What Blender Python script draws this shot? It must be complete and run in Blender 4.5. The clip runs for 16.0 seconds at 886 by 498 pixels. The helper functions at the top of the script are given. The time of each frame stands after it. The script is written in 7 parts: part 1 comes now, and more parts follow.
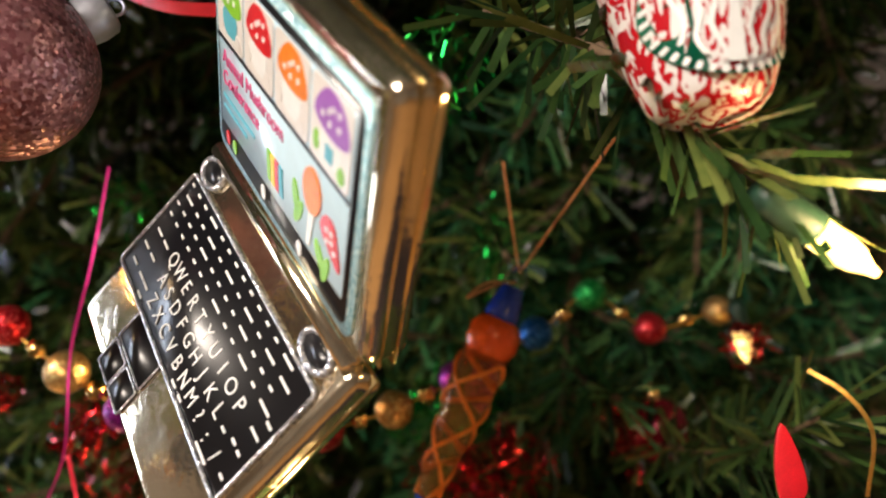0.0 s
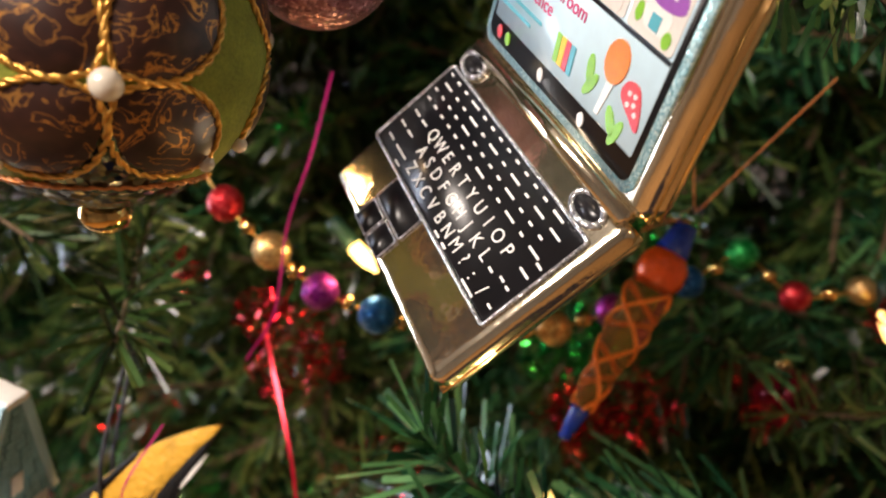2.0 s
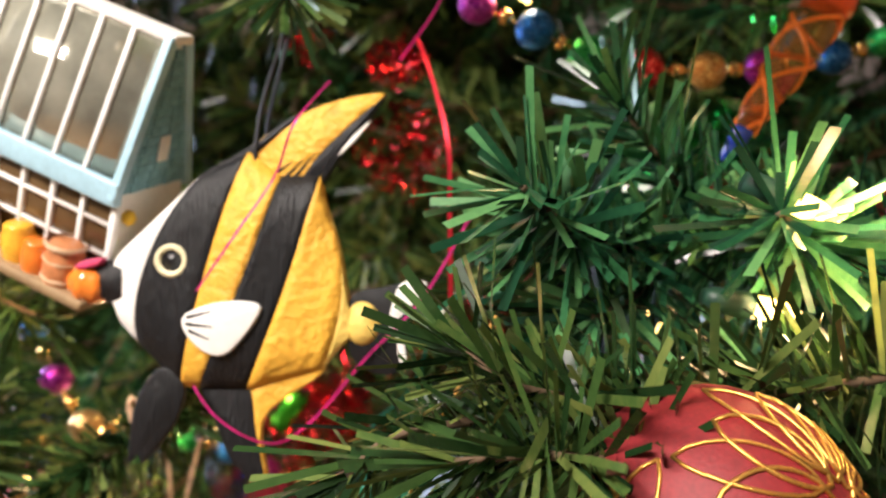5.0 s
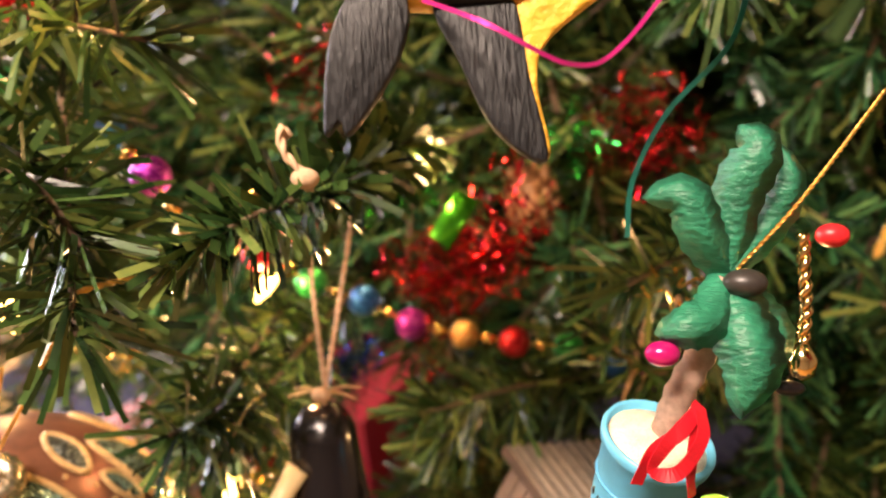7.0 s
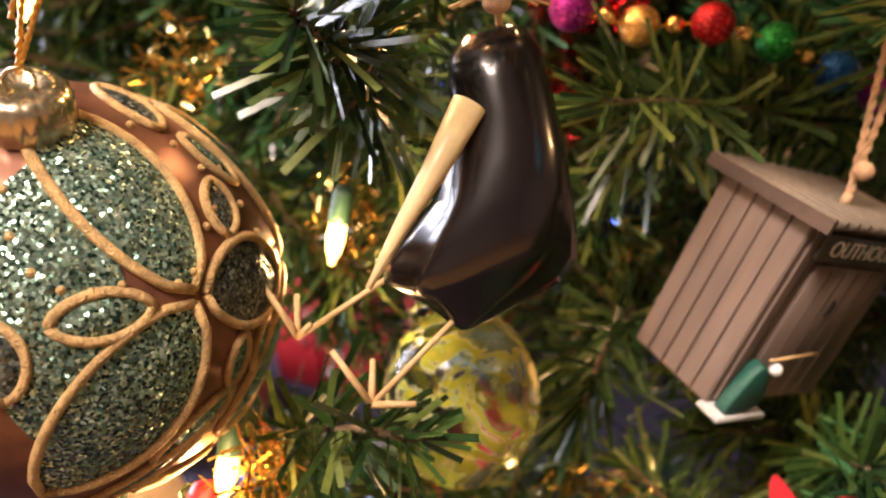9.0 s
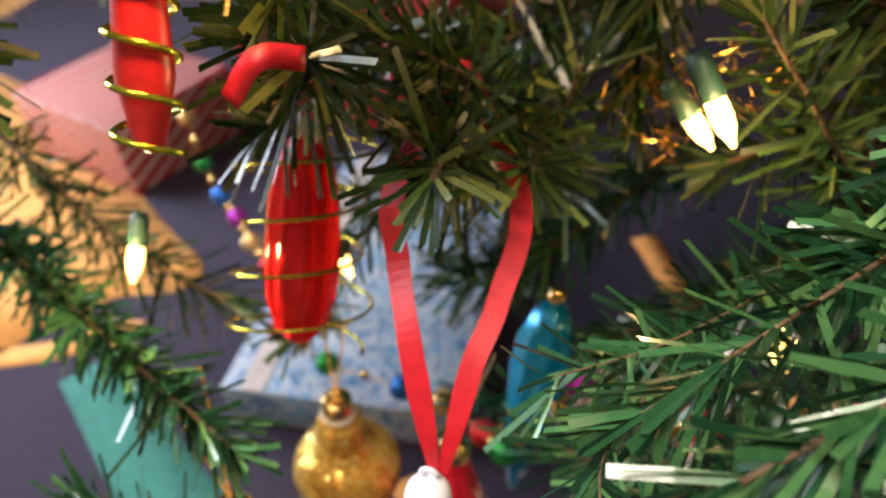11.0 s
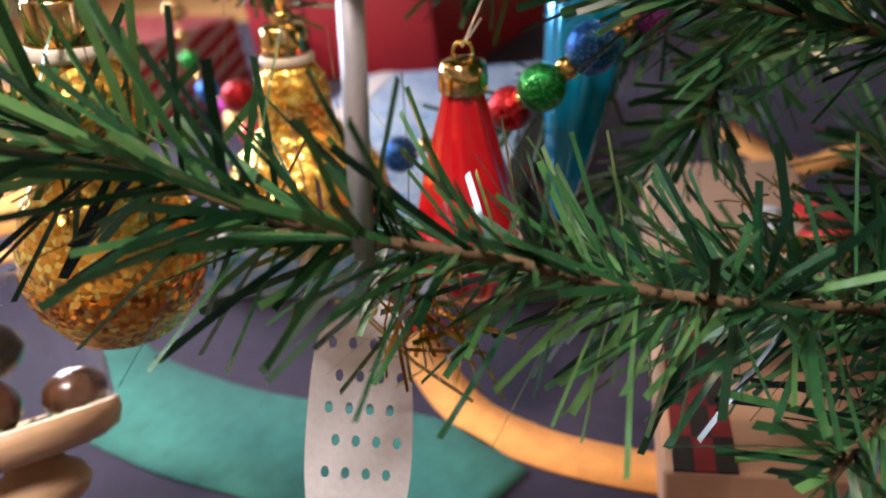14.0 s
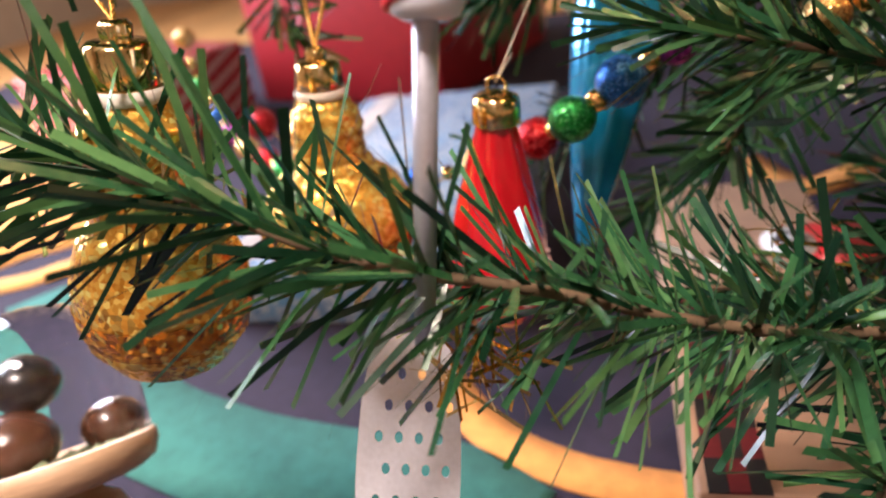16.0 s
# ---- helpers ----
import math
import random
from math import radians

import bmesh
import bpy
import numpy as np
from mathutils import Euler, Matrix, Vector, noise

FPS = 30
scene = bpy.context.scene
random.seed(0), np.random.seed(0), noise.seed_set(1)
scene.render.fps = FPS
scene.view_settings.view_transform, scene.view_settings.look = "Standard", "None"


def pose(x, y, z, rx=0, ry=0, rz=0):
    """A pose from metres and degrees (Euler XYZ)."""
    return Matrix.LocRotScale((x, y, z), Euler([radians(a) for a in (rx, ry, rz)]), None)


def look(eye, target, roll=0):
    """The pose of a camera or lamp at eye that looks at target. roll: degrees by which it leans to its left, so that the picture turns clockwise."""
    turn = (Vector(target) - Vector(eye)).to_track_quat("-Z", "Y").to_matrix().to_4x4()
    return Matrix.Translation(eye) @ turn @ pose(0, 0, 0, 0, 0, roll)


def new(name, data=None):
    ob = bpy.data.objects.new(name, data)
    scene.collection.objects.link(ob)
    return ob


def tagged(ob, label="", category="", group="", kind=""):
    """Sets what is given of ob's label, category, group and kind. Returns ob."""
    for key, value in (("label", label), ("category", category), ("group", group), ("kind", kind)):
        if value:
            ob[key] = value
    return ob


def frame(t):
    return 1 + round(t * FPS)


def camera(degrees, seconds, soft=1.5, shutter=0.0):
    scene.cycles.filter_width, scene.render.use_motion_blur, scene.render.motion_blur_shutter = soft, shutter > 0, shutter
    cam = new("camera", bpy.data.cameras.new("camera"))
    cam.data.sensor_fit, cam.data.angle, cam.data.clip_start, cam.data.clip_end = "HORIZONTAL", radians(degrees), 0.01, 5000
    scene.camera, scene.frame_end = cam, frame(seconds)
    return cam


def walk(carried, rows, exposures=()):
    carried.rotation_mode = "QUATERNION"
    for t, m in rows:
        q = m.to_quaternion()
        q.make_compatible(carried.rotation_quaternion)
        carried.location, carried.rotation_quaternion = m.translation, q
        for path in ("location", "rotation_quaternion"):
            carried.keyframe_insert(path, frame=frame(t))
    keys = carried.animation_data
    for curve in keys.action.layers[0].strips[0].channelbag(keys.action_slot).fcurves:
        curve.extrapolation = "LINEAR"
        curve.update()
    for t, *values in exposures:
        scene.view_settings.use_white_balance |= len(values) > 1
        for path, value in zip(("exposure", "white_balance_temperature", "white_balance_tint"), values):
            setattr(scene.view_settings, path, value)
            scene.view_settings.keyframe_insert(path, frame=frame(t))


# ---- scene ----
cam = camera(63.0, 16.0, soft=2.0)
PATH = [
    (0, (0.0360, 0.0480, 1.2150), (-0.3460, 1.8260, 0.3840), -10.60),
    (0.5, (0.0210, 0.0420, 1.2140), (-0.4220, 1.8160, 0.4020), -8.60),
    (1, (0.0080, 0.0280, 1.2120), (-0.4760, 1.8000, 0.4220), -6.30),
    (1.5, (0.0000, 0.0140, 1.2130), (-0.5250, 1.7810, 0.4370), -6.00),
    (2, (-0.0140, -0.0030, 1.2000), (-0.5690, 1.7360, 0.3830), -5.50),
    (2.5, (-0.0350, -0.0170, 1.1880), (-0.6470, 1.6850, 0.3340), -5.90),
    (3, (-0.0440, -0.0250, 1.1760), (-0.6780, 1.6380, 0.2630), -5.40),
    (3.2, (-0.0410, -0.0310, 1.1730), (-0.6670, 1.6280, 0.2480), -4.90),
    (5.3, (-0.1080, -0.0770, 1.0240), (-0.6460, 1.7200, 0.3290), -1.50),
    (5.5, (-0.1300, -0.0770, 1.0060), (-0.6780, 1.7150, 0.3080), -2.30),
    (6, (-0.1580, -0.0680, 0.9620), (-0.7130, 1.7190, 0.2540), -4.00),
    (6.5, (-0.1910, -0.0540, 0.9300), (-0.7560, 1.7290, 0.2220), -5.40),
    (7, (-0.2040, -0.0370, 0.8970), (-0.7980, 1.7290, 0.1710), -5.90),
    (7.5, (-0.2160, -0.0410, 0.8720), (-0.8460, 1.7040, 0.1260), -6.70),
    (8, (-0.2420, -0.0330, 0.8430), (-0.8850, 1.6990, 0.0780), -6.80),
    (8.5, (-0.2630, -0.0240, 0.7910), (-0.9000, 1.7170, 0.0410), -7.60),
    (9, (-0.3010, -0.0160, 0.7380), (-0.9300, 1.7140, -0.0440), -8.00),
    (9.5, (-0.3340, -0.0030, 0.6960), (-0.9560, 1.7210, -0.1070), -8.90),
    (9.7, (-0.3472, 0.0022, 0.6792), (-0.9737, 1.6902, -0.1915), -7.68),
    (11.8, (-0.3650, 0.0290, 0.4990), (-0.8730, 1.4130, -0.8530), -7.40),
    (12, (-0.3640, 0.0330, 0.4690), (-0.9090, 1.4390, -0.8440), -8.80),
    (12.2, (-0.3750, 0.0220, 0.4340), (-0.9190, 1.4590, -0.8460), -9.20),
    (12.5, (-0.3870, 0.0070, 0.3720), (-0.9590, 1.5650, -0.7430), -7.90),
    (13, (-0.3900, -0.0040, 0.3250), (-0.9810, 1.6030, -0.7090), -8.30),
    (13.5, (-0.3820, -0.0070, 0.2880), (-1.0090, 1.6230, -0.6860), -8.60),
    (14, (-0.3740, -0.0020, 0.2780), (-1.0280, 1.6290, -0.6770), -9.30),
    (14.5, (-0.3670, 0.0030, 0.2790), (-1.0350, 1.6310, -0.6720), -10.00),
    (15, (-0.3760, 0.0020, 0.2800), (-1.0290, 1.6450, -0.6540), -10.10),
    (15.5, (-0.3870, -0.0010, 0.2810), (-1.0300, 1.6470, -0.6520), -9.70),
    (16, (-0.3880, -0.0100, 0.2880), (-1.0260, 1.6480, -0.6290), -9.60),
]
walk(cam, [(t, look(eye, aim, roll)) for t, eye, aim, roll in PATH],
     [(0, -0.3, 6100, 14), (2.0, -0.25, 6050, 17), (3.2, 0.2, 5850, 17), (5.5, 0.35, 5800, 14), (6.0, 0.45, 6100, 14), (7.0, 0.92, 6900, 24), (8.0, 1.02, 7200, 32), (9.0, 0.72, 6500, 24), (9.7, 0.55, 5950, 17), (12.0, 0.3, 6550, 22), (12.5, 0.38, 6650, 31), (13.0, 0.48, 6600, 30), (13.5, 0.6, 6250, 23), (14.5, 0.85, 6150, 21), (16.0, 1.0, 6300, 26)])
cam.data.dof.use_dof, cam.data.dof.focus_distance, cam.data.dof.aperture_fstop = True, 0.215, 8.0

# ---- light: a room in the evening, one ceiling lamp and a grey window, and the tree's own bulbs ----
world = bpy.data.worlds.new("room_dusk")
scene.world = world
world.use_nodes = True
world.node_tree.nodes["Background"].inputs[0].default_value = (0.75, 0.85, 1.0, 1)
world.node_tree.nodes["Background"].inputs[1].default_value = 0.025


def area(name, place, target, sx, sy, watts, colour):
    data = bpy.data.lights.new(name, "AREA")
    data.shape, data.size, data.size_y, data.energy, data.color = "RECTANGLE", sx, sy, watts, colour
    ob = new(name, data)
    ob.matrix_world = look(place, target)
    return ob


area("ceiling_lamp_light", (-0.55, -0.62, 2.36), (-0.4, 0.2, 0.8), 0.7, 0.5, 84, (1.0, 0.86, 0.68))
area("window_light", (-2.3, 0.7, 1.1), (-0.4, 0.2, 0.6), 0.9, 1.1, 58, (0.82, 0.91, 1.0))
scene.view_settings.exposure = 0.0


def glow_lamp(place, watts):
    data = bpy.data.lights.new("bulb_glow", "POINT")
    data.energy, data.color, data.shadow_soft_size = watts * 2.4, (1.0, 0.6, 0.24), 0.006
    new("bulb_glow", data).location = place


# ---- materials ----
def nodes_of(name):
    m = bpy.data.materials.new(name)
    m.use_nodes = True
    return m, m.node_tree.nodes, m.node_tree.links, m.node_tree.nodes["Principled BSDF"]


def ramp(nt, fac, stops):
    r = nt.nodes.new("ShaderNodeValToRGB")
    while len(r.color_ramp.elements) < len(stops):
        r.color_ramp.elements.new(0.5)
    for e, (p, c) in zip(r.color_ramp.elements, stops):
        e.position, e.color = p, (*c, 1)
    nt.links.new(fac, r.inputs[0])
    return r.outputs[0]


def plain(name, colour, rough=0.5, metal=0.0, vary=0.25, grain=400.0, bump=0.15, coat=0.0, glass=0.0, stretch=None, glow=0.0, depth=0.0006):
    """A surface with coarse and fine variation of its colour and a fine relief."""
    m, n, l, b = nodes_of(name)
    tc = n.new("ShaderNodeTexCoord")
    src = tc.outputs["Object"]
    if stretch:
        mp = n.new("ShaderNodeMapping")
        mp.inputs["Scale"].default_value = stretch
        l.new(src, mp.inputs[0])
        src = mp.outputs[0]
    fine, coarse = n.new("ShaderNodeTexNoise"), n.new("ShaderNodeTexNoise")
    fine.inputs["Scale"].default_value, coarse.inputs["Scale"].default_value = grain, grain / 9
    fine.inputs["Detail"].default_value = 4
    for t in (fine, coarse):
        l.new(src, t.inputs["Vector"])
    mix = n.new("ShaderNodeMath")
    mix.operation = "ADD"
    l.new(fine.outputs[0], mix.inputs[0])
    l.new(coarse.outputs[0], mix.inputs[1])
    half = n.new("ShaderNodeMath")
    half.operation = "MULTIPLY"
    half.inputs[1].default_value = 0.5
    l.new(mix.outputs[0], half.inputs[0])
    lo = tuple(max(0, c * (1 - vary)) for c in colour)
    hi = tuple(min(1, c * (1 + vary)) for c in colour)
    l.new(ramp(m.node_tree, half.outputs[0], [(0.32, lo), (0.68, hi)]), b.inputs["Base Color"])
    b.inputs["Roughness"].default_value, b.inputs["Metallic"].default_value = rough, metal
    b.inputs["Coat Weight"].default_value, b.inputs["Transmission Weight"].default_value = coat, glass
    b.inputs["Coat Roughness"].default_value = 0.08
    if bump:
        bp = n.new("ShaderNodeBump")
        bp.inputs["Strength"].default_value, bp.inputs["Distance"].default_value = bump, depth
        l.new(half.outputs[0], bp.inputs["Height"])
        l.new(bp.outputs[0], b.inputs["Normal"])
    if glow:
        b.inputs["Emission Color"].default_value = (*colour, 1)
        b.inputs["Emission Strength"].default_value = glow
    return m


def islands(name, stops, rough=0.4, metal=0.0, grain=300.0):
    """Many loose pieces, each with its own tone."""
    m, n, l, b = nodes_of(name)
    g = n.new("ShaderNodeNewGeometry")
    tc, nz = n.new("ShaderNodeTexCoord"), n.new("ShaderNodeTexNoise")
    nz.inputs["Scale"].default_value = grain
    l.new(tc.outputs["Object"], nz.inputs["Vector"])
    add = n.new("ShaderNodeMath")
    add.operation = "MULTIPLY_ADD"
    add.inputs[1].default_value = 0.25
    l.new(nz.outputs[0], add.inputs[0])
    sc = n.new("ShaderNodeMath")
    sc.operation = "MULTIPLY"
    sc.inputs[1].default_value = 0.85
    l.new(g.outputs["Random Per Island"], sc.inputs[0])
    l.new(sc.outputs[0], add.inputs[2])
    l.new(ramp(m.node_tree, add.outputs[0], stops), b.inputs["Base Color"])
    b.inputs["Roughness"].default_value, b.inputs["Metallic"].default_value = rough, metal
    return m


def glitter(name, dark, light, size=0.0007, rough=0.28, metal=0.85, tilt=0.9):
    """Small flakes, each tilted its own way."""
    m, n, l, b = nodes_of(name)
    tc, v = n.new("ShaderNodeTexCoord"), n.new("ShaderNodeTexVoronoi")
    v.inputs["Scale"].default_value = 1 / size
    l.new(tc.outputs["Object"], v.inputs["Vector"])
    sep = n.new("ShaderNodeSeparateColor")
    l.new(v.outputs["Color"], sep.inputs[0])
    l.new(ramp(m.node_tree, sep.outputs[0], [(0.1, dark), (0.75, light), (1.0, tuple(min(1, c * 1.6 + 0.15) for c in light))]), b.inputs["Base Color"])
    sub, mul, addn, nrm = (n.new("ShaderNodeVectorMath") for _ in range(4))
    g = n.new("ShaderNodeNewGeometry")
    sub.operation, mul.operation, addn.operation, nrm.operation = "SUBTRACT", "SCALE", "ADD", "NORMALIZE"
    l.new(v.outputs["Color"], sub.inputs[0])
    sub.inputs[1].default_value = (0.5, 0.5, 0.5)
    l.new(sub.outputs[0], mul.inputs[0])
    mul.inputs["Scale"].default_value = tilt
    l.new(g.outputs["Normal"], addn.inputs[0])
    l.new(mul.outputs[0], addn.inputs[1])
    l.new(addn.outputs[0], nrm.inputs[0])
    l.new(nrm.outputs[0], b.inputs["Normal"])
    b.inputs["Roughness"].default_value, b.inputs["Metallic"].default_value = rough, metal
    return m


def clear_glass(name, colour, rough=0.03, body=0.0):
    m, n, l, b = nodes_of(name)
    b.inputs["Base Color"].default_value = (*colour, 1)
    b.inputs["Transmission Weight"].default_value = 1.0 - body
    b.inputs["Roughness"].default_value, b.inputs["IOR"].default_value = rough, 1.3
    return m


NEEDLE = islands("needle_green", [(0.0, (0.005, 0.015, 0.005)), (0.35, (0.016, 0.044, 0.011)), (0.7, (0.05, 0.1, 0.022)), (1.0, (0.16, 0.19, 0.045))], 0.27)
NEEDLE_BLUE = islands("needle_bluegreen", [(0.0, (0.004, 0.017, 0.01)), (0.35, (0.009, 0.05, 0.021)), (0.7, (0.036, 0.14, 0.05)), (1.0, (0.11, 0.26, 0.085))], 0.26)
BROWN_WIRE = plain("brown_wire", (0.12, 0.075, 0.04), 0.8)
BARK = plain("trunk_brown", (0.05, 0.035, 0.025), 0.8)
GOLD = plain("gold_mirror", (0.85, 0.62, 0.27), 0.12, 1.0, 0.1, 90, 0.12)
PALE_GOLD = plain("pale_gold_mirror", (0.92, 0.81, 0.6), 0.13, 0.98, 0.1, 55, 0.75, depth=0.0016)
SILVER = plain("brushed_steel", (0.5, 0.51, 0.58), 0.38, 0.6, 0.12, 500, 0.1)
GOLD_CORD = plain("gold_cord", (0.75, 0.42, 0.09), 0.32, 0.85, 0.35, 1500, 0.6)
COPPER_CORD = plain("copper_cord", (0.5, 0.2, 0.06), 0.4, 0.6, 0.4, 1500, 0.6)
GOLD_BEAD = plain("gold_bead", (0.85, 0.55, 0.18), 0.14, 1.0, 0.15, 300, 0.15)
TWINE = plain("cotton_twine", (0.55, 0.36, 0.22), 0.9, 0, 0.35, 1800, 0.8)
BLACK_CORD = plain("black_cord", (0.008, 0.008, 0.01), 0.7)
RED_RIBBON = plain("red_satin", (0.45, 0.006, 0.014), 0.48, 0, 0.2, 1500, 0.2)
PINK_FOIL = plain("magenta_foil", (0.7, 0.03, 0.26), 0.3, 0.6, 0.3, 200, 0.2)
TEAL_FOIL = plain("teal_curl", (0.01, 0.2, 0.16), 0.3, 0.3)
SILVER_GLITTER = glitter("silver_glitter", (0.35, 0.35, 0.37), (0.8, 0.8, 0.83), 0.0006)
RED_TINSEL = islands("red_tinsel", [(0.0, (0.12, 0.0, 0.004)), (0.6, (0.55, 0.008, 0.02)), (1.0, (0.9, 0.05, 0.05))], 0.18, 0.9)
GREEN_TINSEL = islands("green_tinsel", [(0.0, (0.0, 0.08, 0.01)), (0.6, (0.01, 0.4, 0.05)), (1.0, (0.1, 0.75, 0.12))], 0.18, 0.9)
GOLD_TINSEL = islands("gold_tinsel", [(0.0, (0.25, 0.13, 0.02)), (0.6, (0.7, 0.42, 0.08)), (1.0, (0.95, 0.7, 0.2))], 0.18, 0.9)
BLUE_TINSEL = islands("blue_tinsel", [(0.0, (0.0, 0.005, 0.08)), (1.0, (0.02, 0.08, 0.6))], 0.18, 0.9)
BULB = plain("lit_bulb", (1.0, 0.6, 0.15), 0.1, 0, 0.05, 300, 0, glow=6.5)
SOCKET = plain("green_socket", (0.015, 0.05, 0.03), 0.45)
BEADS = {
    "red": glitter("red_bead", (0.22, 0.0, 0.006), (0.62, 0.012, 0.02), 0.0008, 0.3, 0.7, 0.5),
    "green": glitter("green_bead", (0.0, 0.1, 0.015), (0.01, 0.36, 0.06), 0.0008, 0.3, 0.7, 0.5),
    "blue": glitter("blue_bead", (0.0, 0.04, 0.2), (0.01, 0.16, 0.55), 0.0008, 0.3, 0.7, 0.5),
    "purple": glitter("purple_bead", (0.12, 0.0, 0.13), (0.42, 0.02, 0.4), 0.0008, 0.3, 0.7, 0.5),
    "gold": glitter("gold_glitter_bead", (0.4, 0.2, 0.05), (0.85, 0.52, 0.2), 0.0008, 0.3, 0.8, 0.6),
}


# ---- mesh helpers ----
def mesh_object(name, bm, material, smooth=True):
    me = bpy.data.meshes.new(name)
    bmesh.ops.recalc_face_normals(bm, faces=bm.faces)
    bm.to_mesh(me)
    bm.free()
    for m in material if isinstance(material, (list, tuple)) else [material]:
        me.materials.append(m)
    if smooth:
        me.polygons.foreach_set("use_smooth", [True] * len(me.polygons))
    return new(name, me)


def part(name, bm, material, parent, label="", smooth=True):
    ob = mesh_object(name, bm, material, smooth)
    ob.parent = parent
    if label:
        tagged(ob, label)
    return ob


def thing(name, m, label, category, group="", kind=""):
    ob = new(name)
    ob.empty_display_size = 0.01
    ob.matrix_world = m
    return tagged(ob, label, category, group, kind)


def lathe(profile, segs=32, bm=None, m=None, fold=0.0, folds=0):
    """Turns (radius, height) pairs round z. fold: depth of upright flutes."""
    bm = bm or bmesh.new()
    rings = []
    for r, z in profile:
        if r < 1e-6:
            rings.append([bm.verts.new((0, 0, z))])
        else:
            rings.append([bm.verts.new((r * (1 + fold * math.cos(folds * a)) * math.cos(a), r * (1 + fold * math.cos(folds * a)) * math.sin(a), z)) for a in (2 * math.pi * i / segs for i in range(segs))])
    for a, b in zip(rings, rings[1:]):
        for i in range(segs):
            j = (i + 1) % segs
            if len(a) == 1 and len(b) > 1:
                bm.faces.new((a[0], b[j], b[i]))
            elif len(b) == 1 and len(a) > 1:
                bm.faces.new((a[i], a[j], b[0]))
            elif len(a) > 1:
                bm.faces.new((a[i], a[j], b[j], b[i]))
    if m is not None:
        bmesh.ops.transform(bm, matrix=m, verts=[v for ring in rings for v in ring])
    return bm


def curve_points(pts, n=8):
    """A smooth line through the points."""
    p = [Vector(q) for q in pts]
    if len(p) < 3:
        return [p[0].lerp(p[-1], i / n) for i in range(n + 1)]
    q = [p[0] * 2 - p[1], *p, p[-1] * 2 - p[-2]]
    out = []
    for i in range(1, len(q) - 2):
        a, b, c, d = q[i - 1 : i + 3]
        for k in range(n):
            t = k / n
            out.append(0.5 * ((2 * b) + (c - a) * t + (2 * a - 5 * b + 4 * c - d) * t * t + (3 * b - a - 3 * c + d) * t**3))
    return out + [p[-1]]


def frames_along(p):
    """Sideways and upward vectors carried along a line."""
    out, side = [], None
    for i, a in enumerate(p):
        t = (p[min(i + 1, len(p) - 1)] - p[max(i - 1, 0)]).normalized()
        side = (t.orthogonal() if side is None else side - t * side.dot(t)).normalized()
        out.append((t, side, t.cross(side)))
    return out


def tube(pts, radius, segs=7, bm=None):
    bm = bm or bmesh.new()
    rings = []
    for i, (p, (t, s, u)) in enumerate(zip(pts, frames_along(pts))):
        r = radius(i / (len(pts) - 1)) if callable(radius) else radius
        rings.append([bm.verts.new(p + (s * math.cos(a) + u * math.sin(a)) * r) for a in (2 * math.pi * k / segs for k in range(segs))])
    for a, b in zip(rings, rings[1:]):
        for i in range(segs):
            bm.faces.new((a[i], a[(i + 1) % segs], b[(i + 1) % segs], b[i]))
    bm.faces.new(rings[0][::-1])
    bm.faces.new(rings[-1])
    return bm


def rope(pts, radius, bm=None, pitch=None):
    """Two strands laid round each other."""
    bm = bm or bmesh.new()
    pitch = pitch or radius * 7
    n = [0.0]
    for a, b in zip(pts, pts[1:]):
        n.append(n[-1] + (b - a).length)
    steps = max(6, min(260, int(n[-1] / (pitch / 6))))
    fine, k = [], 0
    for i in range(steps + 1):
        d = n[-1] * i / steps
        while k < len(n) - 2 and n[k + 1] < d:
            k += 1
        f = (d - n[k]) / max(1e-9, n[k + 1] - n[k])
        fine.append((d, pts[k].lerp(pts[k + 1], f)))
    fr = frames_along([p for _, p in fine])
    for phase in (0, math.pi):
        tube([p + (s * math.cos(2 * math.pi * d / pitch + phase) + u * math.sin(2 * math.pi * d / pitch + phase)) * radius * 0.5 for (d, p), (_, s, u) in zip(fine, fr)], radius * 0.58, 5, bm)
    return bm


def ribbon(pts, width, normal, thick=0.0004, bm=None, taper=None):
    """A flat band whose broad side faces along normal."""
    bm = bm or bmesh.new()
    rows, nv = [], Vector(normal).normalized()
    for i, p in enumerate(pts):
        t = (pts[min(i + 1, len(pts) - 1)] - pts[max(i - 1, 0)]).normalized()
        s = t.cross(nv).normalized()
        w = width * (taper(i / (len(pts) - 1)) if taper else 1) / 2
        f = s.cross(t).normalized() * thick / 2
        rows.append([bm.verts.new(p + s * w + f), bm.verts.new(p - s * w + f), bm.verts.new(p - s * w - f), bm.verts.new(p + s * w - f)])
    for a, b in zip(rows, rows[1:]):
        for i in range(4):
            bm.faces.new((a[i], a[(i + 1) % 4], b[(i + 1) % 4], b[i]))
    bm.faces.new(rows[0][::-1])
    bm.faces.new(rows[-1])
    return bm


def box(x0, y0, z0, x1, y1, z1, bevel=0.0, segments=2, bm=None):
    bm = bm or bmesh.new()
    made = bmesh.ops.create_cube(bm, size=1, matrix=Matrix.LocRotScale(((x0 + x1) / 2, (y0 + y1) / 2, (z0 + z1) / 2), None, (x1 - x0, y1 - y0, z1 - z0)))
    if bevel:
        edges = list({e for v in made["verts"] for e in v.link_edges})
        bmesh.ops.bevel(bm, geom=edges, offset=bevel, segments=segments, profile=0.6, affect="EDGES")
    return bm


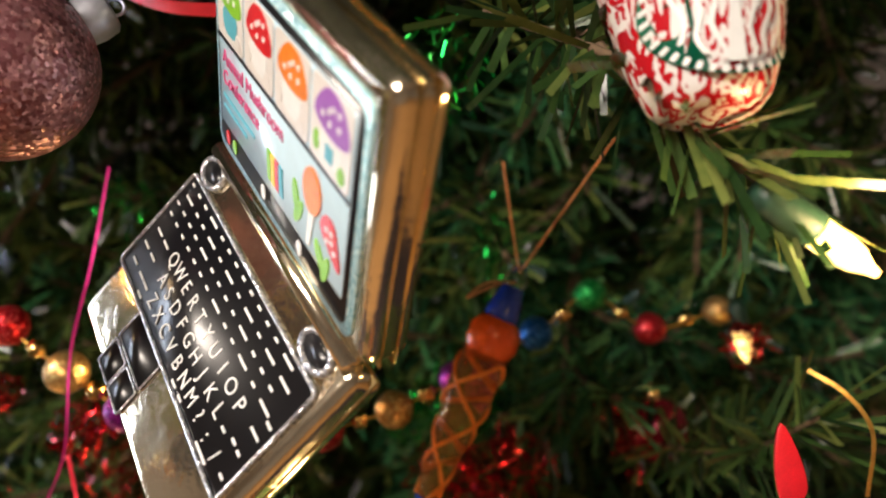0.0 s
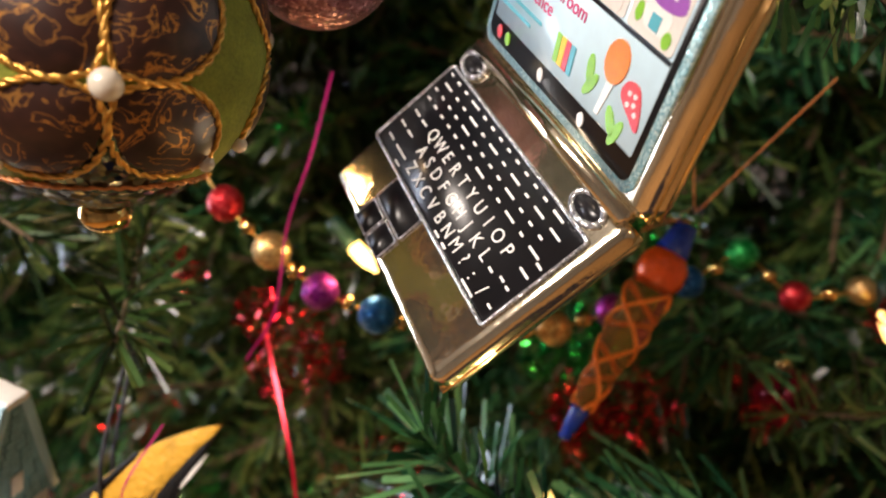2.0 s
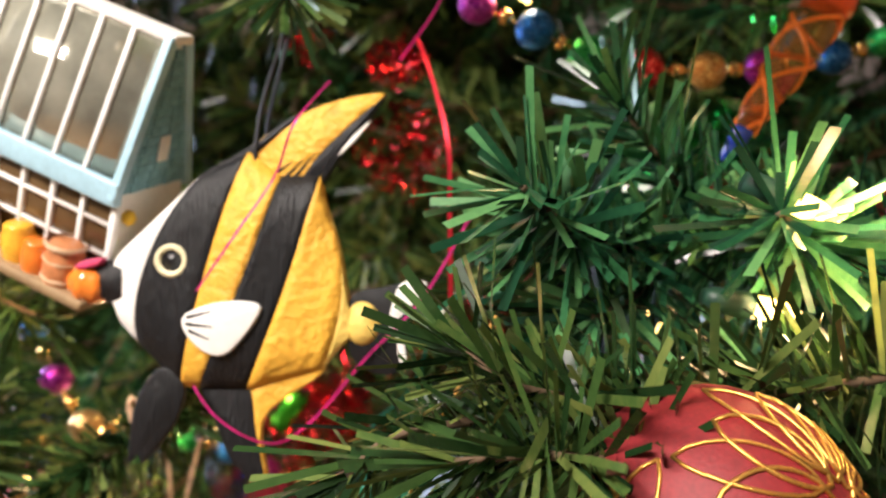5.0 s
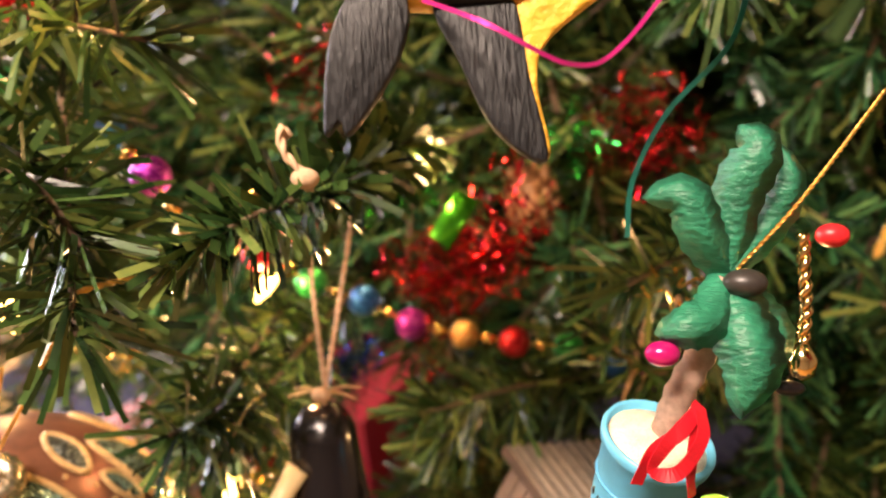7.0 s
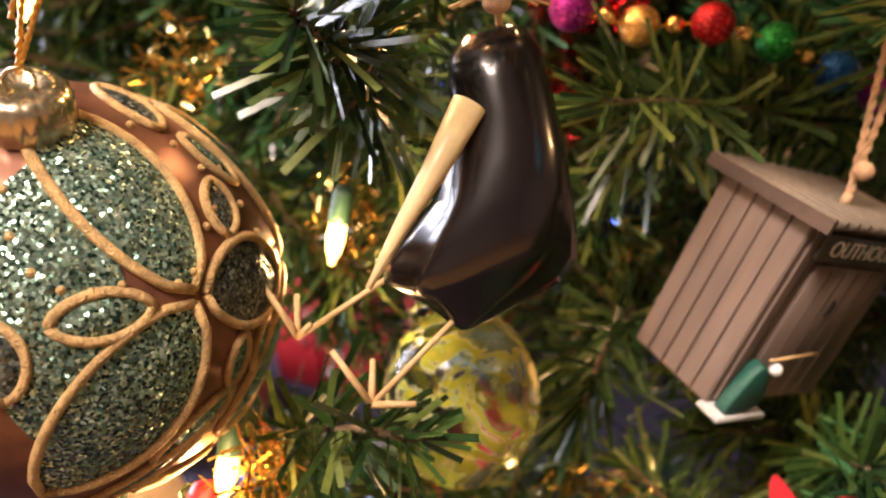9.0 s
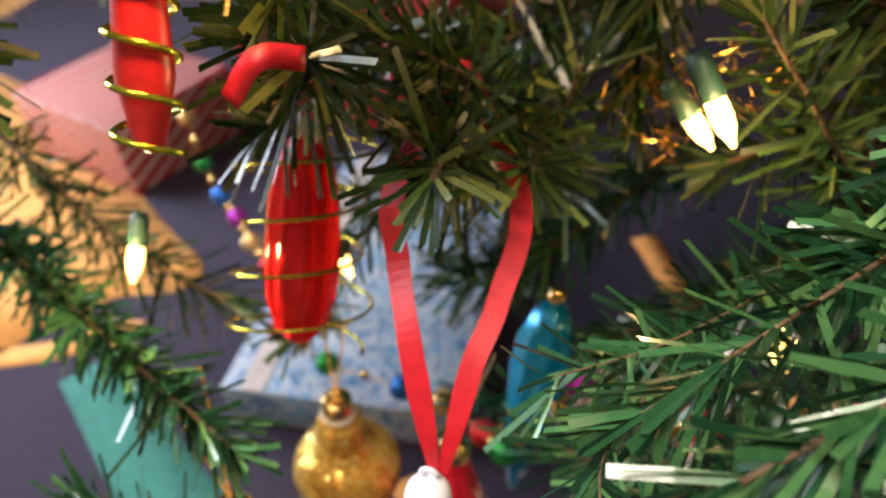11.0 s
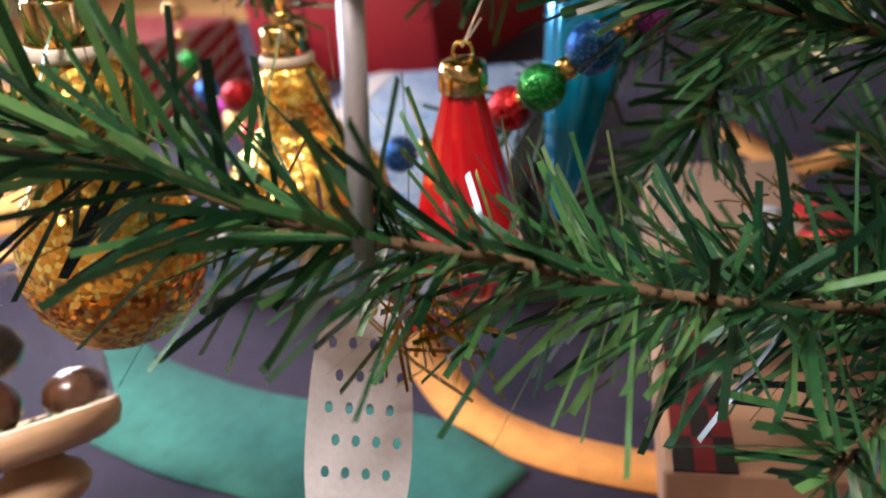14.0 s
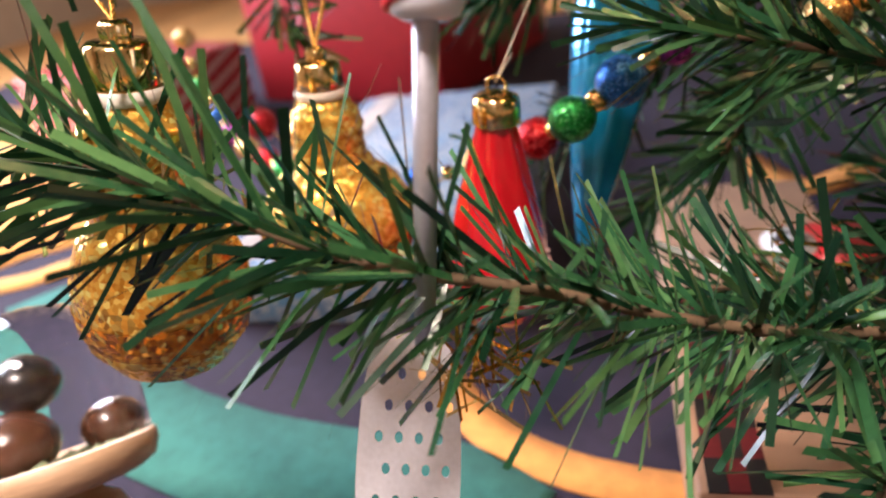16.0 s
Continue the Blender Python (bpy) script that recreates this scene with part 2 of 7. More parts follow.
def rounded(x0, y0, x1, y1, r, n=5):
    """Corners of a rounded rectangle."""
    out = []
    for cx, cy, a0 in ((x1 - r, y1 - r, 0), (x0 + r, y1 - r, 90), (x0 + r, y0 + r, 180), (x1 - r, y0 + r, 270)):
        out += [(cx + r * math.cos(radians(a0 + 90 * k / n)), cy + r * math.sin(radians(a0 + 90 * k / n))) for k in range(n + 1)]
    return out


def slab(outline, z0, z1, bevel=0.0, bm=None, puff=0.0):
    """A flat plate with that outline, its edges rounded."""
    bm = bm or bmesh.new()
    lo = [bm.verts.new((x, y, z0)) for x, y in outline]
    f = bm.faces.new(lo)
    up = bmesh.ops.extrude_face_region(bm, geom=[f])
    vs = [g for g in up["geom"] if isinstance(g, bmesh.types.BMVert)]
    bmesh.ops.translate(bm, verts=vs, vec=(0, 0, z1 - z0))
    if bevel:
        rim = {e for v in vs for e in v.link_edges if all(w in vs for w in e.verts)}
        bmesh.ops.bevel(bm, geom=list(rim), offset=bevel, segments=2, profile=0.5, affect="EDGES")
    return bm


def smooth_outline(pts, n=5):
    p = [Vector((x, y, 0)) for x, y in pts]
    q = [p[-1], *p, p[0], p[1]]
    out = []
    for i in range(1, len(q) - 2):
        a, b, c, d = q[i - 1 : i + 3]
        for k in range(n):
            t = k / n
            v = 0.5 * ((2 * b) + (c - a) * t + (2 * a - 5 * b + 4 * c - d) * t * t + (3 * b - a - 3 * c + d) * t**3)
            out.append((v.x, v.y))
    return out


def ball(r, bm=None, at=(0, 0, 0), squash=(1, 1, 1), u=20, v=12):
    bm = bm or bmesh.new()
    bmesh.ops.create_uvsphere(bm, u_segments=u, v_segments=v, radius=r, matrix=Matrix.Translation(at) @ Matrix.Diagonal((*squash, 1)))
    return bm


def letters(text, size, m, material, parent, name="lettering", thick=0.0003, align="CENTER", label=""):
    cu = bpy.data.curves.new("text", "FONT")
    cu.body, cu.size, cu.extrude, cu.align_x = text, size, thick, align
    tmp = bpy.data.objects.new("text", cu)
    me = bpy.data.meshes.new_from_object(tmp)
    me.name = name
    bpy.data.objects.remove(tmp)
    me.materials.clear()
    me.materials.append(material)
    ob = new(name, me)
    ob.parent = parent
    ob.matrix_basis = m
    return tagged(ob, label) if label else ob


# ---- room ----
def setting(name, bm, material, label, category):
    ob = mesh_object(name, bm, material, smooth=False)
    return tagged(ob, label, category, kind="structure")


WALL = plain("wall_paint", (0.36, 0.3, 0.23), 0.8, 0, 0.08, 20, 0.2)
CEIL = plain("ceiling_paint", (0.5, 0.46, 0.4), 0.85, 0, 0.05, 20, 0.2)
OAK = plain("oak_floor", (0.5, 0.26, 0.09), 0.45, 0, 0.3, 60, 0.2, stretch=(1, 0.1, 1))
setting("floor", box(-2.6, -2.6, -0.05, 2.6, 2.6, -0.006), OAK, "warm honey-coloured wooden floor of the room", "floor")
setting("ceiling", box(-2.6, -2.6, 2.4, 2.6, 2.6, 2.5), CEIL, "plain white painted ceiling over the room", "ceiling")
setting("wall_north", box(-2.6, 2.5, -0.006, 2.6, 2.6, 2.4), WALL, "warm beige painted wall behind the tree", "wall")
setting("wall_south", box(-2.6, -2.6, -0.006, 2.6, -2.5, 2.4), WALL, "warm beige painted wall facing the tree", "wall")
setting("wall_east", box(2.5, -2.5, -0.006, 2.6, 2.5, 2.4), WALL, "warm beige painted side wall", "wall")
setting("wall_west", box(-2.6, -2.5, -0.006, -2.5, 2.5, 2.4), WALL, "warm beige painted side wall by the window", "wall")

# ---- the tree ----
TREE = thing("christmas_tree", pose(0.05, 0.82, 0), "tall artificial Christmas tree with dense flat green plastic needles", "tree")
TREE_IN = TREE.matrix_world.inverted()


def needle_sheet(line, per_cm, length, width, rng, spread=(38, 72), start=0.0):
    """Flat bent strips set all round a stem."""
    p = line
    n = [0.0]
    for a, b in zip(p, p[1:]):
        n.append(n[-1] + (b - a).length)
    fr = frames_along(p)
    verts, faces = [], []
    count = int(n[-1] * 100 * per_cm)
    for i in range(count):
        d = n[-1] * (start + (1 - start) * (i + rng.random()) / count)
        k = next((j for j in range(len(n) - 1) if n[j + 1] >= d), len(n) - 2)
        base = p[k].lerp(p[k + 1], (d - n[k]) / max(1e-9, n[k + 1] - n[k]))
        t, s, u = fr[k]
        a = rng.uniform(0, 2 * math.pi)
        out = s * math.cos(a) + u * math.sin(a)
        near_tip = d / n[-1]
        lean = radians(rng.uniform(*spread) * (1 - 0.45 * max(0, near_tip - 0.8) / 0.2))
        way = (t * math.cos(lean) + out * math.sin(lean)).normalized()
        way = (way + Vector((rng.gauss(0, 0.1), rng.gauss(0, 0.1), rng.gauss(0, 0.1) - 0.03))).normalized()
        ln = length * rng.uniform(0.55, 1.25) * (1 if near_tip < 0.93 else 0.8)
        if rng.random() < 0.05:
            ln *= 1.35
        side = way.cross(out * math.cos(lean) - t * math.sin(lean) + Vector((rng.gauss(0, 0.5), rng.gauss(0, 0.5), rng.gauss(0, 0.5)))).normalized()
        bend = way.cross(side) * ln * rng.gauss(0, 0.05) + Vector((0, 0, -ln * rng.uniform(0, 0.06)))
        w = width * rng.uniform(0.75, 1.15) / 2
        v = len(verts)
        for f, g, h in ((0.0, 0.75, 0.0), (0.5, 1.0, 0.25), (1.0, 1.0, 1.0)):
            c = base + way * ln * f + bend * h
            verts += [c - side * w * g, c + side * w * g]
        faces += [(v, v + 1, v + 3, v + 2), (v + 2, v + 3, v + 5, v + 4)]
    return verts, faces


def branch(points, seed, per_cm=11, length=0.036, width=0.0026, material=None, stem=0.0018, spread=(38, 72), twigs=0, tag=""):
    """A bough: a wire stem wound in brown with needles all round, and side twigs."""
    rng = random.Random(seed)
    line = [TREE_IN @ q for q in curve_points(points, 6)]
    bough = part("branch", tube(line, lambda f: stem * (1 - 0.4 * f), 6), BROWN_WIRE, TREE, tag)
    verts, faces = needle_sheet(line, per_cm, length, width, rng, spread)
    total = sum((b - a).length for a, b in zip(line, line[1:]))
    for k in range(twigs):
        i = int(len(line) * (0.15 + 0.7 * (k + 0.5) / twigs))
        t, s, u = frames_along(line)[min(i, len(line) - 1)]
        a = rng.uniform(0, 2 * math.pi)
        way = (t + (s * math.cos(a) + u * math.sin(a)) * rng.uniform(0.7, 1.1)).normalized()
        tip = line[i] + way * total * rng.uniform(0.3, 0.5)
        tl = curve_points([line[i], line[i].lerp(tip, 0.5) + Vector((0, 0, -0.006)), tip], 4)
        bits = tube(tl, stem * 0.7, 5)
        me = bpy.data.meshes.new("twig")
        bits.to_mesh(me)
        bits.free()
        off = len(verts)
        tv, tf = needle_sheet(tl, per_cm, length * 0.95, width, rng, spread)
        verts += tv
        faces += [tuple(x + off for x in f) for f in tf]
        me.materials.append(BROWN_WIRE)
        tw = new("twig", me)
        tw.parent = bough
    me = bpy.data.meshes.new("needles")
    me.from_pydata([tuple(v) for v in verts], [], faces)
    me.materials.append(material or NEEDLE)
    nd = new("needles", me)
    nd.parent = bough
    tagged(nd, kind="stuff")
    return bough


def trunk():
    part("trunk", tube([TREE_IN @ Vector((0.05, 0.82, z)) for z in (0.0, 0.5, 1.2, 2.0)], lambda f: 0.024 * (1 - 0.5 * f), 12), BARK, TREE)


trunk()
# boughs that the camera passes close by
branch([(0.0095, 0.3187, 1.1808), (0.0451, 0.2556, 1.1737), (0.0616, 0.2274, 1.1659)], 1, 9, .03, spread=(45, 85))
branch([(0.0428, 0.2677, 1.1766), (0.0599, 0.2353, 1.1597), (0.0859, 0.2196, 1.1381)], 2, 9, .030, spread=(30, 70))
branch([(0.0547, 0.4196, 0.8946), (0.0996, 0.3430, 0.9508), (0.1247, 0.3046, 1.0015)], 4, 9, .034)
branch([(-0.3171, 0.3604, 1.0598), (-0.2712, 0.2756, 1.0488), (-0.2370, 0.2155, 1.0471)], 5, 13, .034, spread=(45, 85))
branch([(-0.4897, 0.3188, 1.1477), (-0.3692, 0.2688, 1.1045), (-0.2973, 0.2465, 1.0796)], 6, 9, .036)
branch([(-0.1896, 0.3786, 0.8730), (-0.1842, 0.2943, 0.8909), (-0.1770, 0.2513, 0.8953)], 7, 11, .034, spread=(40, 80))
branch([(0.0359, 0.2871, 0.9329), (-0.0580, 0.2289, 0.9414), (-0.1229, 0.2008, 0.9479)], 8, 20, .042, .0031, material=NEEDLE_BLUE, twigs=4)
branch([(0.0031, 0.1814, 0.9152), (-0.0717, 0.1384, 0.9195), (-0.1160, 0.1092, 0.9359), (-0.1349, 0.1082, 0.9481)], 9, 22, .04, spread=(30, 85))
branch([(-0.0420, 0.1459, 0.8872), (-0.1002, 0.0933, 0.9259), (-0.1314, 0.0793, 0.9281)], 10, 22, .036, spread=(30, 85))
branch([(-0.0891, 0.1564, 0.9091), (-0.1292, 0.1189, 0.9166), (-0.1554, 0.0998, 0.9172), (-0.1697, 0.0900, 0.9038)], 70, 15, .034, spread=(35, 85))
branch([(-0.0868, 0.1325, 0.8754), (-0.1272, 0.0983, 0.8913), (-0.1457, 0.0837, 0.8830)], 71, 11, .034, spread=(35, 85))
branch([(-0.5558, 0.2415, 0.9246), (-0.4470, 0.2074, 0.8947), (-0.3878, 0.1981, 0.8813)], 12, 11, .036)
branch([(-0.5131, 0.1833, 0.8574), (-0.4271, 0.1594, 0.8426), (-0.3889, 0.1409, 0.8225)], 13, 12, .036)
branch([(-0.3304, 0.3281, 0.8171), (-0.3298, 0.2285, 0.8200), (-0.3431, 0.1799, 0.8213), (-0.3607, 0.1497, 0.8157)], 14, 30, .024, .0034, spread=(50, 90))
branch([(-0.4995, 0.2341, 0.7717), (-0.4251, 0.1626, 0.7866), (-0.4001, 0.1382, 0.7901)], 15, 13, .036, spread=(50, 90))
branch([(-0.4342, 0.3051, 0.6726), (-0.4117, 0.2137, 0.7068), (-0.4022, 0.1682, 0.7259)], 16, 12, .036)
branch([(-0.4989, 0.2672, 0.8760), (-0.4294, 0.1825, 0.8350), (-0.3868, 0.1278, 0.8060)], 17, 14, .034, spread=(55, 95), material=NEEDLE)
branch([(-0.4265, 0.3757, 0.7209), (-0.4197, 0.2711, 0.7138), (-0.4085, 0.2025, 0.7057)], 18, 13, .036)
branch([(-0.1927, 0.4549, 0.5992), (-0.2783, 0.3519, 0.6472), (-0.3315, 0.2737, 0.6716)], 19, 12, .04)
branch([(-0.1381, 0.4486, 0.7481), (-0.1892, 0.3278, 0.7529), (-0.2211, 0.2704, 0.7543)], 20, 10, .036, spread=(40, 85))
branch([(-0.1505, 0.4256, 0.6544), (-0.2068, 0.3227, 0.6778), (-0.2470, 0.2947, 0.7265)], 21, 10, .036)
branch([(-0.3941, 0.3549, 0.7127), (-0.4066, 0.2507, 0.6969), (-0.4093, 0.1995, 0.6881)], 22, 10, .034)
branch([(-0.2351, 0.4547, 0.6521), (-0.2925, 0.3602, 0.6426), (-0.3314, 0.2966, 0.6355)], 23, 12, .038)
branch([(-0.3199, 0.3896, 0.5251), (-0.3351, 0.3009, 0.5458), (-0.3444, 0.2581, 0.5353)], 24, 11, .036)
branch([(-0.4585, 0.1912, 0.5615), (-0.4132, 0.1711, 0.5830), (-0.3822, 0.1616, 0.5883)], 25, 12, .028, spread=(35, 75))
branch([(-0.6066, 0.1263, 0.5092), (-0.5411, 0.1278, 0.5339), (-0.5100, 0.1317, 0.5420)], 26, 12, .034)
branch([(-0.5085, 0.2408, 0.4769), (-0.4597, 0.2042, 0.5316), (-0.4367, 0.1893, 0.5550)], 27, 9, .034)
branch([(-0.2564, 0.3401, 0.3501), (-0.2985, 0.3142, 0.4222), (-0.3272, 0.3024, 0.4658)], 28, 11, .036)
# boughs close above the skimmer
branch([(-0.1200, 0.3600, 0.4700), (-0.2600, 0.2400, 0.4350), (-0.3634, 0.1500, 0.4060)], 81, 7, .038, .0030, NEEDLE_BLUE, .0012, (30, 70))
branch([(-0.1000, 0.3300, 0.4900), (-0.2400, 0.1900, 0.4600), (-0.3376, 0.1150, 0.4400)], 82, 10, .036, .0030, NEEDLE_BLUE, .0015, (30, 75))
branch([(-0.0600, 0.2800, 0.4600), (-0.2000, 0.1700, 0.4100), (-0.2950, 0.1250, 0.3800)], 83, 22, .036, .0030, NEEDLE_BLUE, .0015, (30, 80))
branch([(-0.0800, 0.4000, 0.4400), (-0.2000, 0.2900, 0.4300), (-0.3000, 0.2200, 0.4150)], 84, 22, .036, .0030, NEEDLE_BLUE, .0015, (30, 80))
branch([(-0.0600, 0.3000, 0.4200), (-0.1800, 0.2000, 0.3600), (-0.2600, 0.1500, 0.3300)], 85, 22, .036, .0030, NEEDLE_BLUE, .0015, (30, 80))
# 86 and 87 added, and the three before thickened, to shade the low boughs
branch([(-0.0500, 0.2600, 0.5200), (-0.1800, 0.1400, 0.4950), (-0.2900, 0.0950, 0.4700)], 86, 16, .038, .0030, NEEDLE_BLUE, .0015, (30, 80))
branch([(-0.0700, 0.4000, 0.5100), (-0.1800, 0.3000, 0.4900), (-0.2800, 0.2200, 0.4650)], 87, 16, .038, .0030, NEEDLE_BLUE, .0015, (30, 80))
branch([(-0.0400, 0.2400, 0.4000), (-0.1500, 0.1500, 0.3300), (-0.2350, 0.1250, 0.2950)], 88, 18, .038, .0030, NEEDLE_BLUE, .0015, (30, 80))
# the low boughs
branch([(-0.2881, 0.2186, 0.1304), (-0.3316, 0.1978, 0.1449), (-0.3749, 0.1727, 0.1622), (-0.4247, 0.1539, 0.1847), (-0.4676, 0.1374, 0.2023), (-0.5139, 0.1362, 0.2213), (-0.5772, 0.1441, 0.2404), (-0.6294, 0.1551, 0.2530)], 30, 20, .043, .0024, NEEDLE_BLUE, .0022, (30, 80))
branch([(-0.2564, 0.2933, 0.1780), (-0.3245, 0.2714, 0.2075), (-0.3764, 0.2606, 0.2242), (-0.4068, 0.2642, 0.2300)], 31, 14, .036, material=NEEDLE_BLUE, spread=(25, 60))
branch([(-0.3549, 0.1780, 0.3921), (-0.3676, 0.1502, 0.3904), (-0.3669, 0.1348, 0.3813)], 37, 7, .030, .0024, NEEDLE_BLUE, .0006)
branch([(-0.2166, 0.2677, 0.2632), (-0.3081, 0.2074, 0.3128), (-0.3456, 0.1779, 0.3272)], 43, 15, .036, material=NEEDLE_BLUE, spread=(35, 80))
branch([(-0.2110, 0.2274, 0.2177), (-0.2928, 0.1862, 0.2685), (-0.3285, 0.1589, 0.2845)], 44, 15, .036, material=NEEDLE_BLUE, spread=(35, 80))
branch([(-0.2454, 0.2858, 0.3097), (-0.3215, 0.2208, 0.3479), (-0.3561, 0.1985, 0.3688)], 45, 15, .036, material=NEEDLE_BLUE, spread=(35, 80))
branch([(-0.3403, 0.5562, 0.4080), (-0.4167, 0.4011, 0.4258), (-0.4541, 0.3041, 0.4412)], 46, 11, .034)
branch([(-0.3033, 0.2569, 0.3790), (-0.3500, 0.2007, 0.3915), (-0.3888, 0.1703, 0.3979)], 38, 5, .030, .0024, NEEDLE_BLUE, .0006)
branch([(-0.7954, 0.2987, 0.3234), (-0.6283, 0.2200, 0.3068), (-0.5420, 0.1827, 0.2920)], 39, 20, .030, .0030, material=NEEDLE_BLUE)
branch([(-0.8239, 0.3670, 0.3475), (-0.6815, 0.3006, 0.3087), (-0.5972, 0.2839, 0.2863)], 40, 10, .036)
branch([(-0.4577, 0.4513, 0.3163), (-0.5195, 0.3676, 0.3132), (-0.5631, 0.2798, 0.2677)], 41, 9, .032)
branch([(-0.6219, 0.4863, 0.2910), (-0.6153, 0.3831, 0.2428), (-0.5792, 0.3515, 0.2119)], 42, 7, .03)

branch([(-0.1293, 0.6178, 0.1752), (-0.3094, 0.4087, 0.2239), (-0.3824, 0.3392, 0.2350)], 152, 12, .038, material=NEEDLE_BLUE, twigs=4)
branch([(-0.0499, 0.4043, -0.0252), (-0.2376, 0.2945, 0.1178), (-0.3094, 0.2508, 0.1618)], 55, 12, .038, material=NEEDLE_BLUE, twigs=4)
branch([(-0.2891, 0.5877, 0.2705), (-0.3900, 0.4339, 0.2696), (-0.4452, 0.3736, 0.2583)], 58, 11, .038, material=NEEDLE_BLUE, twigs=4)
branch([(-0.4410, 0.5619, 0.3060), (-0.4894, 0.4599, 0.2929), (-0.5155, 0.3972, 0.2823)], 59, 10, .036, twigs=3)
branch([(-0.0371, 0.5513, 0.2462), (-0.1968, 0.4240, 0.4000), (-0.2877, 0.3482, 0.4587)], 60, 11, .038, twigs=5)
branch([(-0.0819, 0.6150, 0.4232), (-0.1925, 0.4713, 0.4500), (-0.2523, 0.3991, 0.4406)], 61, 11, .038, twigs=5)
branch([(-0.3490, 0.5438, 0.4806), (-0.3595, 0.4208, 0.4725), (-0.3718, 0.3570, 0.4437)], 62, 11, .038, twigs=5)
branch([(-0.5272, 0.5189, 0.5687), (-0.5265, 0.3992, 0.5592), (-0.5173, 0.3334, 0.5340)], 63, 11, .038, twigs=5)
branch([(-0.4672, 0.4071, 0.4010), (-0.4871, 0.3078, 0.4530), (-0.5050, 0.2562, 0.4813)], 64, 11, .038, twigs=5)
branch([(-0.6716, 0.4426, 0.6440), (-0.5541, 0.3599, 0.6223), (-0.5154, 0.3252, 0.5912)], 65, 11, .038, twigs=5)
branch([(-0.2601, 0.5939, 0.5199), (-0.3336, 0.4560, 0.5296), (-0.3623, 0.3824, 0.5433)], 66, 11, .038, twigs=5)
branch([(-0.4111, 0.3782, 0.3281), (-0.4297, 0.3193, 0.4154), (-0.4534, 0.2647, 0.4662)], 67, 11, .036, twigs=4)

# the boughs further in
def inner_boughs():
    rng = random.Random(77)
    for i in range(230):
        z = 0.36 + 1.25 * (i + rng.random()) / 230
        side = rng.uniform(-1.0, 1.0)
        az = radians(-90 + 75 * side)
        reach = rng.uniform(0.24, 0.44) * (1.12 - 0.22 * z)
        if z < 0.5:
            az = radians(-90 + rng.uniform(-25, 80))
            reach *= 0.85
        root = Vector((0.05, 0.82, z + 0.03))
        out = Vector((math.cos(az), math.sin(az), rng.uniform(-0.35, 0.1)))
        tip = root + out * reach
        mid = root.lerp(tip, 0.55) + Vector((0, 0, 0.02))
        branch([root + out * 0.08, mid, tip], 1000 + i, 7, 0.04, 0.0030, NEEDLE if rng.random() < 0.5 else NEEDLE_BLUE, 0.003, (35, 75), twigs=5)


inner_boughs()
# far left boughs, behind the upper ornaments
def outer_boughs():
    rng = random.Random(5)
    for i in range(80):
        z = 0.66 + 0.72 * (i + rng.random()) / 80
        x = rng.uniform(-0.95, -0.3)
        root = Vector((x * 0.45, 0.86, z + 0.02))
        tip = Vector((x, rng.uniform(0.46, 0.60), z - rng.uniform(0.0, 0.1)))
        branch([root, root.lerp(tip, 0.5) + Vector((0, 0, 0.02)), tip], 3000 + i, 7, 0.04, 0.0030, NEEDLE, 0.003, (35, 75), twigs=3)


outer_boughs()


# boughs overhead, above the laptop and the cup, added unseen to shade the interior
def upper_shade_boughs():
    rng = random.Random(21)
    for i in range(46):
        z = 1.33 + 0.3 * (i + rng.random()) / 46
        x = rng.uniform(-0.75, 0.5)
        root = Vector((0.05 + (x - 0.05) * 0.3, 0.8, z + 0.06))
        tip = Vector((x, rng.uniform(0.14, 0.34), z))
        branch([root, root.lerp(tip, 0.5) + Vector((0, 0, 0.03)), tip], 7000 + i, 8, 0.04, 0.0030, NEEDLE, 0.003, (35, 75), twigs=4)


upper_shade_boughs()


# middle boughs, under the bird and the hut
def middle_boughs():
    rng = random.Random(9)
    for i in range(90):
        z = 0.53 + 0.3 * (i + rng.random()) / 90
        x = rng.uniform(-1.05, 0.1)
        root = Vector((x * 0.5, 0.98, z + 0.03))
        tip = Vector((x, rng.uniform(0.40, 0.62), z + rng.uniform(-0.03, 0.03)))
        branch([root, root.lerp(tip, 0.5) + Vector((0, 0, 0.02)), tip], 5000 + i, 7, 0.04, 0.0030, NEEDLE if i % 2 else NEEDLE_BLUE, 0.003, (35, 75), twigs=3)


middle_boughs()


# low boughs that reach out over the presents, added to shade the right side
def low_shade_boughs():
    rng = random.Random(31)
    for i in range(26):
        tip = Vector((-0.21 + 0.018 * i + rng.uniform(-0.02, 0.02), rng.uniform(0.02, 0.2), rng.uniform(0.42, 0.54)))
        root = Vector((0.02, 0.8, tip.z + 0.06))
        branch([root, root.lerp(tip, 0.5) + Vector((0, 0, 0.03)), tip], 9000 + i, 18, 0.04, 0.0030, NEEDLE, 0.003, (35, 85))


low_shade_boughs()


# boughs high on the window side, unseen, added to shade the left interior
def high_shade_boughs():
    rng = random.Random(37)
    for i in range(36):
        tip = Vector((rng.uniform(-1.1, -0.42), rng.uniform(0.1, 0.4), rng.uniform(1.42, 1.65)))
        root = Vector((tip.x * 0.4, 0.84, tip.z + 0.05))
        branch([root, root.lerp(tip, 0.5) + Vector((0, 0, 0.03)), tip], 9100 + i, 8, 0.04, 0.0030, NEEDLE, 0.003, (35, 75), twigs=4)


high_shade_boughs()
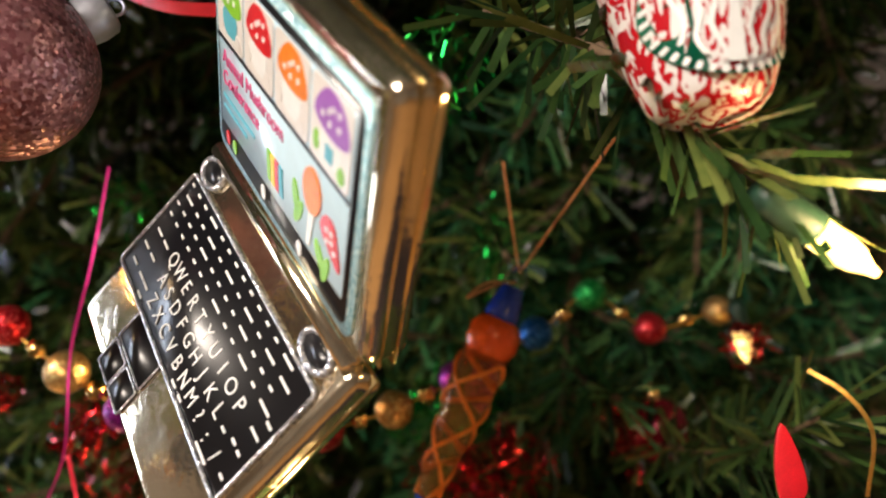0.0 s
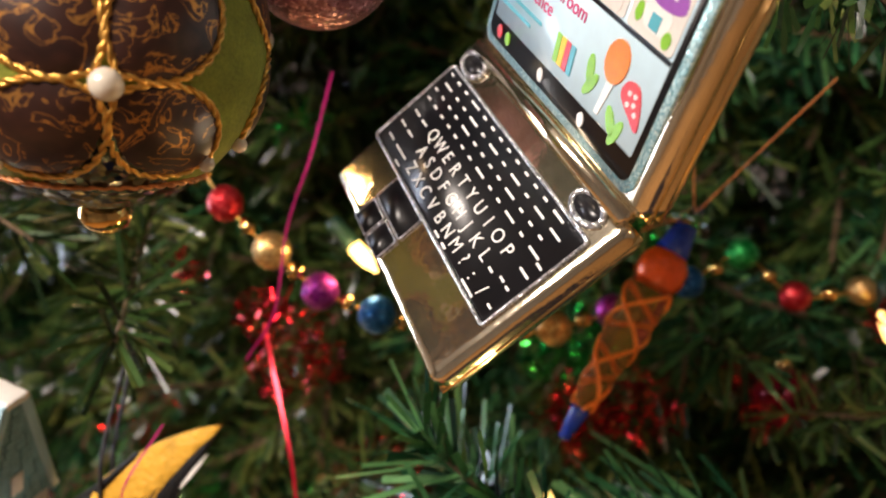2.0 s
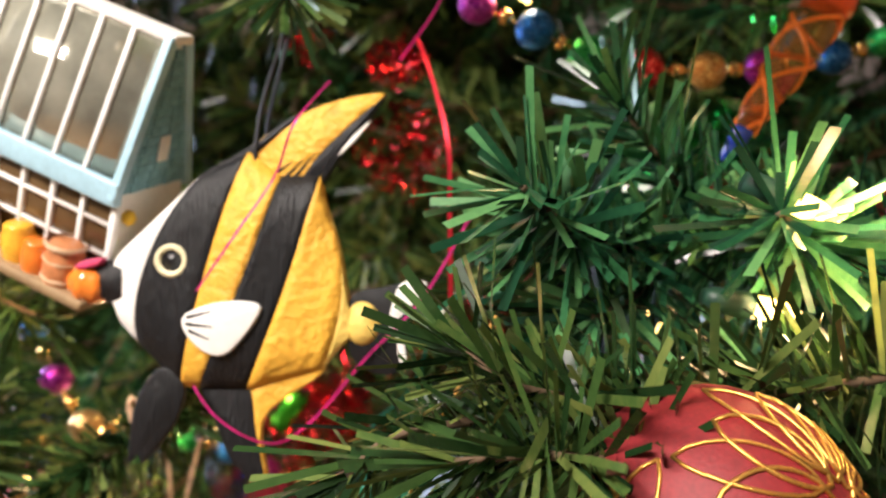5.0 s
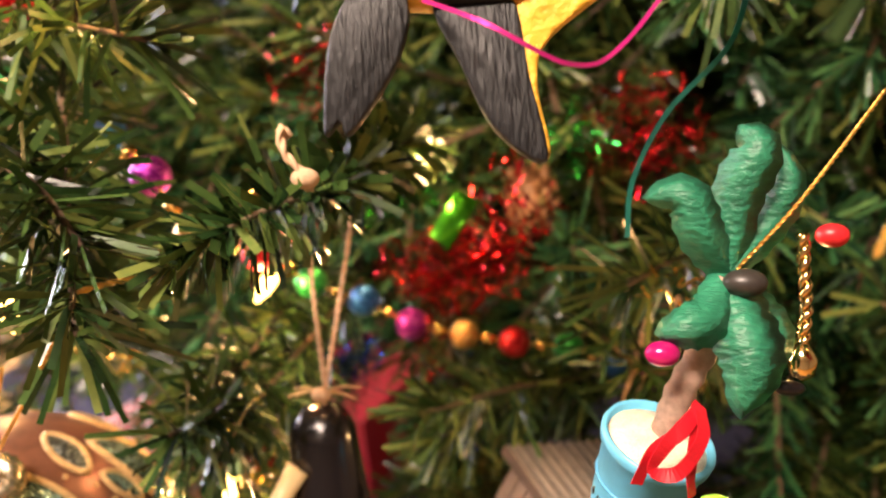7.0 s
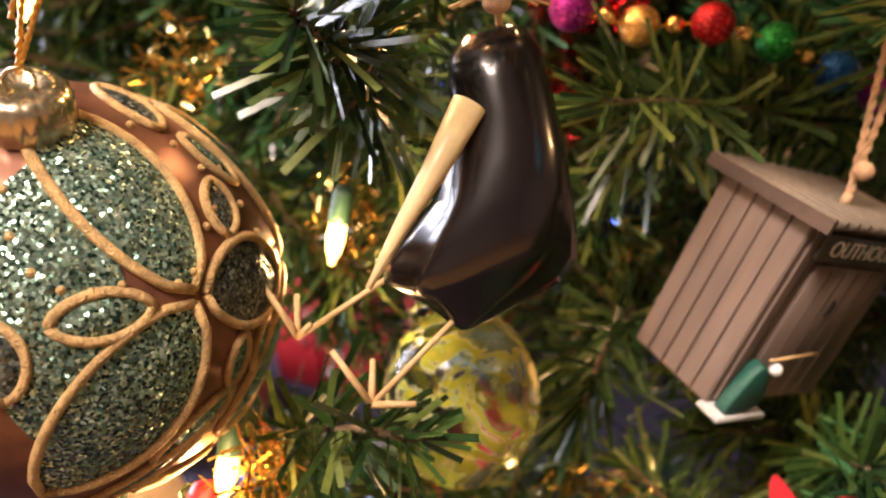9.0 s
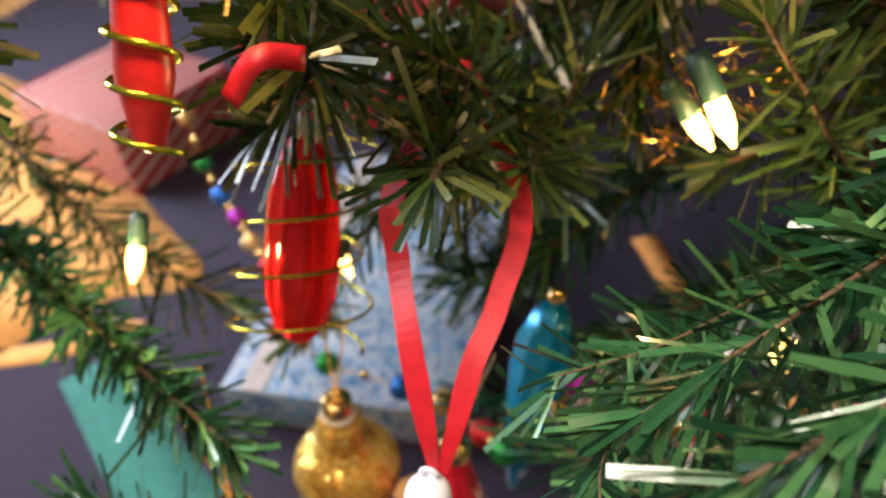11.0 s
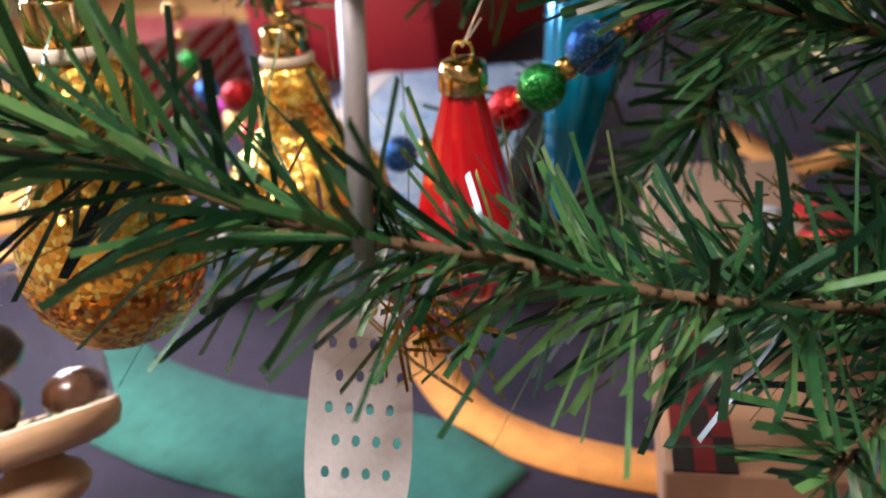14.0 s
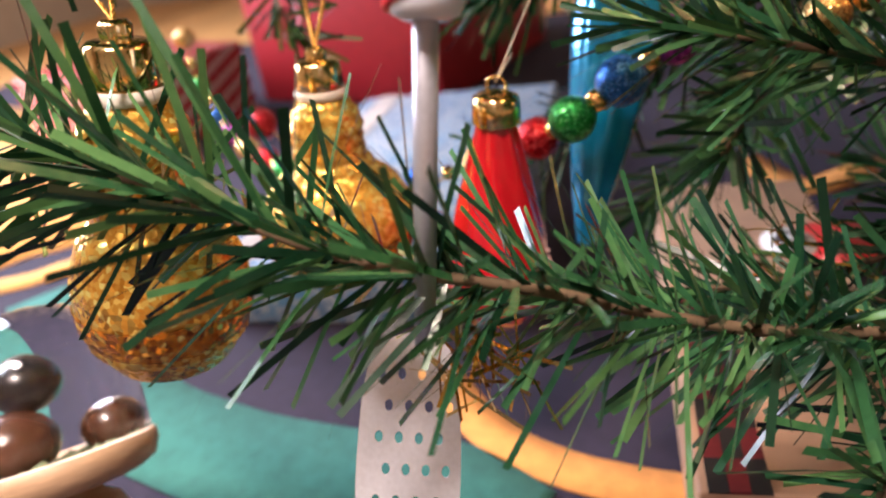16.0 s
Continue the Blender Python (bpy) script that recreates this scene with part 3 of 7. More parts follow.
# ---- tinsel, bulbs and bead chains ----
def tinsel(place, radius, count, material, label, seed, squash=(1, 1, 1), length=0.011, width=0.0010):
    rng = random.Random(seed)
    verts, faces = [], []
    for _ in range(count // 2):
        d = Vector((rng.gauss(0, 1), rng.gauss(0, 1), rng.gauss(0, 1))).normalized()
        c = Vector([a * radius * 0.85 * rng.random() ** 0.5 * s for a, s in zip(d, squash)])
        w = Vector((rng.gauss(0, 1), rng.gauss(0, 1), rng.gauss(0, 1))).normalized()
        s = w.orthogonal().normalized()
        s.rotate(Matrix.Rotation(rng.uniform(0, 6.28), 3, w))
        ln = length * rng.uniform(0.5, 1.3)
        v = len(verts)
        b = w.cross(s) * ln * rng.gauss(0, 0.15)
        for f, h in ((-0.5, 0), (0, 1), (0.5, 0)):
            q = c + w * ln * f + b * h
            verts += [q - s * width / 2, q + s * width / 2]
        faces += [(v, v + 1, v + 3, v + 2), (v + 2, v + 3, v + 5, v + 4)]
    me = bpy.data.meshes.new("tinsel")
    me.from_pydata([tuple(v) for v in verts], [], faces)
    me.materials.append(material)
    ob = new("tinsel", me)
    ob.location = place
    return tagged(ob, label, "tinsel", kind="stuff")


RT = "tangle of shiny red foil tinsel deep in the boughs"
GT = "tangle of shiny green foil tinsel deep in the boughs"
YT = "glittering gold foil tinsel deep in the boughs"
tinsel((-0.2263, 0.3167, 1.0048), .022, 260, RED_TINSEL, RT, 1)
tinsel((-0.0580, 0.3754, 0.9073), .034, 500, RED_TINSEL, RT, 2)
tinsel((-0.0723, 0.4082, 0.9331), .030, 380, GREEN_TINSEL, GT, 3)
tinsel((0.0540, 0.4753, 0.8800), .026, 220, RED_TINSEL, RT, 4)
tinsel((-0.2965, 0.3438, 1.0153), .018, 120, RED_TINSEL, RT, 5)
tinsel((-0.0187, 0.3720, 0.9228), .034, 360, RED_TINSEL, RT, 6)
tinsel((-0.0167, 0.4392, 1.0177), .04, 240, GREEN_TINSEL, GT, 7, (.5, .5, 1.4))
tinsel((-0.0152, 0.3476, 1.1578), .03, 200, GREEN_TINSEL, GT, 8)
tinsel((0.1183, 0.4026, 0.9735), .018, 160, RED_TINSEL, RT, 9)
tinsel((-0.2473, 0.4431, 1.0838), .03, 90, GREEN_TINSEL, GT, 10)
tinsel((0.0557, 0.3848, 0.9161), .02, 120, RED_TINSEL, RT, 11)
tinsel((-0.2427, 0.3631, 0.9422), .045, 600, RED_TINSEL, RT, 12)
tinsel((-0.0458, 0.4017, 0.9473), .040, 420, GREEN_TINSEL, GT, 13)
tinsel((-0.2898, 0.3261, 0.7678), .04, 420, RED_TINSEL, RT, 14)
tinsel((-0.3330, 0.3758, 0.7135), .055, 900, RED_TINSEL, RT, 15, (1.3, 1, .7))
tinsel((-0.2208, 0.4190, 0.7891), .050, 700, RED_TINSEL, RT, 16)
tinsel((-0.4345, 0.4157, 0.8383), .045, 260, RED_TINSEL, RT, 17)
tinsel((-0.2578, 0.3660, 0.7980), .03, 130, GREEN_TINSEL, GT, 18)
tinsel((-0.3742, 0.3716, 0.7724), .045, 500, GREEN_TINSEL, GT, 19, (1.4, 1, .8))
tinsel((-0.3515, 0.3982, 0.7090), .045, 520, RED_TINSEL, RT, 20, (1.4, 1, .6))
tinsel((-0.4009, 0.3385, 0.6675), .026, 260, BLUE_TINSEL, "dark blue foil tinsel deep in the boughs", 21)
tinsel((-0.3378, 0.3830, 0.5762), .02, 160, BLUE_TINSEL, "dark blue foil tinsel deep in the boughs", 22)
tinsel((-0.3659, 0.4056, 0.6488), .035, 330, RED_TINSEL, RT, 23, (.6, 1, 1.4))
tinsel((-0.5411, 0.2978, 0.6932), .035, 200, GOLD_TINSEL, YT, 24)
tinsel((-0.4607, 0.2872, 0.6166), .03, 240, GOLD_TINSEL, YT, 25)
tinsel((-0.3380, 0.4178, 0.5062), .04, 260, GOLD_TINSEL, YT, 26, (.5, 1, 1.5))
tinsel((-0.3568, 0.3238, 0.4186), .035, 260, GOLD_TINSEL, YT, 27)
tinsel((-0.4595, 0.1755, 0.5534), .022, 160, GOLD_TINSEL, YT, 28, length=.03)
tinsel((-0.3719, 0.2195, 0.8028), .018, 90, GOLD_TINSEL, YT, 29)
tinsel((-0.2364, 0.3672, 0.3687), .03, 300, RED_TINSEL, RT, 30)
tinsel((-0.0967, 0.1585, 0.8075), .026, 420, plain("wine_fibre", (.3, .01, .03), .6), "tuft of wine-red fibres hanging from a bough", 31, length=.02, width=.0006)
tinsel((-0.4445, 0.1515, 0.1615), .016, 60, GOLD_TINSEL, YT, 33, length=.035, width=.0014)
tinsel((-0.3456, 0.2451, 0.1403), .03, 90, GOLD_TINSEL, YT, 34)


# gold tufts added to stand in for warm glints and glow among the boughs
for k, (place, radius, count) in enumerate((((-0.3497, 0.3757, 0.5150), .03, 150), ((-0.3215, 0.3260, 0.4353), .03, 170), ((-0.3336, 0.3631, 0.5602), .03, 150), ((-0.5281, 0.2847, 0.7027), .026, 140), ((-0.4612, 0.3000, 0.6343), .024, 120), ((-0.1981, 0.2552, 0.7581), .02, 90))):
    tinsel(place, radius, count, GOLD_TINSEL, YT, 40 + k, length=.008)


def fairy_bulb(m, lamp=0.0, lit=True):
    """A miniature lamp: green socket and a pointed clear bulb, along local -y."""
    ob = thing("fairy_light", m, "lit miniature fairy light with a green socket on a bough", "light", "fairy lights on the tree")
    turn = pose(0, 0, 0, 90, 0, 0)
    part("bulb", lathe([(0.0032, 0.0), (0.0042, 0.003), (0.0044, 0.009), (0.0036, 0.014), (0.0018, 0.018), (0.0012, 0.0205), (0, 0.021)], 16, None, turn), BULB, ob, "glowing warm white glass bulb")
    part("socket", lathe([(0, -0.016), (0.0035, -0.016), (0.0048, -0.012), (0.005, 0), (0.0046, 0.002), (0, 0.002)], 16, None, turn), SOCKET, ob, "dark green plastic socket")
    if lamp:
        glow_lamp((m @ Vector((0, -0.012, 0.016))), lamp)
    return ob


fairy_bulb(pose(0.0894, 0.2177, 1.1325, 57.4, -39.5, 34.3), .12)
fairy_bulb(pose(-0.0387, 0.1916, 0.9753, 39.9, -53.5, 64.7), .1)
fairy_bulb(pose(-0.0476, 0.1853, 0.9359, 28.3, -66.8, 76.3), .07)
fairy_bulb(pose(-0.4124, 0.2207, 0.9229, 69.0, -9.0, 21.0), .10)
fairy_bulb(pose(-0.4077, 0.2811, 0.7525, 62.7, 33.6, 4.4), .12)
fairy_bulb(pose(-0.4499, 0.2612, 0.6270, 65.9, 16.5, 12.7), .12)
fairy_bulb(pose(-0.4715, 0.1750, 0.5639, 63.3, 14.1, 13.4), .08)
fairy_bulb(pose(-0.6147, 0.2489, 0.3626, 48.1, 10.4, 12.0), .16)
fairy_bulb(pose(-0.1660, 0.3160, 1.0520, 58.1, -30.3, 38.3), .05)
fairy_bulb(pose(-0.3501, 0.3053, 0.4235, 62.9, -28.2, 33.4), .08)
fairy_bulb(pose(-0.2763, 0.3703, 0.2455, 35.7, -36.0, 60.4))
fairy_bulb(pose(-0.4955, 0.1909, 0.7788, 67.0, -12.2, 25.5))
fairy_bulb(pose(-0.0826, 0.3760, 0.8426, 67.2, -25.8, 27.4))
fairy_bulb(pose(-0.1685, 0.2728, 0.7310, 67.2, -25.8, 27.4), .08)
fairy_bulb(pose(-0.5440, 0.3236, 0.3067, 47.0, -15.8, 35.5))
fairy_bulb(pose(-0.3683, 0.3611, 0.7958, 67.5, -3.0, 21.6), .08)
fairy_bulb(pose(0.1202, 0.4242, 0.9708, 65.4, 0.5, 11.9))
fairy_bulb(pose(-0.2500, 0.2800, 1.1900, 62.0, 20.0, 10.0), .04)
fairy_bulb(pose(-0.2895, 0.3252, 0.2723, 40.0, -20.0, 30.0))
fairy_bulb(pose(-0.2750, 0.3324, 0.2707, 60.0, 15.0, 10.0))
fairy_bulb(pose(-0.5353, 0.3095, 0.3146, 50.0, 30.0, 10.0))
fairy_bulb(pose(-0.3285, 0.3152, 0.8138, 66.0, 10.0, 15.0), .08)
fairy_bulb(pose(-0.6140, 0.2970, 0.7450, 66.0, 20.0, 10.0), .06)
fairy_bulb(pose(-0.3443, 0.2636, 0.4543, 56.0, -20.0, 20.0), .06)


def bead_chain(spots, label, big=0.0098, small=0.0046):
    """Beads threaded on a cord; spots: colour and place, a small gold bead between each two."""
    first = Vector(spots[0][1])
    ob = thing("bead_garland", Matrix.Translation(first), label, "garland")
    line = curve_points([Vector(p) - first for _, p in spots], 6)
    part("cord", tube(line, 0.0007, 5), GOLD_CORD, ob)
    rng = random.Random(len(spots))
    def bead(name, at, r, material):
        b = part(name, ball(r, squash=(1, 1, rng.uniform(0.93, 1.0))), material, ob)
        b.location = at
        b.rotation_euler = (rng.uniform(0, 6), rng.uniform(0, 6), rng.uniform(0, 6))
    for i, (c, p) in enumerate(spots):
        bead(c + "_bead", Vector(p) - first, big * rng.uniform(0.93, 1.05), BEADS[c])
        if i + 1 < len(spots):
            bead("gold_bead", (Vector(p) + Vector(spots[i + 1][1])) / 2 - first, small * rng.uniform(0.9, 1.1), GOLD_BEAD)
    return ob


CHAIN = "string of glittering red, gold, purple, blue and green beads"
bead_chain([("green", (-0.2631, 0.3313, 1.1008)), ("red", (-0.2270, 0.3026, 1.0783)), ("gold", (-0.2004, 0.2946, 1.0561)), ("purple", (-0.1738, 0.2884, 1.0372)), ("blue", (-0.1451, 0.2891, 1.0252)), ("green", (-0.1196, 0.2958, 1.0131)), ("red", (-0.0930, 0.3076, 1.0051)), ("gold", (-0.0620, 0.3240, 1.0026)), ("purple", (-0.0331, 0.3467, 1.0020)), ("blue", (0.0062, 0.3809, 1.0041)), ("green", (0.0366, 0.4077, 1.0099)), ("red", (0.0688, 0.4170, 0.9790)), ("gold", (0.1117, 0.4449, 0.9706))], CHAIN)
bead_chain([("green", (-0.5598, 0.2837, 0.8601)), ("blue", (-0.4797, 0.2650, 0.8339)), ("purple", (-0.4343, 0.2343, 0.8192)), ("gold", (-0.4121, 0.2278, 0.7923)), ("red", (-0.4082, 0.2700, 0.7670)), ("green", (-0.3964, 0.2963, 0.7380)), ("blue", (-0.3743, 0.3136, 0.7194)), ("purple", (-0.3477, 0.3184, 0.7027)), ("gold", (-0.3196, 0.3295, 0.6913)), ("red", (-0.2887, 0.3265, 0.6898)), ("green", (-0.2608, 0.3481, 0.6761)), ("blue", (-0.2337, 0.3619, 0.6585)), ("purple", (-0.2116, 0.3753, 0.6440)), ("gold", (-0.1822, 0.3988, 0.6203))], CHAIN)
bead_chain([("red", (-0.6419, 0.3727, 0.1646)), ("green", (-0.6002, 0.3624, 0.1441)), ("blue", (-0.5374, 0.3624, 0.1276)), ("gold", (-0.4945, 0.3409, 0.1470)), ("red", (-0.4524, 0.2996, 0.1747)), ("green", (-0.4332, 0.2790, 0.1899)), ("blue", (-0.4137, 0.2878, 0.2021)), ("purple", (-0.3933, 0.3292, 0.2073)), ("gold", (-0.3698, 0.3652, 0.2125))], CHAIN, .0108)
bead_chain([("gold", (-0.9207, 0.6907, 0.1666)), ("green", (-0.8993, 0.6639, 0.1182)), ("blue", (-0.8638, 0.6326, 0.0920)), ("purple", (-0.8333, 0.6096, 0.0800)), ("gold", (-0.7951, 0.5705, 0.0776)), ("red", (-0.7536, 0.5346, 0.0779)), ("green", (-0.7144, 0.5003, 0.0816))], CHAIN, .0125, .006)
bead_chain([("gold", (-0.3392, 0.2937, 0.2201)), ("red", (-0.3150, 0.2909, 0.2299)), ("green", (-0.2880, 0.3059, 0.2272)), ("gold", (-0.2643, 0.3252, 0.2227))], CHAIN, .009)

# ---- upper ornaments ----
BLACK_GLOSS = plain("black_enamel", (0.006, 0.006, 0.008), 0.3, 0, 0.2, 200, 0.05, coat=0.15)
WHITE_PRINT = plain("white_print", (0.78, 0.78, 0.76), 0.5, 0, 0.05)
SCREEN_BLUE = plain("screen_pale_blue", (0.55, 0.74, 0.86), 0.25, 0, 0.06, 200, 0.02, coat=0.3)
SCREEN_EDGE = glitter("blue_glitter_edge", (0.2, 0.42, 0.5), (0.42, 0.66, 0.74), 0.0006, 0.35, 0.25, 0.5)
TILE_CREAM = plain("tile_cream", (0.72, 0.68, 0.64), 0.3, 0, 0.05)
PAINT_RED = plain("paint_red", (0.6, 0.02, 0.025), 0.35, 0, 0.15)
PAINT_ORANGE = plain("paint_orange", (0.8, 0.22, 0.02), 0.4, 0, 0.2)
PAINT_PURPLE = plain("paint_purple", (0.32, 0.1, 0.45), 0.4, 0, 0.1)
PAINT_GREEN = plain("paint_lime", (0.22, 0.5, 0.03), 0.4, 0, 0.15)
PAINT_YELLOW = plain("paint_yellow", (0.85, 0.55, 0.03), 0.45, 0, 0.15)
PAINT_BLUE = plain("paint_blue", (0.02, 0.06, 0.5), 0.25, 0, 0.2, coat=0.4)
PRINT_PINK = plain("print_pink", (0.6, 0.06, 0.2), 0.4, 0, 0.1)
PRINT_TEAL = plain("print_teal", (0.1, 0.4, 0.5), 0.4, 0, 0.1)


def disc(cx, cy, rx, ry, z0, z1, n=18, turn=0.0, bm=None):
    c, s = math.cos(turn), math.sin(turn)
    pts = []
    for k in range(n):
        a = 2 * math.pi * k / n
        x, y = rx * math.cos(a), ry * math.sin(a)
        pts.append((cx + x * c - y * s, cy + x * s + y * c))
    return slab(pts, z0, z1, 0, bm)


def laptop():
    W, H, L = 0.1062, 0.0738, 0.074
    ob = thing("laptop_ornament", pose(-0.1344, 0.2437, 1.1157, 38.7, 21.5, -53.4), "open gold mirrored glass laptop ornament with a black lettered keyboard", "ornament")
    base = part("base", box(0, 0, -0.0125, W, H, 0, 0.0042, 4), PALE_GOLD, ob, "mirrored gold glass base with rounded edges")
    part("seam", box(-0.0004, -0.0004, -0.0078, W + 0.0004, H + 0.0004, -0.0068, 0.0004, 1), GOLD, base)
    panel = part("keyboard", slab(rounded(0.0016, 0.0233, W - 0.0053, 0.0617, 0.0015), 0.0, 0.0008), BLACK_GLOSS, ob, "black enamel keyboard with a silver glitter rim")
    rim = [Vector((x, y, 0.0008)) for x, y in rounded(0.0012, 0.0229, W - 0.0049, 0.0621, 0.0015)]
    part("glitter_rim", tube(rim + rim[:1], 0.0007, 6), SILVER_GLITTER, panel)
    for text, x, y, step in (("QWERTYUIOP", 0.0235, 0.0392, 0.0069), ("ASDFGHJKL", 0.0262, 0.0327, 0.0069), ("ZXCVBNM?:/", 0.0292, 0.0262, 0.0069)):
        for k, ch in enumerate(text):
            letters(ch, 0.0066, pose(x + k * step, y, 0.0009), WHITE_PRINT, panel, "key_letter", 0.0002)
    def dash(x, y, ln):
        part("key_bar", box(x, y, 0.0008, x + ln, y + 0.0008, 0.0011), WHITE_PRINT, panel, smooth=False)
    rng = random.Random(3)
    for y, first in ((0.0472, 0.005), (0.0513, 0.004), (0.0553, 0.006), (0.0592, 0.004)):
        x = first
        while x < W - 0.013:
            ln = 0.0022 if rng.random() < 0.75 else 0.006
            if not (0.02 < x < 0.07 and y < 0.046):
                dash(x, y, ln)
            x += ln + 0.0042
    for y, xs in ((0.0405, (0.006, 0.013)), (0.034, (0.005, 0.012)), (0.0275, (0.006, 0.014, 0.019))):
        for x in xs:
            dash(x, y, 0.0045)
    for x, y, ln in ((0.0935, 0.0415, 0.005), (0.0915, 0.035, 0.0025), (0.0965, 0.0275, 0.0022), (0.086, 0.0335, 0.0025), (0.02, 0.0242, 0.004), (0.06, 0.0242, 0.0035), (0.066, 0.0242, 0.003), (0.083, 0.0242, 0.008), (0.0955, 0.0348, 0.002), (0.096, 0.0462, 0.003)):
        dash(x, y, ln)
    for x0, y0, x1, y1 in ((0.028, 0.0118, 0.052, 0.0222), (0.028, 0.0012, 0.0395, 0.0106), (0.0407, 0.0012, 0.052, 0.0106)):
        pad = part("touchpad_field", slab(rounded(x0, y0, x1, y1, 0.0008), 0, 0.0006), BLACK_GLOSS, ob)
        line = [Vector((x, y, 0.0006)) for x, y in rounded(x0, y0, x1, y1, 0.0008)]
        part("glitter_rim", tube(line + line[:1], 0.0004, 5), SILVER_GLITTER, pad)
    for x in (0.0085, 0.0915):
        hole = part("speaker_oval", disc(x, 0.0677, 0.0064, 0.0034, 0, 0.0008), BLACK_GLOSS, ob)
        line = [Vector((x + 0.0070 * math.cos(a), 0.0677 + 0.0041 * math.sin(a), 0.0006)) for a in (2 * math.pi * k / 24 for k in range(25))]
        part("glitter_rim", tube(line, 0.0011, 6), SILVER_GLITTER, hole)
    part("hinge", tube([Vector((0.003, H, 0.0005)), Vector((W - 0.003, H, 0.0005))], 0.0032, 12), PALE_GOLD, ob)
    turn = pose(0, H, 0, 42, 0, 0)
    def on_lid(o):
        o.matrix_basis = turn
        return o
    lid = on_lid(part("lid", box(0, 0.001, -0.0135, W, L + 0.002, 0, 0.0048, 4), PALE_GOLD, ob, "mirrored gold glass lid with rounded corners"))
    part("seam", box(-0.0006, 0.0004, -0.0098, W + 0.0006, L + 0.0026, -0.0086, 0.0006, 1), GOLD, lid)
    part("seam", box(-0.0006, 0.0004, -0.0058, W + 0.0006, L + 0.0026, -0.0048, 0.0006, 1), GOLD, lid)
    x0, y0, x1, y1 = 0.004, 0.0055, W - 0.0055, L - 0.004
    part("screen_edge", slab(rounded(x0, y0, x1, y1, 0.005), 0, 0.0006), SCREEN_EDGE, lid, "pale blue glittering screen surround")
    part("bezel", slab(rounded(x0 + 0.003, y0 + 0.003, x1 - 0.003, y1 - 0.003, 0.0035), 0.0006, 0.001), BLACK_GLOSS, lid, "black screen bezel")
    sx0, sy0, sx1, sy1 = x0 + 0.0048, y0 + 0.0105, x1 - 0.0050, y1 - 0.0052
    screen = part("screen", slab(rounded(sx0, sy0, sx1, sy1, 0.0008), 0.001, 0.0013), SCREEN_BLUE, lid, "pale blue screen picture with mushrooms")
    split = sy1 - 0.021
    part("divider", box(sx0, split - 0.0006, 0.0013, sx1, split + 0.0004, 0.0017), BLACK_GLOSS, screen, smooth=False)
    def print_on(name, bm, m):
        part(name, bm, m, screen, smooth=False)
    step = (sx1 - sx0) / 4
    hats = (PAINT_GREEN, PAINT_RED, PAINT_ORANGE, PAINT_PURPLE)
    for k in range(4):
        a = sx0 + k * step
        print_on("tile", slab(rounded(a + 0.0007, split + 0.0008, a + step - 0.0007, sy1 - 0.0002, 0.0016), 0.0013, 0.0017), TILE_CREAM)
        cx, cy = a + step * 0.52, split + 0.0128
        print_on("picture", slab(smooth_outline([(cx - 0.0085, cy), (cx - 0.003, cy + 0.0072), (cx + 0.005, cy + 0.0062), (cx + 0.0088, cy - 0.001), (cx, cy - 0.003)], 4), 0.0017, 0.0019), hats[k])
        for dx, dy in ((-0.004, 0.001), (0.001, 0.004), (0.004, 0.001), (-0.0005, 0.0), (-0.001, 0.0028), (0.0038, 0.0042)):
            print_on("dot", disc(cx + dx, cy + dy, 0.0008, 0.0008, 0.0019, 0.0021, 8), WHITE_PRINT)
        print_on("picture", slab(smooth_outline([(cx - 0.004, cy - 0.009), (cx + 0.004, cy - 0.009), (cx + 0.005, cy - 0.003), (cx - 0.005, cy - 0.003)], 4), 0.0017, 0.00185), WHITE_PRINT if k else PRINT_TEAL)
        print_on("picture", disc(cx - 0.007, cy - 0.007, 0.0016, 0.0026, 0.0017, 0.0019, 10), PAINT_GREEN if k == 3 else TILE_CREAM)
        print_on("picture", disc(cx + 0.006, cy - 0.009, 0.0018, 0.0022, 0.0017, 0.0019, 10), PAINT_GREEN if k == 3 else TILE_CREAM)
        if k == 3:
            print_on("picture", box(cx - 0.002, cy - 0.009, 0.0019, cx + 0.002, cy - 0.005, 0.002), PRINT_TEAL)
    letters("Annual Mushroom", 0.0062, pose(sx0 + 0.003, split - 0.0075, 0.0014), PRINT_PINK, screen, "title", 0.0002, "LEFT")
    letters("Conference", 0.0062, pose(sx0 + 0.003, split - 0.0138, 0.0014), PRINT_PINK, screen, "title", 0.0002, "LEFT")
    for i, ln in enumerate((0.026, 0.02)):
        print_on("text_bar", box(sx0 + 0.003, split - 0.0185 - i * 0.0035, 0.0013, sx0 + 0.003 + ln, split - 0.0175 - i * 0.0035, 0.0016), PRINT_TEAL)
    bx, by = sx1 - 0.047, sy0 + 0.004
    for k, m in enumerate((PAINT_GREEN, PAINT_YELLOW, PAINT_RED, PRINT_TEAL)):
        print_on("stripe", slab([(bx + k * 0.0028, by), (bx + k * 0.0028 + 0.0024, by), (bx + k * 0.0028 + 0.0014, by + 0.0085), (bx + k * 0.0028 - 0.001, by + 0.0085)], 0.0013, 0.0017), m)
    print_on("picture", disc(sx1 - 0.0185, sy0 + 0.0185, 0.0052, 0.0062, 0.0013, 0.0018, 18), PAINT_ORANGE)
    print_on("picture", slab(smooth_outline([(sx1 - 0.0015, sy0 + 0.007), (sx1 - 0.0055, sy0 + 0.0165), (sx1 - 0.011, sy0 + 0.017), (sx1 - 0.0125, sy0 + 0.0125), (sx1 - 0.007, sy0 + 0.009)], 4), 0.0013, 0.0018), PAINT_RED)
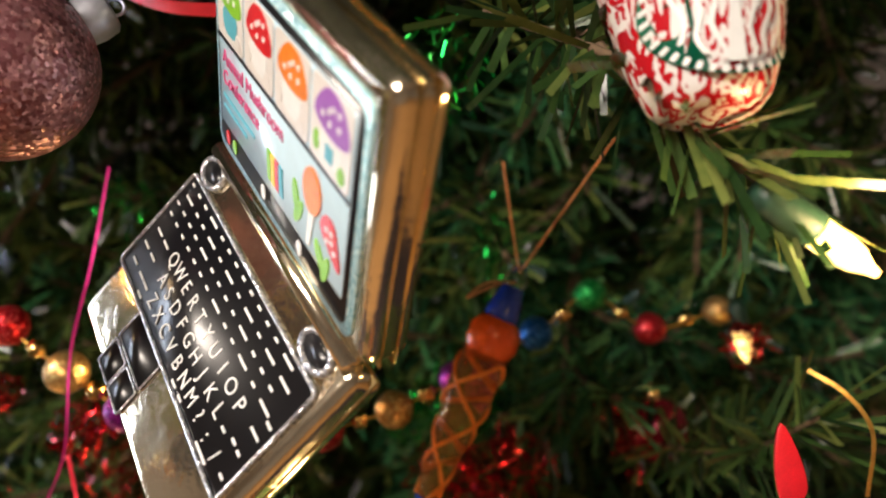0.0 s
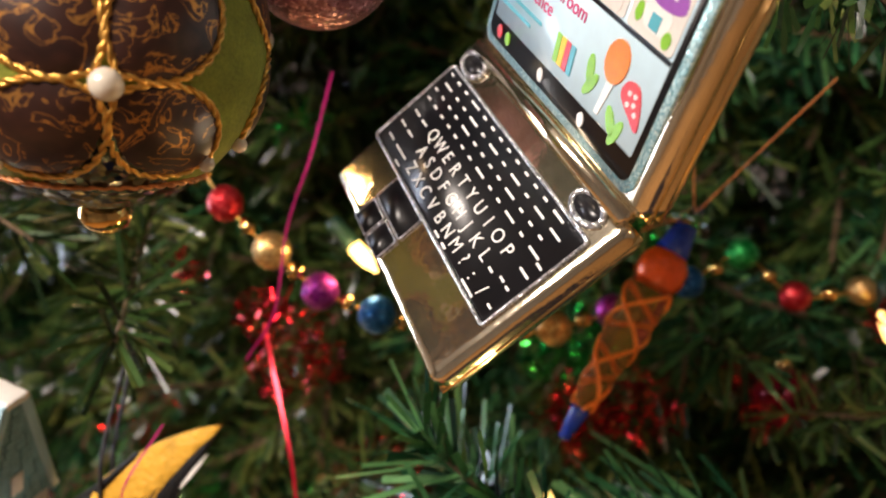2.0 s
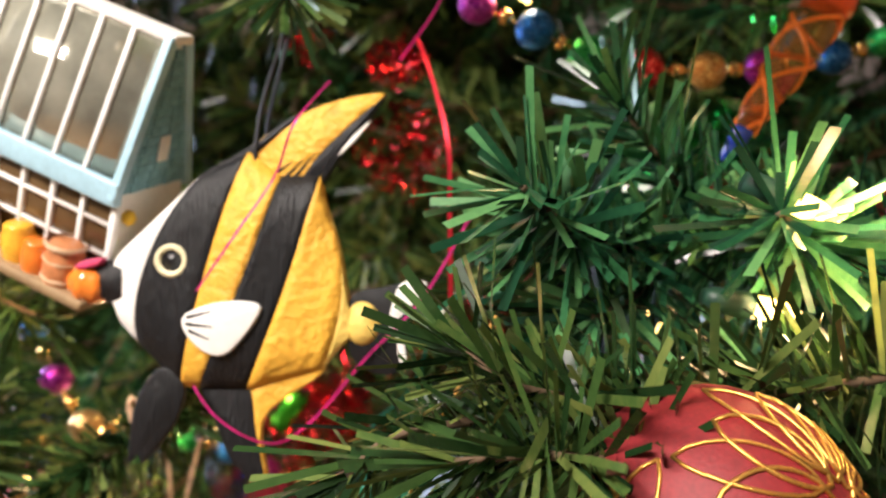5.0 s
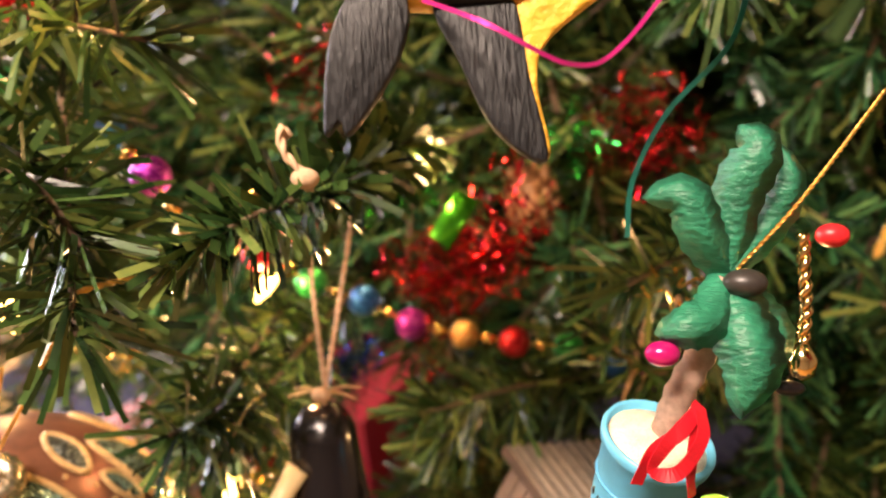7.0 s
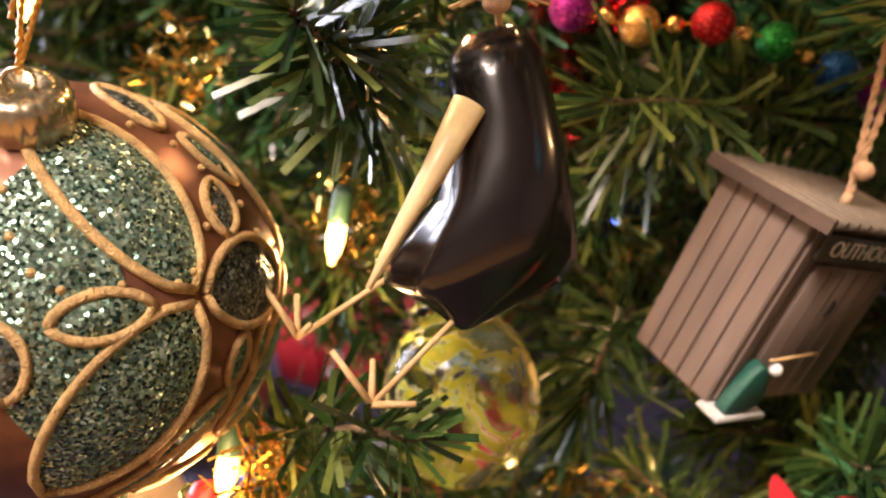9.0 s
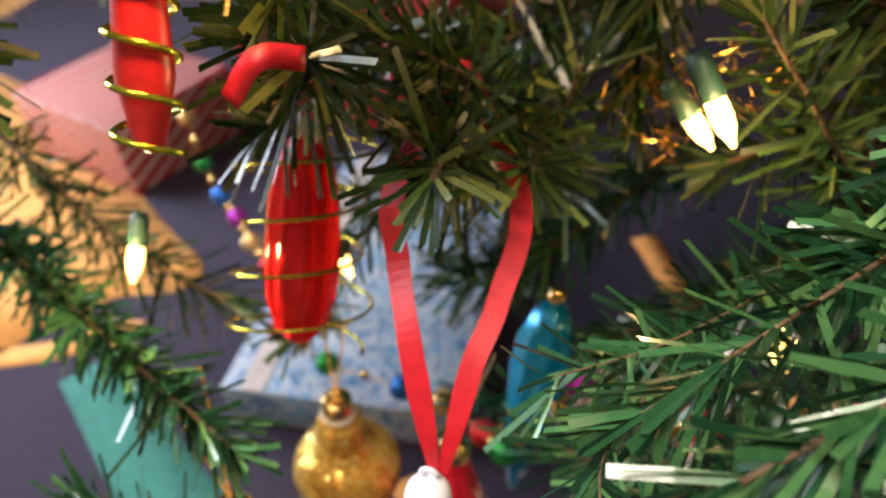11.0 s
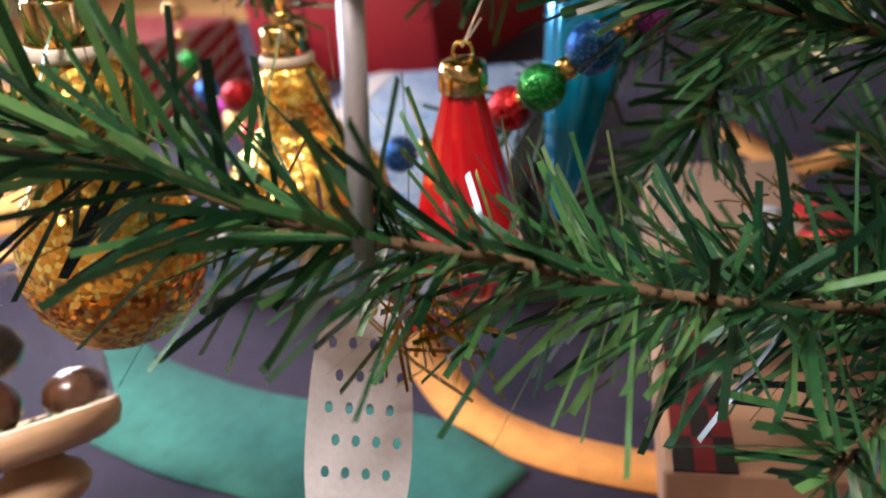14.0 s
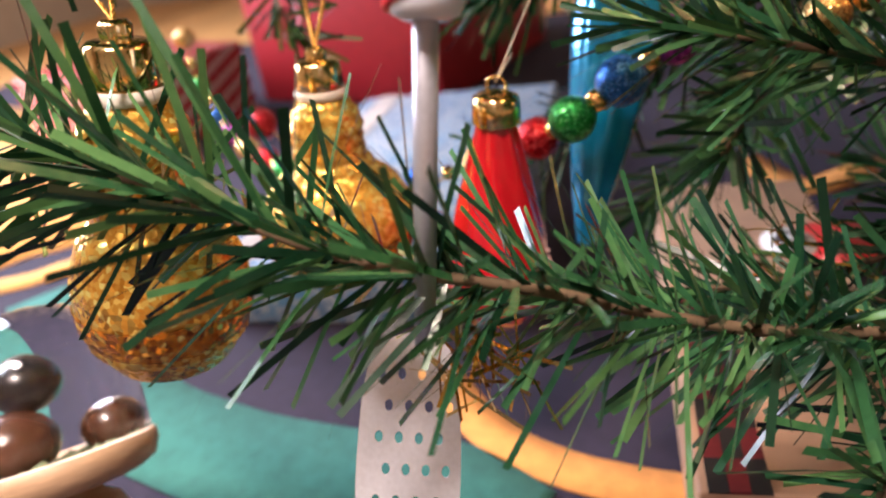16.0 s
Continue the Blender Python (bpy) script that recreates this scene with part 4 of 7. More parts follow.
    for dx, dy in ((-0.006, 0.0125), (-0.009, 0.0145), (-0.0045, 0.0105), (-0.0085, 0.0115), (-0.0065, 0.0148)):
        print_on("dot", disc(sx1 + dx, sy0 + dy, 0.0008, 0.0008, 0.0018, 0.002, 8), WHITE_PRINT)
    for dx, dy, a in ((-0.028, 0.011, 0.3), (-0.026, 0.0075, -0.5), (-0.0125, 0.0035, 0.7), (-0.009, 0.002, -0.3)):
        print_on("leaf", disc(sx1 + dx, sy0 + dy, 0.0018, 0.0045, 0.0013, 0.0017, 12, a), PAINT_GREEN)
    print_on("stalk", slab([(sx1 - 0.0205, sy0 + 0.002), (sx1 - 0.0185, sy0 + 0.002), (sx1 - 0.0165, sy0 + 0.0125), (sx1 - 0.0195, sy0 + 0.0125)], 0.0013, 0.0017), WHITE_PRINT)
    for cx, m in ((sx0 + 0.006, PAINT_RED), (sx0 + 0.012, PAINT_GREEN), (sx0 + 0.036, WHITE_PRINT), (sx0 + 0.062, WHITE_PRINT)):
        print_on("icon", disc(cx, sy0 - 0.0036, 0.0016, 0.0022, 0.0012, 0.0016, 12, 0.4), m)


laptop()


def on_sphere(n, rho, phi, r):
    """The point at the arc rho from direction n, turned by phi."""
    n = Vector(n).normalized()
    a = Vector((0, 0, 1)).cross(n) if abs(n.z) < 0.9 else Vector((1, 0, 0)) - n * n.x
    a = a.normalized()
    b = n.cross(a) * (1 if n.z > -0.9 else -1)
    return (n * math.cos(rho) + (a * math.cos(phi) + b * math.sin(phi)) * math.sin(rho)) * r


def leaf_patch(n, phi, near, far, half, r, rise, steps=10, rows=5):
    """A raised leaf-shaped field on a ball, and its outline."""
    bm, grid, rim = bmesh.new(), [], []
    for i in range(steps + 1):
        f = i / steps
        w = half * math.sin(math.pi * min(1, max(0, f))) ** 0.6
        row = []
        for j in range(rows):
            g = 2 * j / (rows - 1) - 1
            u, v = near + (far - near) * f, w * g
            lift = rise * math.sin(math.pi * f) ** 0.5 * (1 - g * g)
            row.append(on_sphere(n, math.hypot(u, v), phi + math.atan2(v, u), r + 0.0003 + lift))
        grid.append([bm.verts.new(p) for p in row])
        rim.append((row[0] * 1.004, row[-1] * 1.004))
    for a, b in zip(grid, grid[1:]):
        for j in range(rows - 1):
            bm.faces.new((a[j], a[j + 1], b[j + 1], b[j]))
    line = [a for a, _ in rim] + [b for _, b in rim[::-1]]
    bmesh.ops.remove_doubles(bm, verts=bm.verts, dist=1e-6)
    return bm, line


def flower_ball():
    r = 0.0475
    velvet = plain("lime_velvet", (0.2, 0.23, 0.02), 0.85, 0, 0.35, 900, 0.6)
    brocade, bn, bl, bb = nodes_of("brown_brocade")
    tc, nz1 = bn.new("ShaderNodeTexCoord"), bn.new("ShaderNodeTexNoise")
    nz1.inputs["Scale"].default_value, nz1.inputs["Detail"].default_value, nz1.inputs["Distortion"].default_value = 110, 2.5, 1.8
    bl.new(tc.outputs["Object"], nz1.inputs["Vector"])
    bl.new(ramp(brocade.node_tree, nz1.outputs[0], [(0.3, (0.018, 0.005, 0.003)), (0.535, (0.04, 0.012, 0.007)), (0.55, (0.5, 0.24, 0.06)), (0.57, (0.5, 0.24, 0.06)), (0.585, (0.035, 0.01, 0.006))]), bb.inputs["Base Color"])
    bl.new(ramp(brocade.node_tree, nz1.outputs[0], [(0.53, (0, 0, 0)), (0.55, (0.8, 0.8, 0.8)), (0.57, (0.8, 0.8, 0.8)), (0.585, (0, 0, 0))]), bb.inputs["Metallic"])
    bb.inputs["Roughness"].default_value = 0.42
    sequin = glitter("black_sequin", (0.01, 0.012, 0.01), (0.12, 0.13, 0.1), 0.0022, 0.2, 0.8, 1.1)
    pearl = plain("pearl", (0.75, 0.68, 0.56), 0.18, 0.1, 0.08, 300, 0.05, coat=0.6)
    nz = Vector((0.632, -0.768, -0.103)).normalized()
    ny = Vector((0.01, 0.0068, 0.0526))
    ny = (ny - nz * ny.dot(nz)).normalized()
    nx = ny.cross(nz)
    turn = Matrix((nx, ny, nz)).transposed().to_4x4()
    ob = thing("fabric_ball_ornament", Matrix.Translation((-.171, .1794, 1.1776)) @ turn, "fabric ball ornament with brown brocade petals, green velvet and gold cord", "ornament")
    part("velvet_ball", ball(r, u=40, v=24), velvet, ob, "lime green velvet ground")
    hubs = [Vector((0, 0, 1)), Vector((-0.98, 0, -0.2)), Vector((0.98, 0.05, -0.2)), Vector((0, 0.98, -0.2))]
    for n in hubs:
        for k in range(4):
            bm, line = leaf_patch(n, radians(45 + 90 * k), 0.07, 0.86, 0.30, r, 0.0022)
            p = part("petal", bm, brocade, ob, "dark brown brocade petal edged in gold")
            part("gold_edge", rope(line + line[:1], 0.0011), GOLD_CORD, p)
        part("pearl", ball(0.0042, at=on_sphere(n, 0, 0, r + 0.0025), u=14, v=9), pearl, ob)
        for k in range(4):
            part("pearl", ball(0.0026, at=on_sphere(n, 0.86, radians(45 + 90 * k), r + 0.001), u=12, v=8), pearl, ob)
    bm, line = leaf_patch((0, 0, 1), radians(-90), 0.1, 1.2, 0.36, r, 0.0006)
    part("sequin_wedge", bm, sequin, ob, "black sequins between the petals")
    bm, line = leaf_patch((0, -0.9, 0.42), 0.0, -0.62, 0.62, 0.42, r, 0.0012)
    under = part("sequin_field", bm, sequin, ob, "black sequinned panel")
    part("gold_edge", rope(line + line[:1], 0.0011), COPPER_CORD, under)
    part("knob", ball(0.0072, at=(0.0, -r - 0.0055, 0.004), squash=(1.1, 0.9, 1)), GOLD_BEAD, ob, "round gold bead at the foot")
    part("hanging_loop", rope(curve_points([(0, r, 0), (0.002, r + 0.03, -0.01), (0.0, r + 0.06, -0.03)], 6), 0.0009), GOLD_CORD, ob)


flower_ball()


def glass_ball(m, r, material, label, cap=GOLD, up=(0, 1, 0), squash=1.0):
    ob = thing("ball_ornament", m, label, "ornament")
    part("ball", ball(r, u=36, v=22, squash=(1, squash, 1)), material, ob)
    n = Vector(up).normalized()
    turn = n.to_track_quat("Z", "Y").to_matrix().to_4x4()
    k = r / 0.03
    part("cap", lathe([(0.0075 * k, r * 0.97), (0.0078 * k, r + 0.003 * k), (0.0072 * k, r + 0.008 * k), (0.006 * k, r + 0.009 * k), (0, r + 0.009 * k)], 24, None, turn, 0.03, 12), cap, ob, "crimped metal cap")
    ring = [turn @ Vector((0.003 * k * math.cos(a), 0, r + 0.011 * k + 0.003 * k * math.sin(a))) for a in (2 * math.pi * i / 16 for i in range(17))]
    part("ring", tube(ring, 0.0005, 6), cap, ob)
    return ob


glass_ball(pose(-0.1250, 0.2402, 1.1970, 65.8, 7.9, 10.5), .0275, glitter("mauve_glitter", (.22, .07, .08), (.45, .2, .22), .0011, .3, .55, .45), "mauve and copper crackle-glitter glass ball on a bough", SILVER, (.75, .5, -.3))


def cup():
    ob = thing("cup_ornament", pose(0.0675, 0.2280, 1.1718, 53.3, 6.0, 9.4), "red and white takeaway coffee cup ornament with a round green emblem", "ornament")
    m, n, l, b = nodes_of("red_white_swirl")
    tc, w = n.new("ShaderNodeTexCoord"), n.new("ShaderNodeTexNoise")
    w.inputs["Scale"].default_value, w.inputs["Detail"].default_value, w.inputs["Distortion"].default_value = 210, 0.6, 2.6
    mp = n.new("ShaderNodeMapping")
    mp.inputs["Rotation"].default_value, mp.inputs["Scale"].default_value = (0, 0, 0.5), (1.25, 0.5, 1.0)
    l.new(tc.outputs["Object"], mp.inputs[0])
    l.new(mp.outputs[0], w.inputs["Vector"])
    l.new(ramp(m.node_tree, w.outputs[0], [(0.475, (0.42, 0.008, 0.014)), (0.495, (0.75, 0.72, 0.7))]), b.inputs["Base Color"])
    b.inputs["Roughness"].default_value = 0.25
    turn = pose(0, 0, 0, -90, 0, 0)
    r0, y0, slope = 0.0152, -0.0125, 0.2
    part("cup_body", lathe([(0, y0 + 0.001), (0.009, y0), (0.0118, y0 + 0.001), (0.0142, y0 + 0.0036), (0.0162, y0 + 0.0085), (r0 + slope * 0.014, y0 + 0.014), (r0 + slope * 0.066, y0 + 0.066), (r0 + slope * 0.066 + 0.001, y0 + 0.068), (0, y0 + 0.069)], 40, None, turn), m, ob)
    def wrap(bm, lift):
        for v in bm.verts:
            r = r0 + slope * (v.co.y - y0)
            v.co.z = math.sqrt(max(1e-8, r * r - v.co.x ** 2)) + lift + v.co.z
        return bm
    cy, er = 0.0088, 0.0182
    green = plain("emblem_green", (0.0, 0.11, 0.055), 0.3, 0, 0.1)
    emblem = part("emblem", wrap(disc(0.001, cy, er, er, 0, 0.0001, 48), 0.0003), green, ob, "round green emblem with white wavy lines")
    for k in range(40):
        a = 2 * math.pi * k / 40
        c, d = math.cos(a), math.sin(a)
        q = [(0.001 + r * c - e * d, cy + r * d + e * c) for r, e in ((er * 0.9, -0.0006), (er * 0.99, -0.0006), (er * 0.99, 0.0006), (er * 0.9, 0.0006))]
        part("emblem_tooth", wrap(slab(q, 0, 0.0001), 0.0006), WHITE_PRINT, emblem, smooth=False)
    for side in (-1, 1):
        for k in range(3):
            x = 0.001 + side * (0.0046 + k * 0.0033)
            mid = [(x + side * 0.00035 * (i - 8) * 0.6 + 0.0009 * math.sin(i * 0.85 + k), cy - 0.0165 + i * 0.0016) for i in range(18)]
            mid = [p for p in mid if math.hypot(p[0] - 0.001, p[1] - cy) < er * 0.86]
            for (x0, z0), (x1, z1) in zip(mid, mid[1:]):
                part("wave_line", wrap(slab([(x0 - 0.0006, z0), (x0 + 0.0006, z0), (x1 + 0.0006, z1), (x1 - 0.0006, z1)], 0, 0.0001), 0.0006), WHITE_PRINT, emblem, smooth=False)
    part("emblem_centre", wrap(slab([(-0.0012, cy - 0.0155), (0.0032, cy - 0.0155), (0.0022, cy - 0.004), (0.0028, cy + 0.004), (-0.0008, cy + 0.004), (-0.0002, cy - 0.004)], 0, 0.0001), 0.0007), WHITE_PRINT, emblem, smooth=False)

cup()


def orange_drop():
    ob = thing("glass_icicle_ornament", pose(-0.0531, 0.2808, 0.9660, -31.5, 30.7, -2.5), "clear orange spiral glass drop ornament with blue ends", "ornament")
    glass = clear_glass("amber_glass", (1.0, 0.55, 0.2), 0.05, 0.12)
    part("tip", lathe([(0, 0), (0.0028, 0.001), (0.0046, 0.016), (0.0050, 0.018), (0, 0.019)], 20), PAINT_BLUE, ob, "blue glass tip")
    part("body", lathe([(0, 0.017), (0.0048, 0.018), (0.0085, 0.045), (0.0112, 0.072), (0.0106, 0.088), (0, 0.09)], 24), glass, ob, "clear amber glass body")
    for k in range(4):
        pts = [Vector(((0.005 + 0.0062 * min(1, f * 1.4)) * math.cos(7 * f * (1 if k % 2 else -1) + k * 1.57), (0.005 + 0.0062 * min(1, f * 1.4)) * math.sin(7 * f * (1 if k % 2 else -1) + k * 1.57), 0.018 + 0.068 * f)) for f in (i / 40 for i in range(41))]
        part("spiral", tube(pts, 0.0011, 6), PAINT_ORANGE, ob, "orange glass thread")
    part("collar", lathe([(0, 0.084), (0.009, 0.085), (0.0124, 0.093), (0.0122, 0.1), (0.009, 0.105), (0, 0.106)], 24, None, None, 0.05, 7), plain("red_orange_glass", (0.75, 0.1, 0.01), 0.15, 0, 0.2, coat=0.5), ob, "red-orange glass collar")
    part("cap", lathe([(0.0072, 0.104), (0.0078, 0.107), (0.005, 0.121), (0, 0.122)], 20, None, None, 0.08, 9), PAINT_BLUE, ob, "fluted blue glass cap")
    part("stopper", lathe([(0, 0.12), (0.005, 0.121), (0.0058, 0.126), (0.003, 0.131), (0, 0.132)], 16), clear_glass("clear_glass", (1, 1, 1)), ob)
    for a in ((0.0035, 0.3627, 1.1092), (0.0499, 0.2949, 1.1354)):
        top = ob.matrix_world.inverted() @ Vector(a)
        part("cord", rope(curve_points([(0, 0, 0.128), top * 0.5 + Vector((0, 0.001, 0.064)), top], 6), 0.0007), COPPER_CORD, ob, "thin copper hanging cord")
    part("bow", rope(curve_points([(0.0, 0, 0.124), (-0.012, 0.004, 0.118), (-0.018, 0.002, 0.108), (-0.009, 0, 0.118), (0, 0, 0.124)], 5), 0.0007), COPPER_CORD, ob)


orange_drop()


def streamer(pts, width, normal, material, label, curl=True):
    p = curve_points(pts, 10)
    ob = mesh_object("foil_ribbon", ribbon(p, width * 0.75, normal, 0.0002), material, smooth=False)
    return tagged(ob, label, "ribbon")


streamer([(-0.1723, 0.3376, 1.1369), (-0.1749, 0.3070, 1.1049), (-0.1818, 0.2818, 1.0746), (-0.1825, 0.2578, 1.0425), (-0.2042, 0.2577, 1.0135)], .0016, (.3, -.9, .2), PINK_FOIL, "thin curled magenta foil ribbon hanging from a bough")
streamer([(-0.2017, 0.2763, 1.0237), (-0.1877, 0.2545, 1.0072), (-0.1739, 0.2330, 0.9803), (-0.1710, 0.2238, 0.9506), (-0.1685, 0.2139, 0.9089)], .0026, (.3, -.9, .2), plain("red_foil", (.6, .02, .04), .3, .6), "thin red foil ribbon hanging among the boughs")
streamer([(-0.2181, 0.2088, 1.0107), (-0.2250, 0.1863, 0.9963), (-0.2343, 0.1837, 0.9754), (-0.2441, 0.1653, 0.9556), (-0.2564, 0.1501, 0.9346)], .0011, (.2, -1, .2), PINK_FOIL, "thread of magenta foil lying across the wooden fish")
streamer([(-0.2785, 0.1605, 0.8927), (-0.2481, 0.1395, 0.8839), (-0.2269, 0.1436, 0.8718), (-0.2151, 0.1596, 0.8747), (-0.1955, 0.1752, 0.8988), (-0.1740, 0.1914, 0.9228), (-0.1623, 0.2275, 0.9482)], .0015, (.2, -1, .3), PINK_FOIL, "curled magenta foil ribbon looped round the wooden fish")
streamer([(-0.2170, 0.1937, 0.8077), (-0.2153, 0.1963, 0.8264), (-0.2051, 0.2024, 0.8468), (-0.1874, 0.2051, 0.8663), (-0.1812, 0.2148, 0.8848)], .0022, (.2, -1, .2), TEAL_FOIL, "thin teal curling ribbon beside the palm")
streamer([(-0.1493, 0.3445, 1.2128), (-0.1143, 0.3241, 1.2010), (-0.0823, 0.3169, 1.1951)], .007, (0, -1, -.3), RED_RIBBON, "strip of red satin ribbon behind the laptop ornament")
tagged(mesh_object("petal_scrap", slab(smooth_outline([(-.002, -.012), (.0045, -.008), (.0028, .002), (-.003, .0125), (-.0048, 0)], 4), -.0006, .0006, .0003), RED_RIBBON), "pointed red felt leaf among the needles", "leaf").matrix_world = pose(0.0887, 0.2205, 1.0545, 65.1, 9.6, 7.7)
streamer([(0.1105, 0.2774, 1.0461), (0.1202, 0.2666, 1.0424), (0.1257, 0.2575, 1.0325), (0.1236, 0.2521, 1.0099)], .0022, (.4, -1, .3), GOLD_CORD, "looped gold cord on a bough")


# ---- glass house and fish ----
def greenhouse():
    u, v = Vector((-0.9987, 0.05, 0)), Vector((0.05, 0.9987, 0))
    frame_m = Matrix(((-u.x, v.x, 0, 0), (-u.y, v.y, 0, 0), (0, 0, 1, 0), (0, 0, 0, 1)))
    ob = thing("greenhouse_ornament", Matrix.Translation((-0.3010, 0.1660, 0.9668)) @ frame_m @ Matrix.Rotation(radians(19), 4, "Y") @ Matrix.Rotation(radians(-5), 4, "X") @ Matrix.Scale(0.857, 4), "pale blue and white greenhouse ornament with pumpkins along its front", "ornament")
    white = plain("white_enamel", (0.84, 0.82, 0.79), 0.35, 0, 0.08, 300, 0.2)
    blue = plain("pale_blue_enamel", (0.4, 0.62, 0.74), 0.35, 0, 0.15, 200, 0.3)
    slate = plain("blue_shingle", (0.2, 0.4, 0.47), 0.4, 0, 0.35, 250, 0.4)
    pane = plain("amber_pane", (0.13, 0.08, 0.035), 0.12, 0.2, 0.6, 60, 0.1, coat=0.2)
    # roof glass lightened in its colour for the grey reflections lying on it
    roof_pane = plain("reflection_grey_pane", (0.42, 0.42, 0.34), 0.09, 0.55, 0.5, 45, 0.25, coat=0.4)
    W, Dp, Hw, Hr = 0.15, 0.052, 0.053, 0.078
    # local x runs back along the front from the near corner to negative x; y goes in depth; z up; eaves at z = 0
    part("front_wall", box(-W, 0.002, -Hw, 0, 0.004, 0), pane, ob, "dark glazed front with warm reflections")
    part("back_wall", box(-W, Dp - 0.003, -Hw, 0, Dp, 0), white, ob)
    for i in range(9):
        x = -W + i * W / 8
        part("glazing_bar", box(x - 0.0014, -0.0004, -Hw, x + 0.0014, 0.0025, 0, 0.0004, 1), white, ob)
    for z in (-0.017, -0.034):
        part("glazing_bar", box(-W, -0.0002, z - 0.0011, 0, 0.0023, z + 0.0011), white, ob)
    part("corner_post", box(-0.0005, -0.001, -Hw, 0.003, 0.003, 0, 0.0006, 1), white, ob)
    part("eaves_board", box(-W - 0.002, -0.005, -0.004, 0.004, 0.0, 0.0085, 0.001, 2), blue, ob, "pale blue eaves board")
    side = [(0.002, -Hw), (Dp - 0.002, -Hw), (Dp - 0.002, 0), (Dp * 0.62, Hr), (Dp * 0.38, Hr), (0.002, 0)]
    bm = bmesh.new()
    a = [bm.verts.new((0.0005, y, z)) for y, z in side]
    b = [bm.verts.new((-0.0025, y, z)) for y, z in side]
    bm.faces.new(a)
    bm.faces.new(b[::-1])
    for i in range(6):
        bm.faces.new((a[i], b[i], b[(i + 1) % 6], a[(i + 1) % 6]))
    part("gable", bm, white, ob, smooth=False)
    for r in range(15):
        z0 = 0.001 + r * 0.0049
        f = z0 / Hr
        y0, y1 = 0.38 * Dp * f + 0.0005, Dp - 0.38 * Dp * f - 0.0005
        n = max(3, int((y1 - y0) / 0.006))
        for k in range(n):
            ya = y0 + (y1 - y0) * k / n
            part("shingle", box(0.0006, ya + 0.0002, z0, 0.0022 + 0.0004 * (k % 2), ya + (y1 - y0) / n - 0.0002, z0 + 0.0046, 0.0003, 1), slate, ob, smooth=False)
    part("gable_window", box(0.0026, Dp * 0.5 - 0.004, 0.016, 0.004, Dp * 0.5 + 0.004, 0.03, 0.0006, 1), white, ob)
    def roof(y0, y1, name):
        d = Vector((0, y1 - y0, Hr))
        ang = math.atan2(d.z, d.y)
        ln = math.hypot(d.y, d.z)
        m = Matrix.Translation((0, y0, 0)) @ Matrix.Rotation(ang, 4, "X")
        p = part(name, box(-W, 0, -0.001, 0, ln, 0.0005), roof_pane, ob, "sloping glass roof")
        p.matrix_basis = m
        for i in range(9):
            x = -W + i * W / 8
            part("rafter", box(x - 0.0014, -0.001, 0.0003, x + 0.0014, ln, 0.0028, 0.0005, 1), white, p)
        part("roof_edge", box(-0.001, -0.002, -0.002, 0.0035, ln + 0.002, 0.0036, 0.0008, 2), blue, p)
    roof(-0.002, Dp * 0.38, "roof")
    roof(Dp + 0.002, Dp * 0.62, "roof_back")
    part("ridge", box(-W - 0.001, Dp * 0.36, Hr - 0.001, 0.004, Dp * 0.64, Hr + 0.004, 0.0015, 2), white, ob)
    part("doorstep", box(-W - 0.003, -0.018, -Hw - 0.006, 0.004, Dp + 0.002, -Hw, 0.002, 2), plain("ochre_base", (0.3, 0.2, 0.1), 0.7), ob)
    flower = part("flower", disc(0, 0, 0.0036, 0.0042, 0, 0.002, 7), PAINT_YELLOW, ob)
    flower.matrix_basis = pose(0.003, 0.008, -0.012, 90, 0, 60)
    pumpkin = plain("pumpkin_glaze", (0.75, 0.2, 0.02), 0.2, 0, 0.3, 150, 0.2, coat=0.6)
    basket = plain("basket_glaze", (0.5, 0.2, 0.08), 0.3, 0, 0.3, 300, 0.4, coat=0.4)
    corn = plain("corn_glaze", (0.8, 0.42, 0.03), 0.25, 0, 0.3, 400, 0.5, coat=0.4)
    round_ware = [(0, -0.011), (0.008, -0.0105), (0.0125, -0.005), (0.013, 0.002), (0.009, 0.009), (0.003, 0.0105), (0, 0.0095)]
    tall_ware = [(0, -0.014), (0.0085, -0.014), (0.0098, -0.012), (0.0105, 0.0), (0.0104, 0.006), (0.0088, 0.0095), (0.0092, 0.012), (0.0075, 0.0135), (0, 0.0138)]
    cream = plain("cream_glaze", (0.62, 0.42, 0.26), 0.3, 0, 0.2, 300, 0.4, coat=0.4)
    for x, y, z, k, m, nm in ((-0.001, -0.005, -0.004, 0.9, pumpkin, "pumpkin"), (-0.018, -0.007, -0.002, 0.95, basket, "jar"), (-0.034, -0.008, -0.002, 0.72, pumpkin, "jar"), (-0.048, -0.006, -0.001, 0.8, corn, "corn"), (-0.074, -0.008, -0.001, 1.0, cream, "pot"), (-0.102, -0.008, -0.004, 0.85, pumpkin, "pumpkin")):
        whole = nm == "pumpkin"
        bm = lathe([(r * k, h * k) for r, h in (round_ware if whole else tall_ware)], 28, None, None, 0.08 if whole else 0.015, 8)
        p = part(nm, bm, m, ob)
        p.matrix_basis = pose(x, y, -Hw + z + 0.011 * k, 0, (0 if whole else -4 + 300 * (x + 0.03)), 0)
        if whole:
            part("stalk", tube([Vector((0, 0, 0.009 * k)), Vector((0.001, 0, 0.014 * k))], 0.0014, 7), cream, p)
        elif m is basket:
            for h in (-0.006, 0.004, 0.012):
                part("band", lathe([(0.0098 * k, h - 0.0016), (0.0112 * k, h), (0.0098 * k, h + 0.0016)], 24), cream, p)
    bush = bmesh.new()
    rng = random.Random(2)
